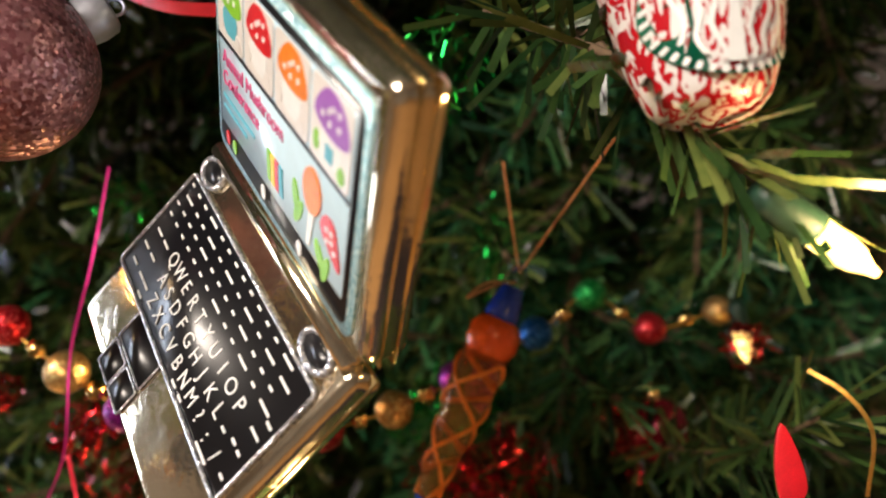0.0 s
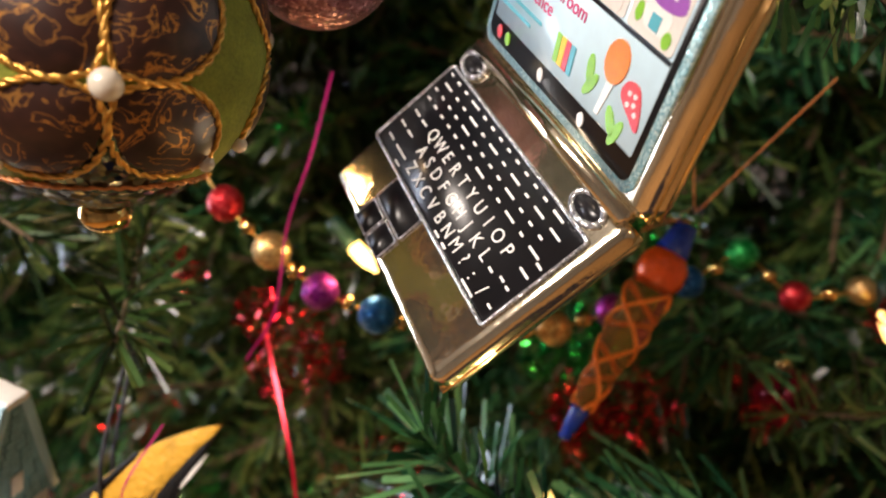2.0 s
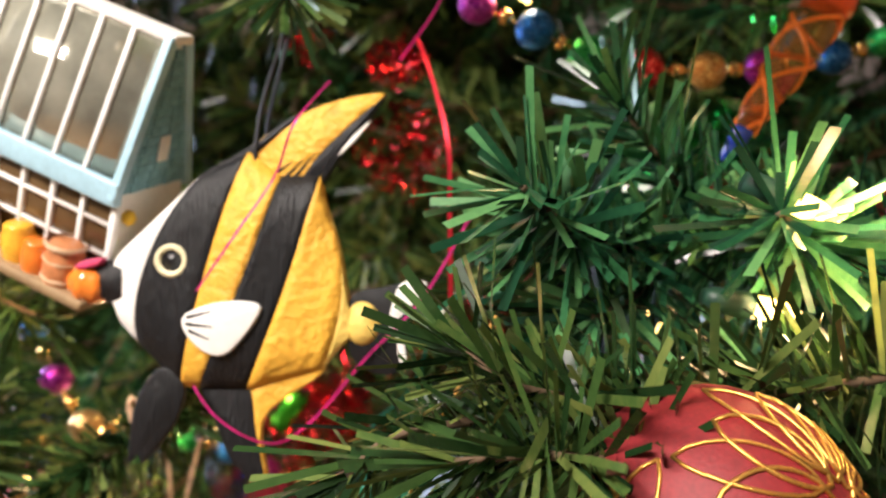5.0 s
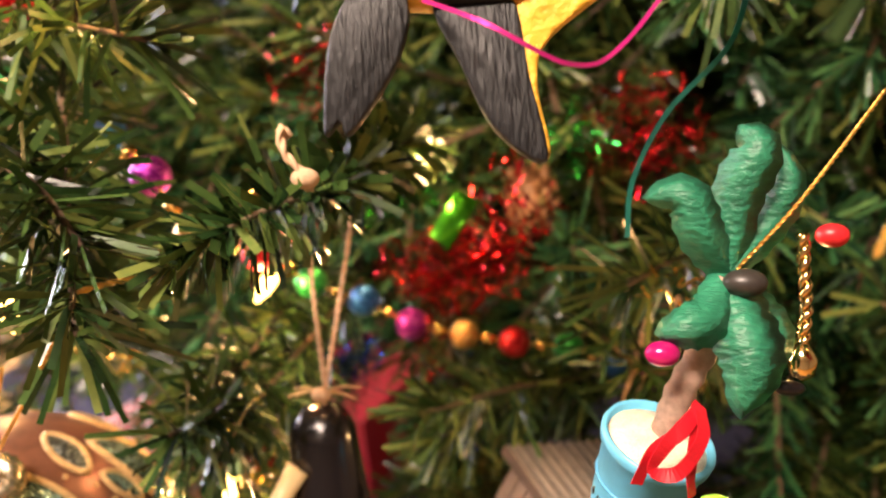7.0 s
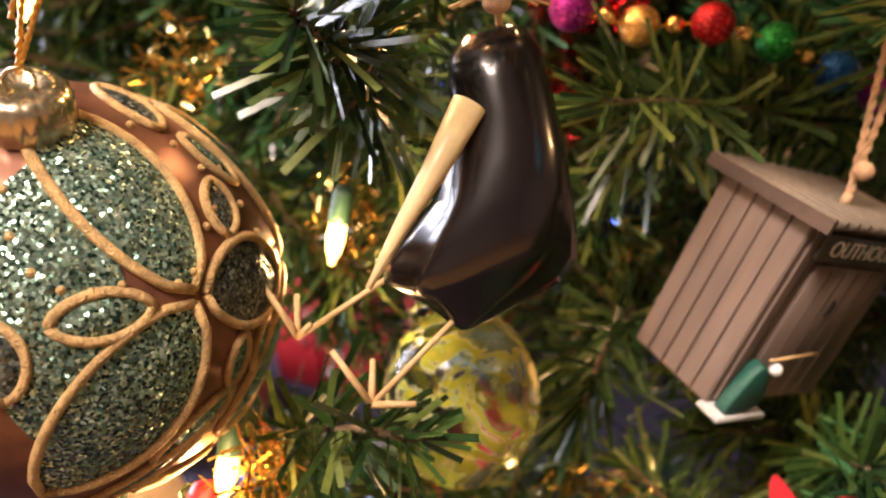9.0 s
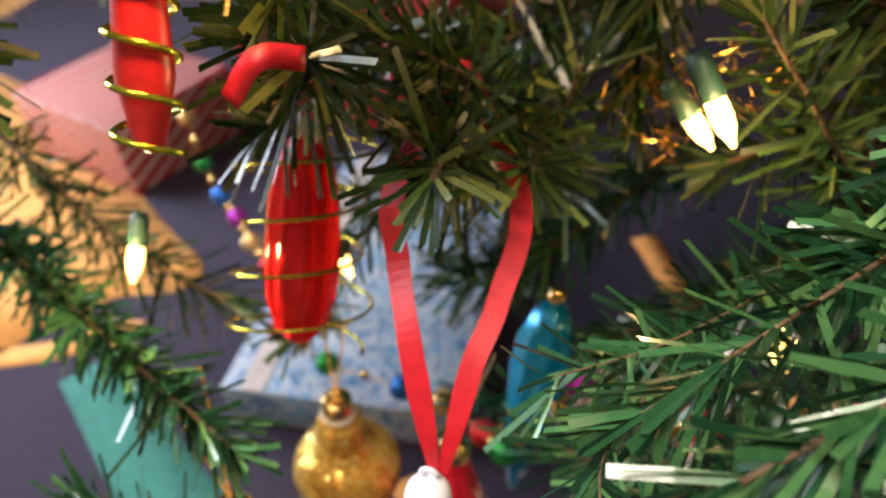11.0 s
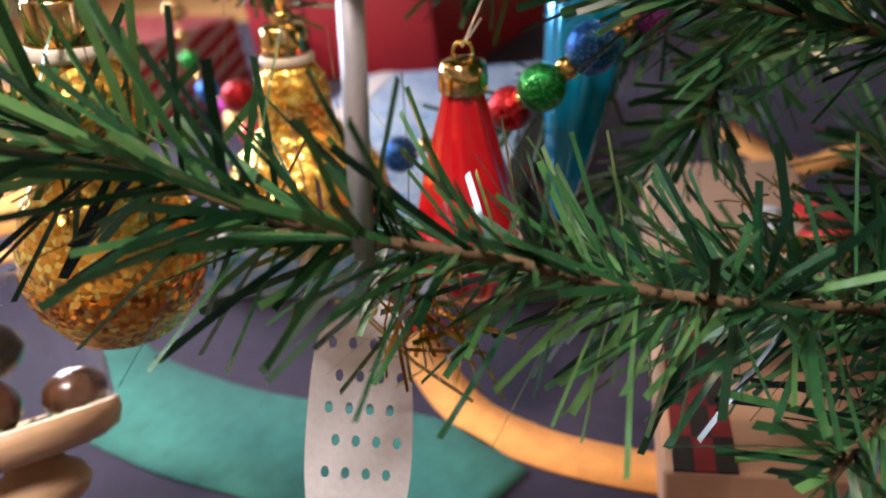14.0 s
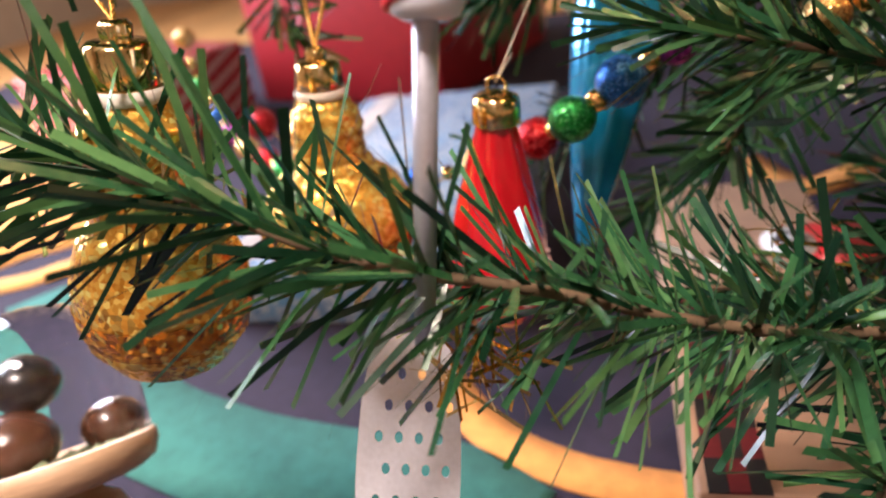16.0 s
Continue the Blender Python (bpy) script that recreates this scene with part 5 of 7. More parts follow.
    for _ in range(60):
        ball(0.0022, bush, (rng.gauss(0, 0.005), rng.gauss(0, 0.004), rng.uniform(-0.015, 0.02)), u=6, v=4)
    part("bush", bush, PAINT_GREEN, ob).location = (-0.105, -0.006, -0.006)


greenhouse()


def fish():
    K = 0.298 / 1279
    X, Y = 490, 400
    ob = thing("fish_ornament", pose(-0.2546, 0.1749, 0.9311, 69.7, 1.4, 16.1), "carved wooden reef fish ornament striped black, white and yellow", "ornament")
    carve = dict(grain=900, bump=1.0, depth=0.0022)
    black = plain("black_carved_wood", (0.004, 0.0045, 0.006), 0.5, 0, 0.5, stretch=(1.0, 0.16, 1), **carve)
    white = plain("white_carved_wood", (0.8, 0.78, 0.74), 0.55, 0, 0.06, grain=300, bump=0.5, depth=0.001)
    yellow = plain("yellow_carved_wood", (0.74, 0.4, 0.035), 0.55, 0, 0.2, grain=330, bump=0.9, depth=0.003)
    pale = plain("pale_yellow_wood", (0.78, 0.55, 0.12), 0.55, 0, 0.12, grain=350, bump=0.9, depth=0.002)
    for m in (yellow, pale):
        n, l = m.node_tree.nodes, m.node_tree.links
        b, tc, vor, bp = n["Principled BSDF"], n.new("ShaderNodeTexCoord"), n.new("ShaderNodeTexVoronoi"), n.new("ShaderNodeBump")
        vor.inputs["Scale"].default_value = 150
        l.new(tc.outputs["Object"], vor.inputs["Vector"])
        bp.inputs["Strength"].default_value, bp.inputs["Distance"].default_value = 0.3, 0.0022
        l.new(vor.outputs["Distance"], bp.inputs["Height"])
        l.new(b.inputs["Normal"].links[0].from_socket, bp.inputs["Normal"])
        l.new(bp.outputs[0], b.inputs["Normal"])
    def q(x, y):
        return ((x - X) * K, (Y - y) * K)
    curves = [((283, 352), (266, 415), (285, 492)), ((432, 212), (340, 370), (316, 522)), ((520, 170), (452, 380), (396, 602)), ((582, 214), (522, 390), (430, 605)), ((652, 214), (592, 420), (518, 605)), ((668, 290), (694, 425), (656, 572)), ((688, 440), (712, 490), (688, 532))]
    thick = (0.0035, 0.0075, 0.0105, 0.0115, 0.0105, 0.006, 0.004)
    def row(c, t, n=20):
        (ax, ay), (mx, my), (bx, by) = c
        out = []
        for i in range(n + 1):
            v = i / n
            x = ax * (1 - v) * (1 - 2 * v) + mx * 4 * v * (1 - v) + bx * v * (2 * v - 1)
            y = ay * (1 - v) * (1 - 2 * v) + my * 4 * v * (1 - v) + by * v * (2 * v - 1)
            px, py = q(x, y)
            h = t * max(0.12, 1 - (2 * v - 1) ** 4) ** 0.5
            out.append((px, py, h))
        return out
    names = (("face", white), ("band", black), ("flank", yellow), ("band", black), ("flank", yellow), ("tail_root", pale))
    for s, (nm, m) in enumerate(names):
        bm, grid = bmesh.new(), []
        for k in range(7):
            f = k / 6
            ca, cb = curves[s], curves[s + 1]
            c = [tuple(p * (1 - f) + r * f for p, r in zip(a, b)) for a, b in zip(ca, cb)]
            t = thick[s] * (1 - f) + thick[s + 1] * f
            r = row(c, t)
            grid.append([[bm.verts.new((x, y, h)) for x, y, h in r], [bm.verts.new((x, y, -h)) for x, y, h in r]])
        for a, b in zip(grid, grid[1:]):
            for sgn in (0, 1):
                for i in range(20):
                    bm.faces.new((a[sgn][i], a[sgn][i + 1], b[sgn][i + 1], b[sgn][i]))
            for i in (0, 20):
                bm.faces.new((a[0][i], a[1][i], b[1][i], b[0][i]))
        for e in (grid[0], grid[-1]):
            for i in range(20):
                bm.faces.new((e[0][i], e[0][i + 1], e[1][i + 1], e[1][i]))
        part(nm, bm, m, ob)
    def fin(name, pts, m, z0, z1, bend=0.0008, label=""):
        return part(name, slab(smooth_outline([q(*p) for p in pts], 5), z0, z1, bend), m, ob, label)
    fin("dorsal_fin", [(505, 178), (600, 108), (690, 72), (772, 62), (715, 112), (650, 175), (606, 232), (570, 215)], yellow, -0.0022, 0.0026, label="yellow carved dorsal fin")
    fin("dorsal_edge", [(772, 62), (748, 96), (702, 155), (664, 215), (640, 245), (596, 235), (650, 172), (715, 110)], black, -0.0022, 0.0024)
    fin("dorsal_front", [(430, 212), (520, 160), (600, 104), (606, 112), (530, 172), (520, 190), (440, 225)], black, -0.002, 0.003)
    fin("dorsal_rear", [(648, 240), (672, 290), (694, 370), (696, 415), (672, 400), (640, 330), (625, 280)], pale, -0.002, 0.0022)
    for a, b2 in (((562, 214), (600, 188)), ((574, 230), (620, 184)), ((588, 236), (642, 172))):
        (xa, ya), (xb, yb) = q(*a), q(*b2)
        part("dorsal_line", tube([Vector((xa, ya, 0.0024)), Vector((xb, yb, 0.0026))], lambda f: 0.0012 * (1 - 0.85 * f), 6), black, ob)
    fin("dorsal_trim", [(684, 176), (706, 146), (742, 112), (736, 124), (708, 156)], white, 0.0016, 0.0028, 0.0002)
    fin("belly_fin", [(430, 598), (456, 665), (492, 748), (548, 786), (534, 690), (520, 600), (470, 580)], black, -0.0022, 0.0026)
    fin("anal_fin", [(514, 596), (530, 690), (546, 778), (552, 765), (542, 695), (562, 645), (656, 578), (640, 556), (570, 560)], yellow, -0.0025, 0.002)
    fin("pelvic_fin", [(352, 572), (314, 632), (300, 738), (318, 728), (330, 742), (384, 672), (404, 608), (385, 575)], black, 0.001, 0.005)
    fin("tail_fin", [(706, 440), (770, 418), (852, 410), (806, 480), (812, 556), (772, 582), (708, 545)], black, -0.0024, 0.0022)
    for a in ([(800, 412), (850, 412), (812, 462), (780, 482)], [(772, 480), (796, 492), (812, 548), (800, 556), (790, 505)]):
        fin("tail_stripe", a, white, 0.0018, 0.0028, 0.0003)
    part("tail_knob", ball(1, squash=(0.0082, 0.0102, 0.0062), at=(*q(730, 485), 0)), pale, ob, "rounded pale yellow tail root")
    beak = bmesh.new()
    rings = []
    for x, y, w in ((290, 415, 46), (262, 412, 42), (230, 402, 28), (200, 392, 16), (182, 388, 8)):
        px, py = q(x, y)
        rings.append([beak.verts.new((px, py + w * K * math.sin(a), w * K * 0.55 * math.cos(a))) for a in (2 * math.pi * i / 16 for i in range(16))])
    for a, b in zip(rings, rings[1:]):
        for i in range(16):
            beak.faces.new((a[i], a[(i + 1) % 16], b[(i + 1) % 16], b[i]))
    beak.faces.new(rings[-1])
    part("snout", beak, black, ob)
    part("snout_mark", slab(smooth_outline([q(205, 382), q(225, 370), q(256, 366), q(250, 378), q(225, 385)], 4), 0.002, 0.0068, 0.0005), plain("rose_paint", (0.5, 0.04, 0.12), 0.5), ob)
    ex, ey = q(387, 370)
    eye = part("eye", lathe([(0.0042, 0.0), (0.0072, 0.0), (0.0072, 0.0012), (0.0062, 0.0022), (0.005, 0.002), (0.0044, 0.001)], 28), plain("cream_paint", (0.72, 0.66, 0.42), 0.5), ob, "cream painted ring eye")
    eye.location = (ex, ey, 0.0078)
    part("pupil", disc(0, 0, 0.0046, 0.0046, 0.0002, 0.001, 20), BLACK_GLOSS, eye)
    pf = part("pectoral_fin", slab(smooth_outline([q(*p) for p in [(418, 465), (480, 443), (545, 445), (548, 470), (495, 535), (450, 532), (415, 495)]], 5), 0.0105, 0.0132, 0.001), white, ob, "white carved side fin with black lines")
    for a, b in (((422, 470), (465, 460)), ((420, 482), (468, 488)), ((425, 494), (462, 510))):
        (x0, y0), (x1, y1) = q(*a), q(*b)
        part("fin_line", tube([Vector((x0, y0, 0.0133)), Vector((x1, y1, 0.0134))], lambda f: 0.0007 * (1 - 0.8 * f), 6), black, pf)
    for (x, y), z in (((530, 222), 0.004), ((540, 226), -0.002)):
        px, py = q(x, y)
        part("cord", tube(curve_points([(px, py, z), (px + 0.002, py + 0.03, z - 0.004), (px + 0.006, py + 0.075, -0.03)], 6), 0.0009, 6), BLACK_CORD, ob, "thin black hanging cord")


fish()


# ---- balls, palm, bird and hut ----
def wire_ball():
    r = .043
    ob = thing("red_ball_ornament", pose(-0.0588, 0.1105, 0.8950, 69.7, 1.4, 16.1), "dark red velvet ball ornament with gold wire petals", "ornament")
    part("ball", ball(r, u=36, v=22), plain("dark_red_velvet", (0.2, 0.012, 0.015), 0.6, 0, 0.3, 700, 0.5), ob)
    for n in (Vector((0.55, 0.5, 0.75)), Vector((-0.75, -0.3, 0.5)), Vector((0.3, -0.9, 0.4))):
        for k in range(8):
            _, line = leaf_patch(n, radians(45 * k), 0.1, 0.85, 0.2, r, 0.002)
            part("gold_petal", tube(line + line[:1], 0.0007, 5), GOLD_CORD, ob)
            _, line = leaf_patch(n, radians(45 * k + 22), 0.15, 1.05, 0.16, r, 0.002)
            part("gold_petal", tube(line + line[:1], 0.0006, 5), GOLD_CORD, ob)


wire_ball()


def palm():
    K = 0.212 / 1279
    ob = thing("palm_ornament", pose(-0.2005, 0.1765, 0.7865, 70.7, 4.0, 12.2), "green palm tree ornament in a pale blue sand pail", "ornament")
    leafm = plain("frond_green", (0.012, 0.16, 0.085), 0.45, 0, 0.5, 500, 1.0, stretch=(.3, 1, 1), depth=.0025)
    def q(x, y, z=0.0):
        return Vector(((x - 1200) * K, (560 - y) * K, z))
    heart = (1290, 470)
    fronds = [((1300, 330), (1330, 240), (1300, 195), .004, 48), ((1370, 380), (1400, 300), (1380, 215), -.004, 40), ((1230, 400), (1190, 325), (1120, 330), .010, 42), ((1240, 540), (1190, 560), (1140, 575), .014, 44), ((1300, 560), (1310, 640), (1290, 725), .012, 58), ((1340, 540), (1370, 600), (1340, 700), 0, 44)]
    for (ax, ay), (bx, by), (cx, cy), z, w in fronds:
        pts = curve_points([q(*heart), q(ax, ay, z), q(bx, by, z + .004), q(cx, cy, z)], 5)
        bm = bmesh.new()
        rows = []
        for i, p in enumerate(pts):
            f = i / (len(pts) - 1)
            t = (pts[min(i + 1, len(pts) - 1)] - pts[max(0, i - 1)]).normalized()
            s = t.cross(Vector((0, 0, 1))).normalized()
            hw = w * K * (math.sin(math.pi * min(1, 0.12 + f * 0.88)) ** 0.6) * (1 + 0.12 * (i % 2))
            rows.append([bm.verts.new(p - s * hw + Vector((0, 0, -.002))), bm.verts.new(p + Vector((0, 0, .0025))), bm.verts.new(p + s * hw + Vector((0, 0, -.002))), bm.verts.new(p + Vector((0, 0, -.003)))])
        for a, b in zip(rows, rows[1:]):
            for i in range(4):
                bm.faces.new((a[i], a[(i + 1) % 4], b[(i + 1) % 4], b[i]))
        part("frond", bm, leafm, ob)
    part("crown", ball(.0055, at=q(1310, 485, .006), squash=(1.2, .8, 1)), plain("coconut", (.03, .025, .022), .4), ob)
    part("trunk", tube(curve_points([q(1180, 810, -.004), q(1205, 700, 0), q(1255, 590, .002), q(1290, 480, .002)], 6), lambda f: .0052 - .0012 * f + .0004 * math.sin(f * 60), 12), plain("palm_bark", (.3, .2, .15), .7, 0, .4, 400, .9), ob, "grey-brown ringed trunk")
    tilt = pose(0, 0, 0, -90 + 24, 0, -12)
    pail = part("pail", lathe([(0, -.0335), (.0125, -.0335), (.0135, -.033), (.0142, -.029), (.0165, -.004), (.0178, -.003), (.0182, 0), (.0176, .0014), (.0163, .0008), (.0158, -.004), (0, -.005)], 40, None, tilt), plain("pale_blue_pail", (.1, .42, .62), .4, 0, .12, 200, .3), ob, "pale blue pail with dark scrolls")
    pail.location = q(1165, 790, 0)
    ln = [tilt @ Vector((.0153 * math.cos(a), .0153 * math.sin(a), -.017)) for a in (2 * math.pi * i / 40 for i in range(41))]
    part("hoop", tube(ln, .0006, 6), plain("blue_hoop", (.06, .3, .5), .4), pail)
    for k in range(10):
        a0 = math.pi * (1.05 + 0.09 * k)
        for sgn in (1, -1):
            pts = []
            for i in range(9):
                a = a0 + .045 * math.cos(i * .75) * sgn
                pts.append(tilt @ Vector(((.0146) * math.cos(a), (.0146) * math.sin(a), -.0245 + .0014 * math.sin(i * .75))))
            part("scroll", tube(pts, .00035, 5), BLACK_GLOSS, pail)
    sand = part("sand", lathe([(0, .0012), (.008, .0008), (.0158, -.0012), (.0158, -.0035), (0, -.0045)], 32, None, tilt), plain("sand", (.72, .58, .42), .9, 0, .3, 1500, 1.0), ob)
    sand.location = pail.location
    for pts in ([(1250, 740, .02), (1215, 780, .024), (1165, 820, .024), (1140, 880, .022)], [(1250, 745, .02), (1245, 790, .026), (1205, 850, .026), (1165, 850, .024), (1190, 800, .025), (1250, 745, .021)], [(1250, 745, .02), (1230, 840, .024), (1235, 900, .022)]):
        part("bow", ribbon(curve_points([q(x - 40, y - 50, z) for x, y, z in pts], 7), .0042, (.5, .5, .7), .0003), RED_RIBBON, ob, "red satin bow", smooth=False)
    part("leaf_sprig", slab(smooth_outline([tuple(q(1215, 860).xy), tuple(q(1245, 852).xy), tuple(q(1275, 866).xy), tuple(q(1245, 876).xy)], 4), .018, .019), PAINT_GREEN, ob)
    part("hanging_cord", rope(curve_points([q(1300, 470, 0), q(1400, 330, .01), q(1568, 130, .0)], 6), .0007), GOLD_CORD, ob)
    for x, y, z, c in ((1150, 607, .016, "purple"), (1505, 400, -.01, "red")):
        part("bead", ball(.0044, at=q(x, y, z), squash=(1.2, .9, 1)), PAINT_RED if c == "red" else plain("pink_bead", (.5, .01, .14), .08, .3, .1, coat=.6), ob)


palm()


def charm():
    ob = thing("gold_charm", pose(-0.1637, 0.1867, 0.7885, 68.6, 5.5, 16.4), "small gold chain charm hanging beside the palm", "ornament")
    part("chain", rope([Vector((0.0, .022, 0)), Vector((.0012, 0, 0)), Vector((0, -.014, 0))], .0022, pitch=.008), GOLD, ob)
    part("pendant", lathe([(0, -.024), (.0035, -.022), (.0045, -.017), (.002, -.012), (0, -.011)], 14, None, pose(0, 0, 0, -90, 0, 0)), GOLD, ob)
    part("clasp", ball(.003, at=(-.004, -.026, 0), squash=(1.6, .8, .8)), BLACK_GLOSS, ob)


charm()
CREAM = plain("cream_horn", (.72, .56, .3), .35, 0, .12, 300, .2)
REED = plain("reed", (.5, .33, .15), .6, 0, .25, 600, .4)


def bird():
    K = 0.236 / 1279
    ob = thing("bird_ornament", pose(-0.3637, 0.2001, 0.6628, 66.8, 7.4, 16.8), "glossy black carved bird ornament with long pale bill", "ornament")
    gloss = plain("black_lacquer", (.007, .005, .006), .2, 0, .3, 60, .1, coat=.4)
    def q(x, y, z=0.0):
        return Vector(((x - 850) * K, (330 - y) * K, z))
    bm, rings = bmesh.new(), []
    prof = [(44, 885, 20, .35), (62, 880, 58, .45), (100, 878, 84, .55), (150, 882, 90, .6), (210, 895, 92, .62), (280, 898, 106, .62), (350, 892, 118, .6), (410, 872, 138, .52), (460, 852, 152, .42), (500, 835, 138, .32), (540, 835, 70, .28), (572, 826, 26, .25), (584, 822, 6, .2)]
    for y, xc, hw, dz in prof:
        rings.append([bm.verts.new(q(xc, y) + Vector((hw * K * (1 + (0.0006 * max(0, y - 280)) * math.cos(6 * a)) * math.cos(a), hw * K * .12 * math.sin(2 * a), hw * K * dz * math.sin(a) * 1.3))) for a in (2 * math.pi * i / 28 for i in range(28))])
    for a, b in zip(rings, rings[1:]):
        for i in range(28):
            bm.faces.new((a[i], a[(i + 1) % 28], b[(i + 1) % 28], b[i]))
    bm.faces.new(rings[0])
    bm.faces.new(rings[-1])
    part("body", bm, gloss, ob)
    part("bill", tube([q(828, 198, .012), q(770, 310, .014), q(715, 405, .016), q(662, 506, .018)], lambda f: .0046 * (1 - f) + .0010, 16), CREAM, ob, "long pale tapering bill")
    def leg(name, pts, toes):
        p = part(name, tube([q(*a) for a in pts], .0010, 7), REED, ob, "thin reed leg")
        for t in toes:
            part("toe", tube([q(*pts[-1]), q(*t)], lambda f: .0013 - .0003 * f, 7), REED, p)
    leg("leg", [(815, 555, .0), (660, 712, .004)], [(592, 617, .006), (659, 638, -.002), (738, 706, .008)])
    leg("leg", [(690, 490, -.004), (515, 605, -.012)], [(456, 515, -.010), (505, 528, -.018), (545, 578, -.004)])
    for dx, top in ((-3, (-0.3602, 0.2405, 0.8036)), (3, (-0.3464, 0.2713, 0.8094))):
        a = ob.matrix_world.inverted() @ Vector(top)
        b = ob.matrix_world.inverted() @ Vector((-0.3551, 0.2202, 0.7194))
        part("twine", rope(curve_points([b, b.lerp(a, .5) + Vector((dx * .0002, 0, .001)), a], 6), .0013), TWINE, ob, "pale cotton twine")
    b = ob.matrix_world.inverted() @ Vector((-0.3569, 0.2187, 0.7174))
    part("twine_knot", ball(.0036, at=b, squash=(1.3, 1, 1)), TWINE, ob)
    part("neck_twine", tube(curve_points([b, b.lerp(q(885, 60), .6), q(885, 60)], 4), .0012, 6), TWINE, ob)
    rng = random.Random(4)
    for _ in range(9):
        e = b + Vector((rng.uniform(-.022, .022), rng.uniform(-.002, .006), rng.uniform(-.004, .006)))
        part("raffia", tube(curve_points([b, b.lerp(e, .5) + Vector((0, .002, 0)), e], 4), .0005, 5), REED, ob)


bird()


def rope_ball():
    c = Vector((-0.5107, 0.1645, 0.6393))
    cap = Vector((-0.5166, 0.1843, 0.7101))
    r = 0.0745
    up = (cap - c).normalized()
    m = Matrix.Translation(c) @ up.to_track_quat("Z", "Y").to_matrix().to_4x4()
    ob = thing("glitter_ball_ornament", m, "large bronze glass ball with green glitter panels and raised gold cord", "ornament")
    bronze = plain("bronze_glass", (.17, .07, .04), .36, .45, .4, 140, .2)
    flake = glitter("green_silver_glitter", (.012, .04, .026), (.26, .38, .3), .0010, .25, .7, 1.0)
    dark = glitter("dark_glitter", (.015, .02, .016), (.13, .15, .13), .0011, .3, .6, .9)
    part("ball", ball(r, u=56, v=34), bronze, ob, "shiny bronze ground")
    plain_cord = plain("gold_piping", (.56, .37, .16), .5, .45, .45, 1500, 1.0, depth=.0025)

    def spot(rho, deg):
        return (math.sin(rho) * math.cos(radians(deg)), math.sin(rho) * math.sin(radians(deg)), math.cos(rho))

    def field(n, deg, a, b, h, m2, cord=.0017, rise=.0012):
        bm, line = leaf_patch(n, radians(deg), a, b, h, r, rise, 14, 7)
        p = part("glitter_panel", bm, m2, ob, "green and silver glitter panel")
        if cord:
            part("gold_cord", tube(line + line[:1], lambda f: cord * (.92 + .1 * math.sin(f * 190)), 8), plain_cord, p)
    for k in range(6):
        az = 147 + 60 * k
        j = spot(1.585, az)
        field(j, 110, .03, 1.05, .22, flake)
        field(j, -126, .03, 1.02, .25, flake)
        if k % 2 == 0:
            field(j, 0, .04, .62, .2, dark)
            field(spot(1.24, az + 15), 80, -.13, .13, .085, dark, .0016)
            field(spot(1.0, az + 24), 120, -.16, .16, .07, flake, .0014)
            field(spot(1.92, az + 13), 75, -.12, .12, .055, flake, .0014)
            field(spot(1.90, az + 24), 75, -.12, .12, .055, flake, .0014)
            field(spot(2.2, az + 2), -140, -.22, .22, .07, flake, .0015)
            field(spot(2.42, az - 10), -140, -.3, .3, .05, dark, .0014)
        else:
            field(spot(1.57, az + 30), 90, -.62, .62, .26, flake, 0, .0006)
            field(j, 0, .50, .86, .095, flake, .0017, .002)
            field(spot(1.68, az + 18), 90, -.15, .15, .1, dark, .0016, .002)
        field(spot(.62, az + 12), 90, -.2, .2, .09, dark, .0015)
        field(spot(2.62, az + 10), 0, -.24, .24, .07, dark, .0015)
        for side in (-1, 1):
            for i in range(8):
                part("gold_dot", ball(.0014, at=on_sphere(j, .1 + .1 * i, radians(112 + side * (24 + 30 * math.sin(i * .45))), r + .0003), u=8, v=6), plain_cord, ob)
    capm = plain("silver_gold_cap", (.62, .52, .36), .25, .95, .15, 300, .3)
    inv = m.inverted()
    stand = (inv.to_3x3() @ Vector((.40, -.25, .88))).normalized().to_track_quat("Z", "Y").to_matrix().to_4x4()
    part("cap", lathe([(.0118, r - .004), (.0130, r + .002), (.0126, r + .010), (.0105, r + .0122), (.0060, r + .0130), (.0050, r + .0115), (0, r + .0115)], 54, None, stand, .04, 18), capm, ob, "crimped silver-gold cap")
    ring = [stand @ Vector((.004 * math.cos(a), 0, r + .014 + .004 * math.sin(a))) for a in (2 * math.pi * i / 20 for i in range(21))]
    part("ring", tube(ring, .0007, 6), capm, ob)
    eyelet = stand @ Vector((0, 0, r + .016))
    for p in ((-0.3940, 0.1358, 0.8041), (-0.4417, 0.1391, 0.7732)):
        part("hanging_cord", rope(curve_points([eyelet, inv @ Vector(p)], 8), .0009), GOLD_CORD, ob, "gold hanging cord")


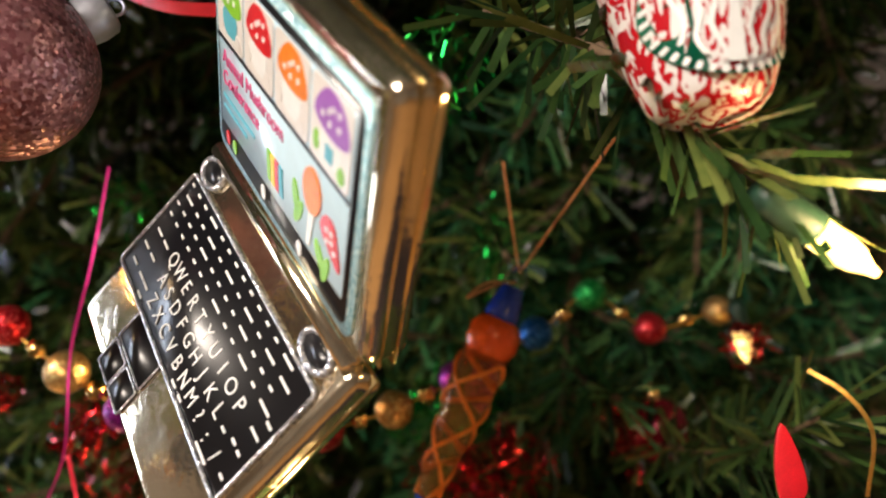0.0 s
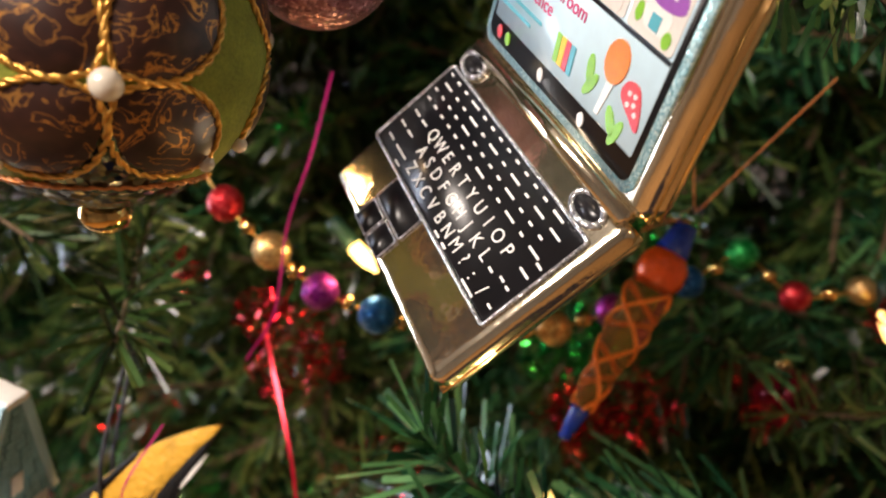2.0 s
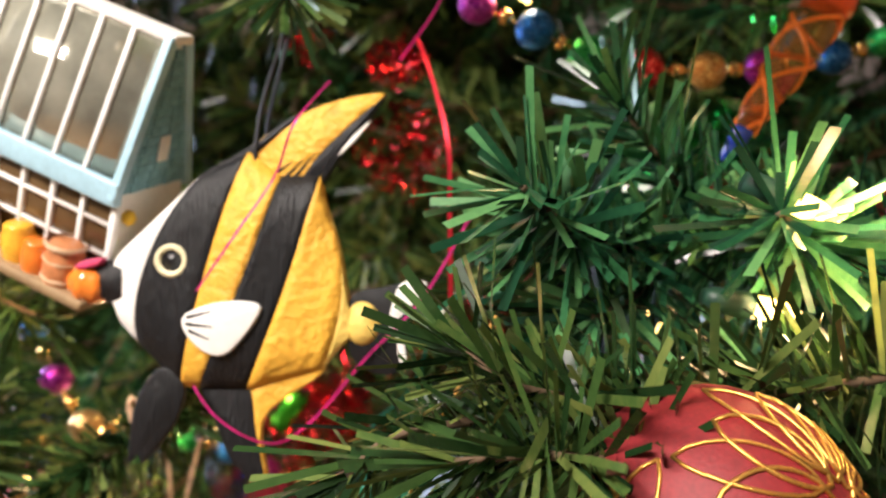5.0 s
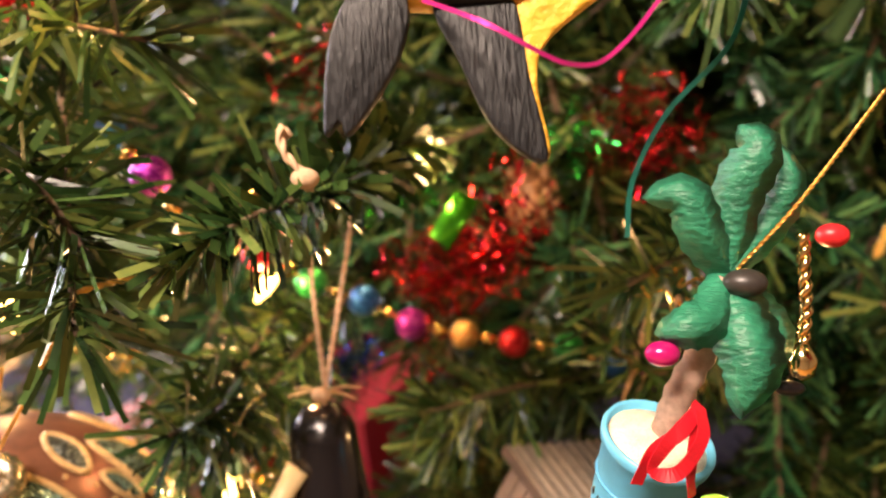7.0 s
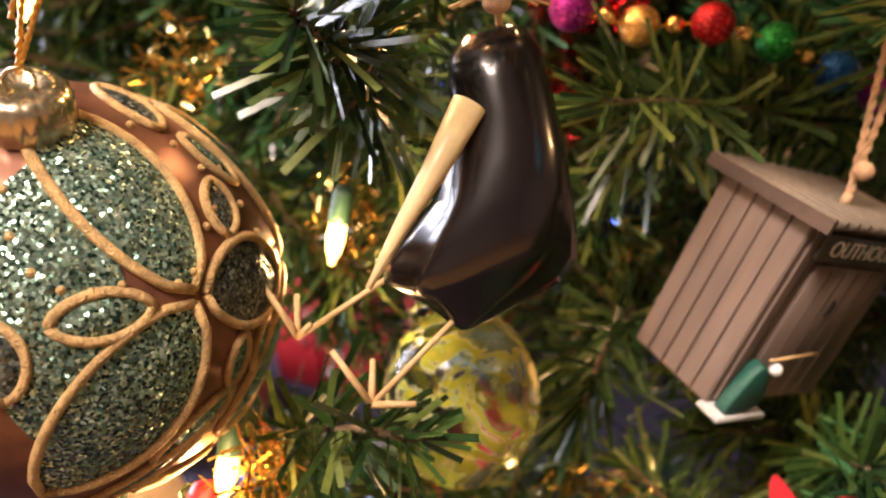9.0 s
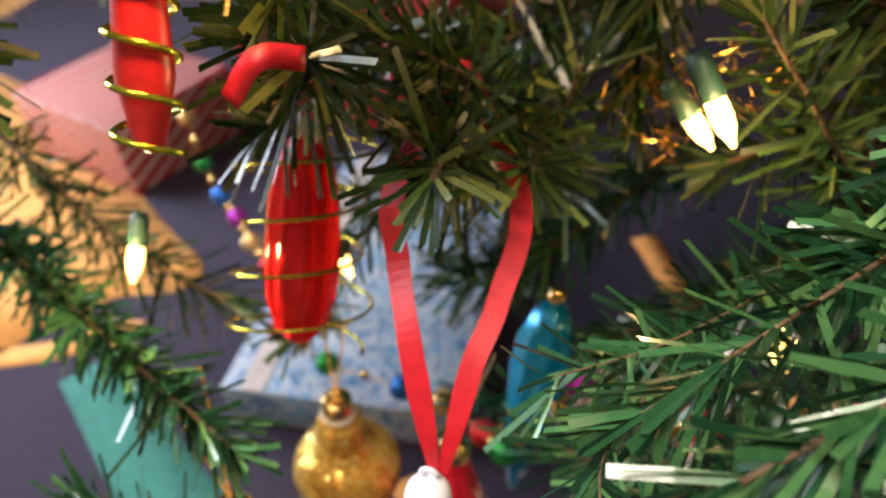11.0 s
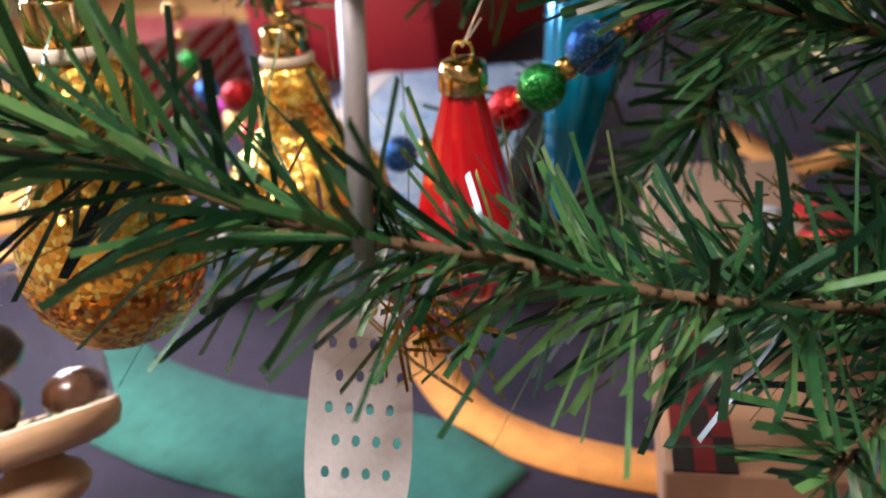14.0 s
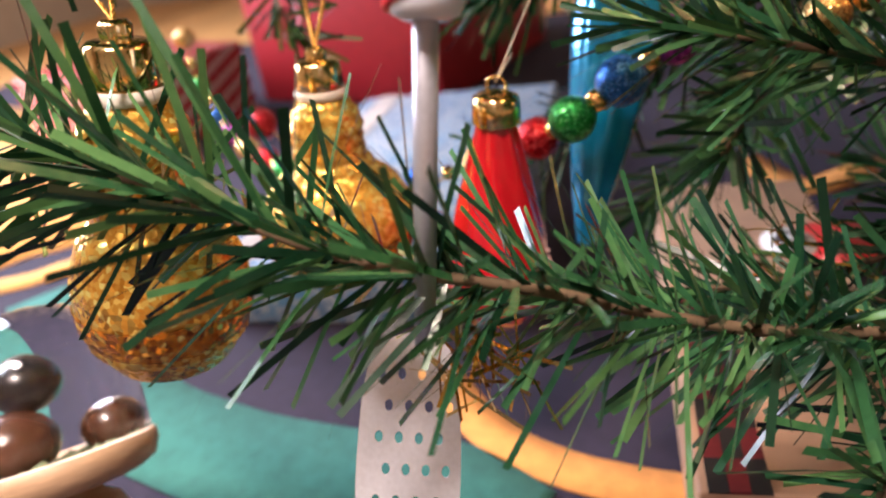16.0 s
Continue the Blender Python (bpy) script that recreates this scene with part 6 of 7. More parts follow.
rope_ball()
def foil_glass():
    """Clear yellow-tinted glass with torn patches of gold leaf inside."""
    m, n, l, b = nodes_of("yellow_foil_glass")
    tc, nz, fine = n.new("ShaderNodeTexCoord"), n.new("ShaderNodeTexNoise"), n.new("ShaderNodeTexNoise")
    nz.inputs["Scale"].default_value, nz.inputs["Detail"].default_value, nz.inputs["Distortion"].default_value = 38, 5, 1.2
    fine.inputs["Scale"].default_value, fine.inputs["Detail"].default_value = 420, 3
    for t in (nz, fine):
        l.new(tc.outputs["Object"], t.inputs["Vector"])
    l.new(ramp(m.node_tree, nz.outputs[0], [(0.46, (0.93, 0.95, 0.62)), (0.5, (0.3, 0.33, 0.03)), (0.55, (0.42, 0.36, 0.04)), (0.58, (0.93, 0.95, 0.6))]), b.inputs["Base Color"])
    l.new(ramp(m.node_tree, nz.outputs[0], [(0.46, (1, 1, 1)), (0.5, (0.35, 0.35, 0.35)), (0.55, (0.35, 0.35, 0.35)), (0.58, (1, 1, 1))]), b.inputs["Transmission Weight"])
    b.inputs["Roughness"].default_value, b.inputs["IOR"].default_value = 0.05, 1.25
    bp = n.new("ShaderNodeBump")
    bp.inputs["Strength"].default_value, bp.inputs["Distance"].default_value = 0.25, 0.001
    l.new(fine.outputs[0], bp.inputs["Height"])
    l.new(bp.outputs[0], b.inputs["Normal"])
    return m


glass_ball(pose(-0.3915, 0.2305, 0.5565, 66.8, 7.4, 16.8), .034, foil_glass(), "crackled yellow-gold glass ball behind the black bird", clear_glass("clear_cap", (.95, .95, .8)), (-.35, .9, .1), 1.15)
glass_ball(pose(-0.4684, 0.2182, 0.9046, 69.2, 5.0, 15.7), .0125, BEADS["red"], "small red glitter ball beside the greenhouse", GOLD, (0, 1, 0))
glass_ball(pose(-0.4910, 0.3325, 0.5729, 67.4, 6.3, 17.8), .014, plain("red_glass", (.5, .01, .015), .1, .3, .2), "small red glass ball deep in the boughs", GOLD, (0, 1, 0))
glass_ball(pose(0.0698, 0.4125, 0.9080, 62.7, 4.8, 18.4), .02, plain("garnet_glass", (.25, .01, .03), .15, .4, .2), "small garnet glass ball deep in the boughs", GOLD, (0, 1, 0))


def hut():
    ob = thing("outhouse_ornament", pose(-0.2926, 0.2481, 0.5483, 15.1, 22.4, 48.3), "small weathered wooden outhouse ornament with a sign over its door", "ornament")
    wood = plain("weathered_board", (.155, .112, .092), .7, 0, .3, 120, .5, stretch=(1, 1, .15))
    dark = plain("dark_board", (.07, .045, .035), .7, 0, .3, 200, .5)
    W, Dp, H = .08, .045, .088
    part("body", box(.0012, .0012, 0, W - .0012, Dp - .0012, H - .001), dark, ob)
    n = 5
    for k in range(n):
        y0 = Dp * k / n
        part("board", box(0, y0 + .0004, .001, .0024, y0 + Dp / n - .0004, H, .0004, 1), wood, ob, smooth=False)
    for k in range(6):
        x0 = W * k / 6
        part("board", box(x0 + .0004, 0, .001, x0 + W / 6 - .0004, .0024, H, .0004, 1), wood, ob, smooth=False)
    part("rail", box(.004, -.0012, .003, .009, .0004, H - .004), wood, ob, smooth=False)
    door = part("door", box(.016, -.0022, .004, W - .012, .0006, H - .018, .0005, 1), wood, ob, "plank door with a cut-out moon")
    for k in range(1, 5):
        x = .016 + (W - .028) * k / 5
        part("door_gap", box(x - .0003, -.0026, .005, x + .0003, -.002, H - .02), dark, door, smooth=False)
    part("moon", slab(smooth_outline([(.0, .004), (.0022, .002), (.0016, -.002), (-.001, -.004), (.0002, 0)], 4), 0, .0006), BLACK_GLOSS, door).matrix_basis = pose(W * .52, -.0024, H * .58, 90, 0, 0)
    sign = part("sign", box(.008, -.0034, H - .015, W - .006, -.0006, H - .004, .0005, 1), plain("sign_board", (.06, .055, .05), .6), ob, "dark sign board")
    letters("OUTHOUSE", .0098, pose(W * .5, -.0036, H - .0128, 90, 0, 0), plain("sign_white", (.75, .73, .68), .6), sign, "sign_lettering", .0003)
    part("roof", box(-.005, -.008, H, W + .004, Dp + .005, H + .003, .0006, 1), plain("grey_roof", (.12, .1, .085), .7, 0, .4, 200, .7), ob, "corrugated roof with moss")
    for k in range(12):
        x = -.004 + (W + .007) * k / 11
        part("roof_ridge", tube([Vector((x, -.0085, H + .0028)), Vector((x, Dp + .0055, H + .0028))], .0016, 6), plain("roof_sheet", (.16, .13, .1), .6, 0, .3) if k == 0 else bpy.data.materials["roof_sheet"], ob)
    part("eaves_board", box(-.0065, -.0095, H - .002, -.0045, Dp + .0055, H + .0036), dark, ob, smooth=False)
    bottle = part("bush", slab(smooth_outline([(.0, 0), (.016, .002), (.02, .010), (.012, .022), (.006, .024), (.001, .012)], 4), 0, .006, .001), plain("bush_green", (.01, .08, .06), .6, 0, .4), ob, "dark green painted bush")
    bottle.matrix_basis = pose(.003, -.0028, .001, 90, 0, 0)
    part("snow_dot", ball(.0028, at=(.024, -.006, .022)), WHITE_PRINT, ob)
    part("twig", tube([Vector((.018, -.005, .026)), Vector((.05, -.005, .029))], .0007, 6), REED, ob)
    part("step", box(-.002, -.010, -.002, .03, .002, .001, .0005, 1), plain("snow_step", (.45, .45, .46), .6), ob)
    part("hook", tube([Vector((W * .45, Dp * .3, H + .003)), Vector((W * .45, Dp * .3, H + .008))], .002, 8), TWINE, ob)
    inv = ob.matrix_world.inverted()
    for p in ((-0.2141, 0.3422, 0.7019), (-0.1971, 0.3523, 0.7106)):
        part("twine", rope(curve_points([(W * .45, Dp * .3, H + .008), inv @ Vector(p)], 8), .0017), TWINE, ob, "pale cotton twine")
    part("twine_knot", ball(.004, at=(W * .45, Dp * .3, H + .018)), TWINE, ob)


hut()


def knot_twine():
    ob = thing("twine_knot", pose(-0.3290, 0.1849, 0.8367, 69.2, 5.0, 15.7), "knot of pale cotton twine tied on a bough", "twine")
    part("loop", rope(curve_points([(-.003, .010, 0), (-.006, .013, .002), (-.004, .004, .004), (.003, -.004, .004), (.004, -.009, 0)], 6), .0018), TWINE, ob)
    part("knot", ball(.0042, at=(.003, -.005, .003), squash=(1.2, .9, 1)), TWINE, ob)


knot_twine()


def pine_cone(m, k, label):
    ob = thing("pine_cone", m, label, "pine cone")
    scale_m = plain("cone_scale", (.38, .17, .06), .6, 0, .3, 300, .4)
    part("core", ball(.012 * k, squash=(1, 1.6, 1)), scale_m, ob)
    for i in range(46):
        f = i / 46
        a = i * 2.39996
        r = .0145 * k * math.sin(math.pi * (.12 + .8 * f)) ** .7
        s = part("scale", slab(smooth_outline([(-.004 * k, 0), (-.0045 * k, .006 * k), (0, .0085 * k), (.0045 * k, .006 * k), (.004 * k, 0)], 3), 0, .001 * k), scale_m, ob)
        s.matrix_basis = Matrix.Translation((r * math.cos(a) * .7, (f - .5) * .04 * k, r * math.sin(a) * .7)) @ Matrix.Rotation(-a, 4, "Y") @ Matrix.Rotation(radians(-55), 4, "Z")


pine_cone(pose(-0.3062, 0.4981, 0.7174, 69.2, -4.3, 19.2), 1.3, "brown pine cone lit by a bulb deep in the boughs")
tagged(mesh_object("foil_leaf", slab([(-.013, -.008), (-.003, -.016), (.013, .010), (.001, .015)], 0, .0003), plain("green_foil", (.05, .42, .02), .2, .7, .3)), "flat piece of bright green foil", "foil").matrix_world = pose(-0.3079, 0.2945, 0.7772, 67.4, 6.3, 17.8)
tagged(mesh_object("foil_leaf", ribbon(curve_points([(-0.4637, 0.1535, 0.5051), (-0.4545, 0.1562, 0.5152), (-0.4462, 0.1636, 0.5120)], 6), .006, (0, -1, .5)), RED_RIBBON), "curl of red ribbon on a bough", "ribbon")


def felt_star():
    ob = thing("felt_flower", pose(-0.2514, 0.2492, 0.4678, 52.0, -12.0, 12.0), "red felt poinsettia flower with pointed petals on a bough", "flower")
    felt = plain("red_felt", (.5, .012, .02), .85, 0, .3, 900, .6)
    for k in range(7):
        p = part("petal", slab(smooth_outline([(0, 0), (.008, .012), (.006, .026), (0, .038), (-.006, .026), (-.008, .012)], 4), -.0007, .0007, .0004), felt, ob)
        p.matrix_basis = pose(0, 0, 0, 12 + 8 * (k % 2), 0, 51.4 * k)
    part("heart", ball(.005, squash=(1, 1, .7)), GOLD_BEAD, ob)


felt_star()


def spiral_drop():
    ob = thing("spiral_ornament", pose(-0.4897, 0.1668, 0.5266, 64.0, 6.9, 17.0), "red and green striped ornament wound with gold wire", "ornament")
    turn = pose(0, 0, 0, -90, 0, 0)
    part("body", lathe([(0, -.04), (.004, -.038), (.0075, -.02), (.0065, .004), (.008, .012), (.004, .02), (0, .021)], 20, None, turn), PAINT_RED, ob)
    part("wire", tube([Vector((.0088 * math.cos(t), -.04 + .0020 * t, .0088 * math.sin(t))) for t in (i * .28 for i in range(105))], .0010, 5), plain("lime_wire", (.45, .5, .04), .2, .9), ob, "shiny yellow-green wire spiral")


spiral_drop()
for pts in ([(-0.1670, 0.1043, 0.8388), (-0.1576, 0.1081, 0.8692), (-0.1516, 0.1207, 0.8964), (-0.1336, 0.1535, 0.9368)], [(-0.1316, 0.1318, 0.8240), (-0.1305, 0.1313, 0.8499), (-0.1137, 0.1409, 0.8610)]):
    tagged(mesh_object("hanging_thread", rope(curve_points(pts, 7), .0009), GOLD_CORD), "thin gold hanging cord among the needles", "cord")
tagged(mesh_object("hanging_thread", rope(curve_points([(-0.4689, 0.1497, 0.7677), (-0.4610, 0.1481, 0.7575), (-0.4729, 0.1446, 0.7334)], 7), .0009), GOLD_CORD), "thin gold hanging cord among the needles", "cord")
tagged(mesh_object("hanging_thread", rope(curve_points([(-0.3854, 0.1304, 0.8108), (-0.3810, 0.1428, 0.8089), (-0.3794, 0.1739, 0.7995)], 7), .0012), GOLD_CORD), "thin gold hanging cord among the needles", "cord")
tagged(mesh_object("ornament_hook", tube(curve_points([(-0.3983, 0.1999, 0.6930), (-0.3975, 0.2047, 0.7029), (-0.3933, 0.2159, 0.7116), (-0.3894, 0.2237, 0.7128)], 7), .0006, 6), GOLD), "bent gold wire hook on a bough", "hook")

# ---- low ornaments ----
def skimmer():
    top, joint, end = Vector((-0.4333, 0.1626, 0.3380)), Vector((-0.4398, 0.1367, 0.2612)), Vector((-0.4565, 0.1422, 0.1735))
    ob = thing("skimmer_ornament", Matrix.Translation(top), "toy kitchen skimmer ornament with a red striped white handle", "ornament")
    white = plain("white_enamel_handle", (.7, .77, .88), .3, 0, .06, 200, .08, coat=.3)
    red = plain("red_enamel_line", (.55, .015, .03), .3, 0, .1)
    a, b = Vector(), joint - top
    axis = (b - a).normalized()
    line = [a + (b - a) * f for f in (0, .02, .05, .1, .18, .3, .5, .7, .85, .95, .985, 1)]
    radii = (.003, .0062, .0082, .0094, .0099, .0100, .0097, .0091, .0086, .0083, .0075, .005)
    bm, rings = bmesh.new(), []
    for p, r, (t, s, u) in zip(line, radii, frames_along(line)):
        rings.append([bm.verts.new(p + (s * math.cos(x) + u * math.sin(x)) * r) for x in (2 * math.pi * i / 36 for i in range(36))])
    for x, y in zip(rings, rings[1:]):
        for i in range(36):
            bm.faces.new((x[i], x[(i + 1) % 36], y[(i + 1) % 36], y[i]))
    bm.faces.new(rings[0])
    bm.faces.new(rings[-1])
    handle = part("handle", bm, white, ob, "white enamelled handle with a red spiral line")
    s = axis.orthogonal().normalized()
    u = axis.cross(s)
    pts = []
    for i in range(161):
        f = .1 + .87 * i / 160
        r = .0101 - .0018 * max(0, (f - .3)) / .7
        x = 2 * math.pi * 4 * (f - .2) / .72 - 1.2
        pts.append(a + (b - a) * f + (s * math.cos(x) + u * math.sin(x)) * (r - .0004))
    part("spiral_line", tube(pts, .0013, 6), red, handle)
    hook = [Vector((.0032 * math.cos(x), 0, .002 + .0035 * math.sin(x))) for x in (2 * math.pi * i / 16 for i in range(17))]
    part("loop", tube(hook, .0012, 8), white, ob)
    e = end - top
    part("rod", tube([b - axis * .002, b.lerp(e, .5), e], .0029, 14), SILVER, ob, "grey metal rod")
    plate = bpy.data.curves.new("plate", "CURVE")
    plate.dimensions, plate.fill_mode, plate.extrude = "2D", "BOTH", .0005
    def loop(pts2):
        sp = plate.splines.new("POLY")
        sp.points.add(len(pts2) - 1)
        for q, (x, y) in zip(sp.points, pts2):
            q.co = (x, y, 0, 1)
        sp.use_cyclic_u = True
    loop(smooth_outline([(.0085, .029), (.0135, .018), (.0165, -.004), (.0168, -.03), (.012, -.047), (0, -.052), (-.012, -.047), (-.0168, -.03), (-.0172, -.004), (-.0155, .016), (-.010, .026), (0, .03)], 6))
    for row in range(6):
        for col in range(4):
            x, y = -.0105 + col * .0066 + (.0028 if row % 2 else 0), .016 - row * .0105
            loop([(x + .0014 * math.cos(t), y + .0021 * math.sin(t)) for t in (2 * math.pi * i / 12 for i in range(12))])
    tmp = bpy.data.objects.new("plate", plate)
    me = bpy.data.meshes.new_from_object(tmp)
    bpy.data.objects.remove(tmp)
    me.materials.clear()
    me.materials.append(plain("brushed_plate", (.74, .77, .86), .36, .25, .1, 500, .1))
    pl = new("blade", me)
    pl.parent = ob
    pl.matrix_basis = Matrix.Translation(-top) @ pose(-0.4734, 0.1569, 0.1303, 62.1, 11.2, 15.2)
    tagged(pl, "pierced metal blade")
    for pts2, w in ((((-0.4318, 0.1647, 0.3397), (-0.4357, 0.1724, 0.3587), (-0.4449, 0.1913, 0.3827), (-0.4555, 0.2172, 0.3996), (-0.4581, 0.2337, 0.4254), (-0.4477, 0.3027, 0.4404)), .0115), (((-0.4284, 0.1648, 0.3400), (-0.4243, 0.1756, 0.3574), (-0.4202, 0.1911, 0.3754), (-0.4137, 0.2111, 0.3910), (-0.4107, 0.2429, 0.4171), (-0.4458, 0.3032, 0.4402)), .0098)):
        part("hanging_ribbon", ribbon(curve_points([Vector(p) - top for p in pts2], 8), w, (-.25, -.8, .45), .0004, None, lambda f: .45 + .55 * min(1, f * 3.5)), RED_RIBBON, ob, "red satin hanging ribbon", smooth=False)
    part("ribbon_knot", ball(.006, at=Vector((-0.4467, 0.3023, 0.4396)) - top, squash=(1.3, 1, .8)), RED_RIBBON, ob)


skimmer()
AMBER = glitter("gold_amber_glitter", (.6, .28, .03), (.95, .6, .11), .0019, .25, .65, .55)
ORANGE_GL = glitter("orange_glitter", (.5, .15, .012), (.95, .42, .05), .0019, .2, .75, .8)


def pear(place, k, cords, lean=(0, 0, 0), fat=1.0):
    m = Matrix.Translation(place) @ pose(0, 0, 0, *lean)
    ob = thing("gold_glass_ornament", m, "gold glitter glass pear-shaped ornament with a shiny gold cap", "ornament", "gold glass ornaments")
    prof = [(.0095, -.002), (.012, -.006), (.0175, -.014), (.0195, -.022), (.0188, -.030), (.0178, -.038), (.0205, -.046), (.0265, -.056), (.0305, -.068), (.0315, -.080), (.029, -.093), (.022, -.104), (.011, -.110), (0, -.1115)]
    prof = [(r * (1 + (fat - 1) * min(1, max(0, (-z - 0.03) / 0.03))), z) for r, z in prof]
    fine = []
    for (r0, z0), (r1, z1) in zip(prof, prof[1:]):
        fine += [(r0 + (r1 - r0) * f + .0004 * math.sin((z0 + (z1 - z0) * f) * 2200), z0 + (z1 - z0) * f) for f in (0, .25, .5, .75)]
    fine.append((0, prof[-1][1]))
    part("body", lathe([(r * k if r > 1e-3 else 0, z * k) for r, z in fine], 44), AMBER, ob, "ribbed gold glitter glass")
    part("orange_patch", lathe([(.0318 * fat * k * math.cos(a) + .0002, -.080 * k + .03 * k * math.sin(a)) for a in (radians(x) for x in (-50, -30, -10, 5))], 44), ORANGE_GL, ob)
    part("collar", lathe([(.0132 * k, -.006 * k), (.0142 * k, -.004 * k), (.0125 * k, -.0015 * k)], 32), plain("white_collar", (.75, .7, .62), .4, 0, .1), ob, "white collar under the cap")
    part("cap", lathe([(.0112 * k, -.003 * k), (.0118 * k, -.001 * k), (.0112 * k, .011 * k), (.0095 * k, .0125 * k), (.004 * k, .013 * k), (0, .013 * k)], 32, None, None, .02, 16), GOLD, ob, "shiny gold cap")
    part("crown", lathe([(.0045 * k, .0125 * k), (.005 * k, .017 * k), (.0035 * k, .019 * k), (0, .019 * k)], 16, None, None, .2, 5), GOLD, ob)
    for c in cords:
        part("hanging_cord", rope(curve_points([(0, 0, .018 * k), m.inverted() @ Vector(c)], 10), .0009), GOLD_CORD, ob, "twisted gold hanging cord")


pear((-.552, .172, .246), .95, ((-0.6034, 0.2100, 0.3004), (-0.5816, 0.2209, 0.3044)), (-4, 8, 0))
pear((-.541, .273, .214), .86, ((-0.5557, 0.3042, 0.2621), (-0.5404, 0.3085, 0.2603)), (0, 5, 0), 1.4)


def red_finial():
    m = Matrix.Translation((-.462, .268, .199)) @ Matrix.Rotation(radians(6), 4, "Y")
    ob = thing("red_finial_ornament", m, "shiny red twisted finial ornament with gold cap and pale swirls", "ornament")
    red = plain("red_lacquer", (.55, .008, .015), .14, .15, .2, 80, .1, coat=.7)
    bm = bmesh.new()
    rings = []
    for r, z in ((.0065, 0), (.0085, -.008), (.0125, -.024), (.017, -.042), (.0215, -.062), (.0235, -.078), (.0205, -.092), (.013, -.101), (.004, -.106)):
        rings.append([bm.verts.new((r * (1 + .07 * math.cos(8 * a + z * 60)) * math.cos(a), r * (1 + .07 * math.cos(8 * a + z * 60)) * math.sin(a), z)) for a in (2 * math.pi * i / 48 for i in range(48))])
    for a, b in zip(rings, rings[1:]):
        for i in range(48):
            bm.faces.new((a[i], a[(i + 1) % 48], b[(i + 1) % 48], b[i]))
    bm.faces.new(rings[0])
    bm.faces.new(rings[-1])
    part("body", bm, red, ob)
    pale = glitter("pale_swirl", (.6, .3, .28), (.85, .6, .55), .0008, .4, .3, .5)
    for az in (-150, -95, -40, 20, 90):
        c = Vector((math.cos(radians(az)), math.sin(radians(az)), 0))
        s = Vector((-c.y, c.x, 0))
        pts = [c * (.0238 - .0011 * (i / 34) ** 2) + s * (.0092 * (i / 34)) * math.cos(i * .42) + Vector((0, 0, -.076 + .0092 * (i / 34) * math.sin(i * .42))) for i in range(35)]
        part("swirl", tube(pts, .0008, 5), pale, ob, "pale glittering swirl")
    part("cap", lathe([(.0095, -.005), (.0098, .0), (.0092, .006), (.006, .0075), (0, .008)], 28, None, None, .05, 12), GOLD, ob, "gold cap")
    part("ring", tube([Vector((.004 * math.cos(t), .001, .010 + .004 * math.sin(t))) for t in (2 * math.pi * i / 16 for i in range(17))], .0008, 6), GOLD, ob)
    for p in ((-0.4417, 0.3035, 0.2522), (-0.4575, 0.2875, 0.2169)):
        part("thread", tube(curve_points([(0, 0, .012), m.inverted() @ Vector(p)], 6), .0004, 5), plain("clear_thread", (.6, .5, .4), .4), ob)


red_finial()


def blue_drop():
    ob = thing("blue_icicle_ornament", pose(-0.4340, 0.2954, 0.1200, -20.2, 14.7, 14.3), "long shiny blue fluted icicle ornament", "ornament")
    part("body", lathe([(0, 0), (.004, .003), (.010, .03), (.0165, .07), (.0195, .1), (.019, .12), (.012, .14), (.005, .15), (0, .152)], 40, None, None, .06, 8), plain("blue_lacquer", (.0, .3, .6), .14, .45, .2, 60, .1, coat=.6), ob)
    part("cap", lathe([(.006, .148), (.0065, .156), (0, .158)], 20), GOLD, ob)


blue_drop()


def red_lantern():
    m = pose(-0.5286, 0.2376, 0.3148, -29.8, 8.9, 14.1) @ Matrix.Translation((0, 0, .047))
    ob = thing("red_glass_ornament", m, "long red fluted glass drop ornament inside a gold-green wire coil", "ornament")
    glass = clear_glass("ruby_glass", (.85, .02, .02), .06, .35)
    part("drop", lathe([(0, -.047), (.005, -.0455), (.012, -.038), (.0175, -.022), (.0185, .0), (.0175, .03), (.012, .055), (.006, .06), (0, .061)], 40, None, None, .05, 10), glass, ob, "ruby red fluted glass")
    wire = plain("lime_gold_wire", (.45, .42, .05), .2, .9, .2)
    part("coil", tube([Vector(((.033 + .004 * math.sin(t * .3)) * math.cos(t), (.033) * math.sin(t), -.05 + .0042 * t)) for t in (i * .2 for i in range(150))], .0010, 6), wire, ob, "springy gold-green wire coil")


red_lantern()


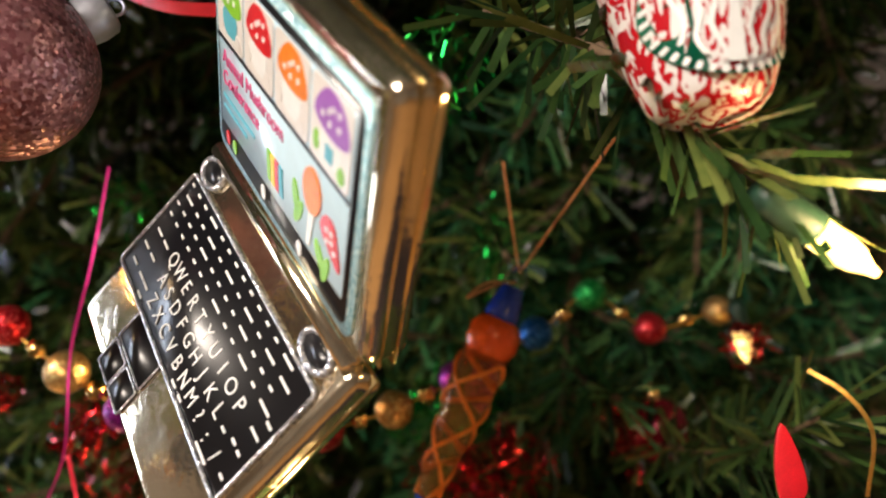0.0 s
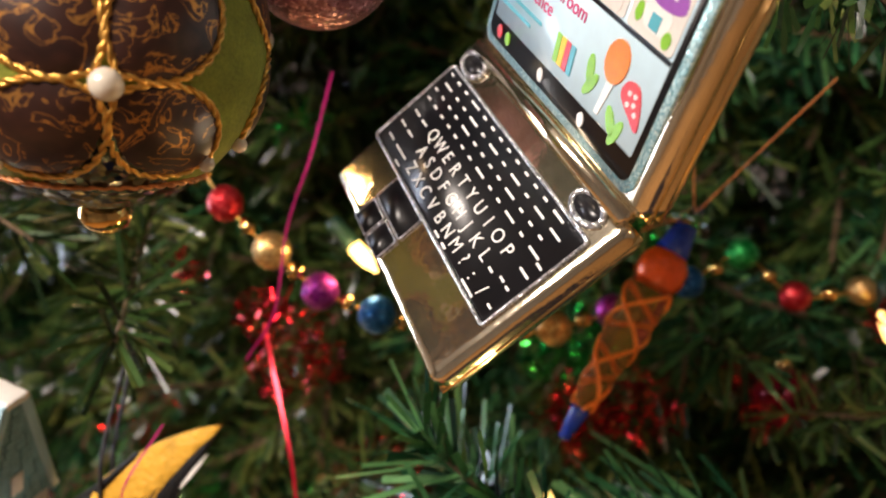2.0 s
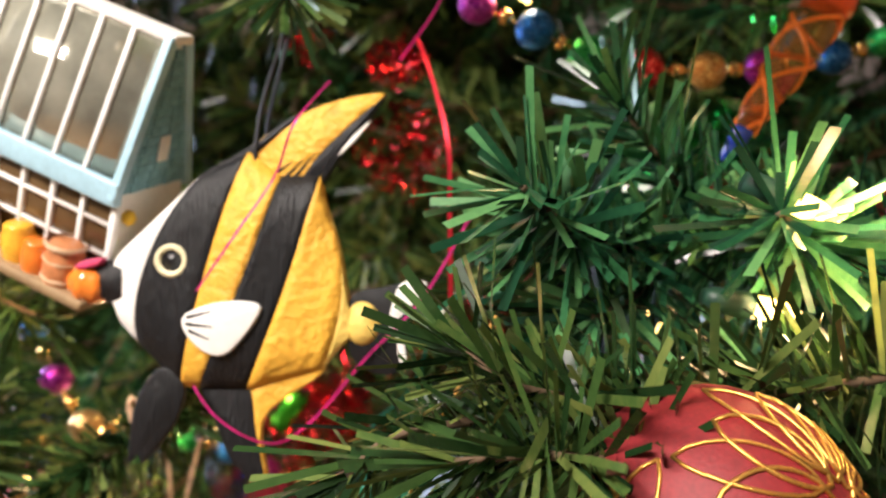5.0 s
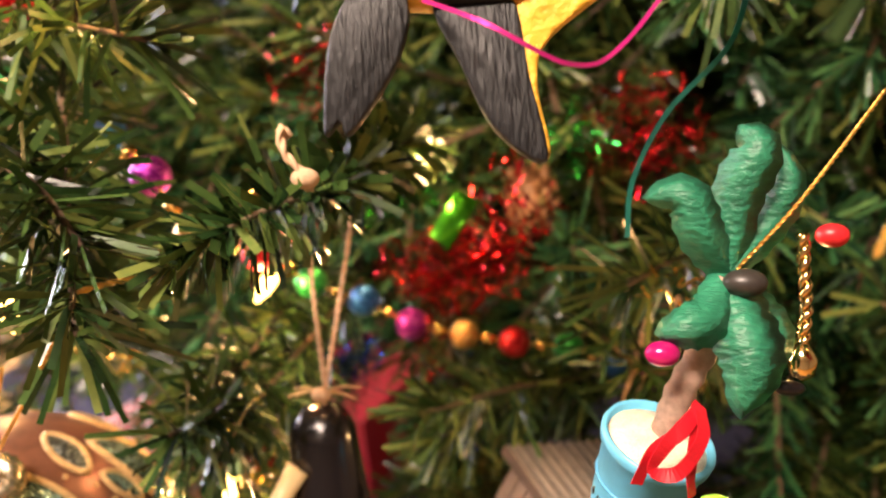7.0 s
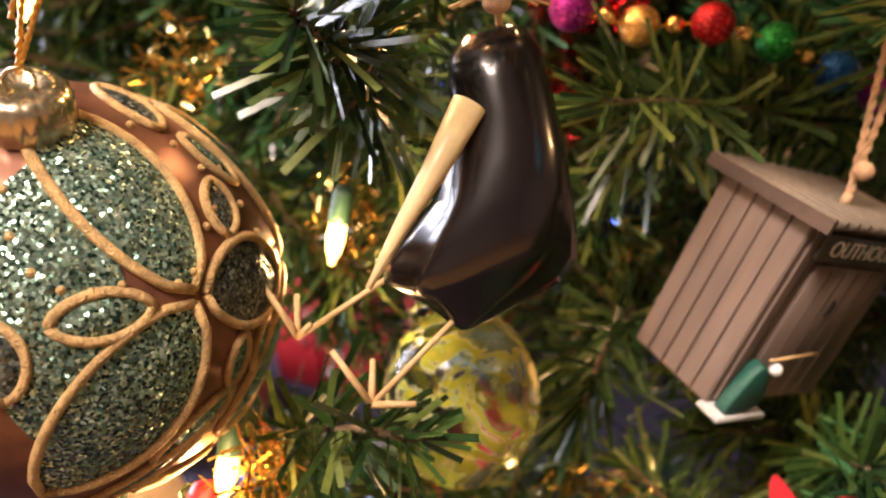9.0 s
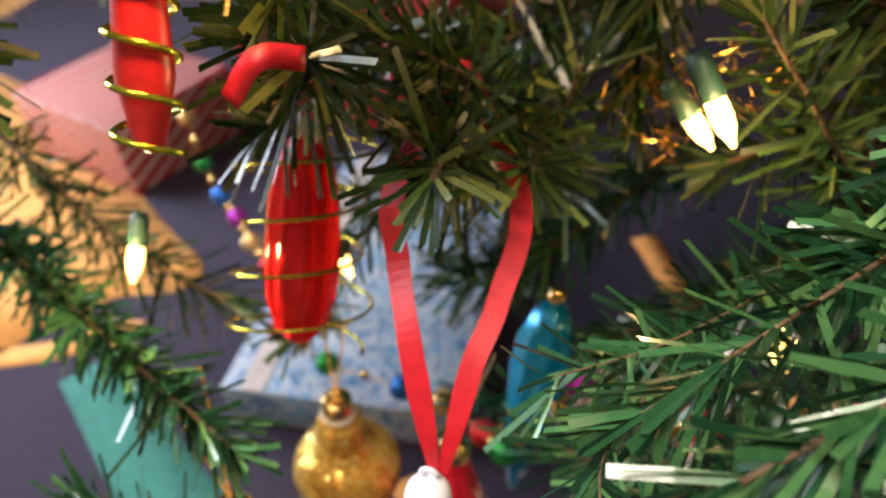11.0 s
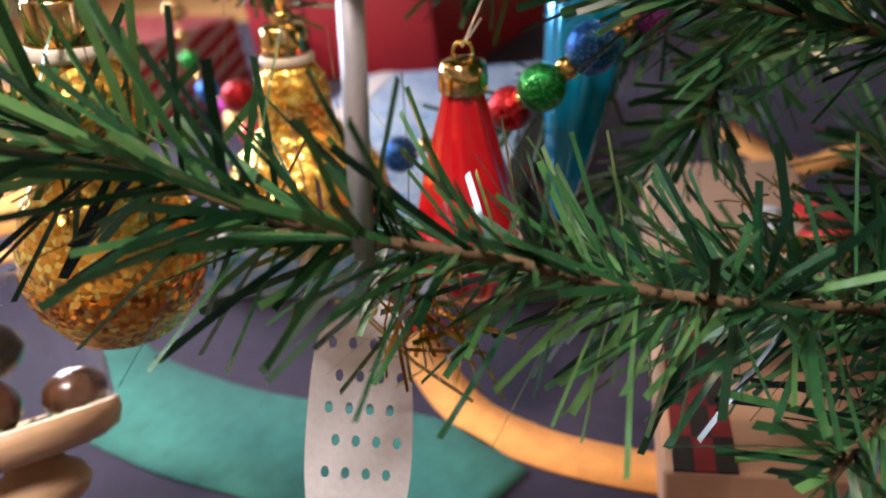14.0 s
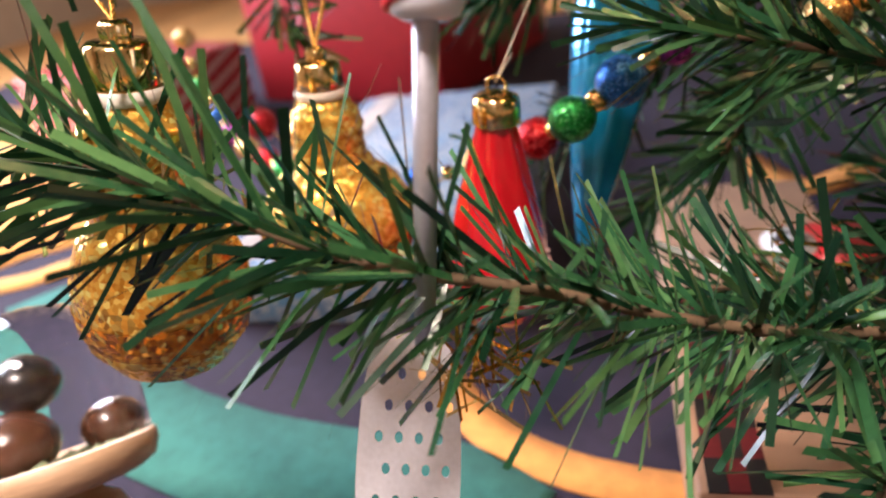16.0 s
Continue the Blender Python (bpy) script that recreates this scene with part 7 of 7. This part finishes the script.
def cloche():
    ob = thing("moss_cloche_ornament", pose(-0.6426, 0.1594, 0.0884, -30.0, -6.0, 25.5), "hanging glass dome ornament with brown balls on wooden foot", "ornament")
    wood = plain("turned_wood", (.5, .33, .2), .5, 0, .25, 90, .3, stretch=(1, 1, 6))
    part("base", lathe([(0, -.012), (.030, -.012), (.036, -.009), (.0385, -.003), (.0385, .002), (.0365, .003), (.0355, 0), (0, -.001)], 48), wood, ob, "turned pale wooden plate")
    part("foot", lathe([(0, -.036), (.012, -.036), (.018, -.032), (.0205, -.026), (.018, -.020), (.012, -.016), (.011, -.0122), (0, -.0122)], 40), wood, ob, "turned wooden knob foot")
    rng = random.Random(3)
    moss = bmesh.new()
    for _ in range(260):
        a, r = rng.uniform(0, 6.28), .031 * rng.random() ** .5
        ball(.0022, moss, (r * math.cos(a), r * math.sin(a), -.004 + rng.uniform(0, .005)), (1, 1, rng.uniform(.6, 1.6)), 6, 4)
    part("moss", moss, plain("moss", (.07, .08, .03), .9, 0, .5, 600, .5), ob, "green-brown moss")
    for x, y, z, r, c in ((-.012, -.004, .012, .014, (.06, .022, .012)), (-.008, .004, .034, .011, (.01, .008, .009)), (.014, .01, .009, .011, (.05, .02, .01))):
        part("berry", ball(r, at=(x, y, z)), plain("berry_brown", c, .25, 0, .3, 200, .2, coat=.4), ob)
    g = part("dome", lathe([(.037, -.002), (.0375, .02), (.036, .04), (.029, .056), (.016, .066), (0, .069)], 40), clear_glass("dome_glass", (.97, .98, .98), .02), ob, "clear glass dome")
    g.visible_shadow = False


cloche()


# ---- presents and carpet ----
def present(name, corner, left, right, height, material, label, bevel=.003, lift=0.0):
    c, a, b = Vector(corner), Vector(left), Vector(right)
    ux = (b - c)
    ux.z = 0
    w = ux.length
    ux.normalize()
    uy = Vector((-ux.y, ux.x, 0))
    d = (a - c).dot(uy)
    m = Matrix(((ux.x, uy.x, 0, c.x), (ux.y, uy.y, 0, c.y), (0, 0, 1, lift), (0, 0, 0, 1)))
    ob = thing(name, m, label, "present")
    part("wrapped_box", box(0, min(0, d), 0, w, max(0, d), height, bevel, 2), material, ob)
    return ob, w, d


NAVY = plain("navy_wool", (.02, .015, .032), .95, 0, .3, 900, .8)
TEAL = plain("teal_wool", (.03, .16, .13), .95, 0, .25, 900, .8)
ORANGE_W = plain("orange_wool", (.62, .26, .06), .95, 0, .2, 900, .8)
YELLOW_W = plain("ochre_wool", (.72, .36, .1), .95, 0, .2, 900, .8)


def carpet():
    ob = thing("carpet", Matrix.Translation((0, 0, 0)), "deep navy wool carpet with bold teal and orange curves", "carpet")
    part("ground", box(-1.9, -.5, -.006, .7, 1.5, 0, .002, 1), NAVY, ob, "navy ground")
    def patch(name, pts, m, h=.002):
        part(name, slab(smooth_outline([p[:2] for p in pts], 5), 0, h), m, ob)
    def band(name, pts, width, m, h=.002):
        part(name, ribbon([p + Vector((0, 0, h / 2)) for p in curve_points(pts, 8)], width, (0, 0, 1), h), m, ob)
    patch("ochre_shape", [(-2.3053, 1.2453, 0.0000), (-1.4799, 1.0041, 0.0000), (-1.0210, 0.6822, 0.0000), (-0.9051, 0.5997, 0.0000), (-0.9131, 0.5509, 0.0000), (-0.9840, 0.5271, 0.0000), (-1.0326, 0.4870, 0.0000), (-1.2362, 0.4244, 0.0000)], YELLOW_W)
    band("ochre_band", [(-1.1141, 0.3907, 0.0000), (-0.9989, 0.4347, 0.0000), (-0.9601, 0.4712, 0.0000), (-0.9187, 0.4808, 0.0000)], .03, YELLOW_W)
    band("teal_band", [(-0.9427, 0.4204, 0.0000), (-0.7682, 0.2954, 0.0000), (-0.6684, 0.2583, 0.0000), (-0.5850, 0.2468, 0.0000), (-0.5166, 0.2445, 0.0000), (-0.4682, 0.2195, 0.0000)], .075, TEAL)
    band("orange_band", [(-0.5513, 0.3543, 0.0000), (-0.4976, 0.2948, 0.0000), (-0.4545, 0.2717, 0.0000), (-0.4129, 0.2630, 0.0000), (-0.3652, 0.2600, 0.0000)], .026, ORANGE_W)
    ring = [Vector((-0.6959, 1.5495, 0.0000)) + Vector((.055 * math.cos(t), .055 * math.sin(t), 0)) for t in (2 * math.pi * i / 16 for i in range(17))]
    band("orange_ring", ring, .022, ORANGE_W)
    band("orange_band", [(-0.3609, 0.7429, 0.0000), (-0.2955, 0.6290, 0.0000), (-0.2355, 0.6646, 0.0000)], .03, ORANGE_W)


carpet()


def striped_box():
    white = plain("cream_wrap", (.6, .5, .43), .5, 0, .1, 60, .2)
    red = plain("red_wrap_stripe", (.36, .008, .014), .5, 0, .15)
    ob, w, d = present("striped_present", (-1.0873, 0.7283, 0.0000), (-1.3273, 0.8429, 0.0000), (-1.0128, 0.9334, 0.0000), .11, white, "present wrapped in cream paper with red diagonal stripes", .002, .002)
    H, L, sg = .11, abs(d), (1 if d > 0 else -1)

    def stripes(length, height, slope, e, up, out, lift):
        base = Matrix(((e.x, up.x, out.x, lift.x), (e.y, up.y, out.y, lift.y), (e.z, up.z, out.z, lift.z), (0, 0, 0, 1)))
        h = -slope * length
        while h < height - .002:
            q = [(0, h), (length, h + slope * length), (length, h + slope * length + .0135), (0, h + .0135)]
            q = [(x, y) for x, y in clip_band(q, height)]
            if len(q) > 2:
                bm = slab(q, .0004, .0012)
                bm.transform(base)
                bmesh.ops.recalc_face_normals(bm, faces=bm.faces)
                part("stripe", bm, red, ob, smooth=False)
            h += .024

    def clip_band(q, top):
        for lim, s in ((.001, 1), (top - .001, -1)):
            res = []
            for a, b in zip(q, q[1:] + q[:1]):
                ia, ib = (a[1] - lim) * s >= 0, (b[1] - lim) * s >= 0
                if ia:
                    res.append(a)
                if ia != ib:
                    f = (lim - a[1]) / (b[1] - a[1])
                    res.append((a[0] + (b[0] - a[0]) * f, lim))
            q = res
        return q
    X, Y, Z = Vector((1, 0, 0)), Vector((0, sg, 0)), Vector((0, 0, 1))
    stripes(w, H, .45, X, Z, -Y, Vector())
    stripes(L, H, .45, Y, Z, -X, Vector())
    stripes(w, L, .05, X, Y, Z, Vector((0, 0, H)))


striped_box()


def blue_box():
    m, n, l, b = nodes_of("blue_print_wrap")
    tc, v = n.new("ShaderNodeTexCoord"), n.new("ShaderNodeTexNoise")
    v.inputs["Scale"].default_value, v.inputs["Distortion"].default_value = 60, 1.5
    l.new(tc.outputs["Object"], v.inputs["Vector"])
    l.new(ramp(m.node_tree, v.outputs[0], [(.40, (.06, .16, .3)), (.46, (.3, .36, .42)), (.56, (.36, .4, .44)), (.63, (.1, .25, .42))]), b.inputs["Base Color"])
    b.inputs["Roughness"].default_value = .45
    ob, w, d = present("blue_present", (-0.7437, 0.3843, 0.0500), (-0.8900, 0.7977, 0.0500), (-0.5087, 0.3976, 0.0500), .05, m, "flat present wrapped in pale blue printed paper", .002, .002)
    part("paper_band", box(.02, 0.0, .0501, .045, d, .0512), plain("pale_band", (.5, .45, .42), .5), ob, smooth=False)


blue_box()
red_one, rw, rd = present("red_present", (-1.0366, 1.0002, 0.0000), (-1.3029, 1.4340, 0.0000), (-0.7073, 0.9229, 0.0000), .17, plain("red_wrap", (.42, .015, .02), .45, 0, .15, 60, .2), "large present wrapped in plain red paper", .003, .002)
part("paper_fold", box(rw * .3, -.0012, .002, rw * .34, .0004, .168), bpy.data.materials["red_wrap"], red_one)
part("paper_tape", box(rw * .2, -.0014, .09, rw * .3, .0004, .105), plain("clear_tape", (.4, .05, .05), .2), red_one)


def tan_box():
    kraft = plain("tan_wrap", (.5, .3, .19), .5, 0, .15, 60, .3)
    ob, w, d = present("tan_present", (-0.3830, 0.2092, 0.0550), (-0.4369, 0.5026, 0.0550), (-0.2830, 0.2190, 0.0550), .055, kraft, "present in tan paper with red and white prints and plaid ribbon", .002, .002)
    plaid_r = plain("plaid_red", (.14, .008, .01), .8, 0, .2)
    plaid_k = plain("plaid_black", (.012, .01, .01), .7, 0, .2)
    for i in range(8):
        for j in range(3):
            part("plaid_check", box(.004 + j * .008, i * d / 16, .0552, .004 + j * .008 + .0079, (i + 1) * d / 16 - .0001, .0562), plaid_r if (i + j) % 2 else plaid_k, ob, smooth=False)
    for x, y in ((.10, .68), (.16, .3), (.22, .75)):
        cx, cy = x, d * y
        part("print_red", disc(cx, cy, .03, .026, .0551, .0558, 24), PAINT_RED, ob)
        part("print_white", disc(cx - .026, cy, .016, .02, .0552, .0561, 20), WHITE_PRINT, ob)
        part("print_dark", disc(cx - .024, cy + .004, .009, .009, .0553, .0564, 16), BLACK_GLOSS, ob)
        part("print_dot", disc(cx - .024, cy + .004, .005, .005, .0554, .0567, 16), WHITE_PRINT, ob)


tan_box()
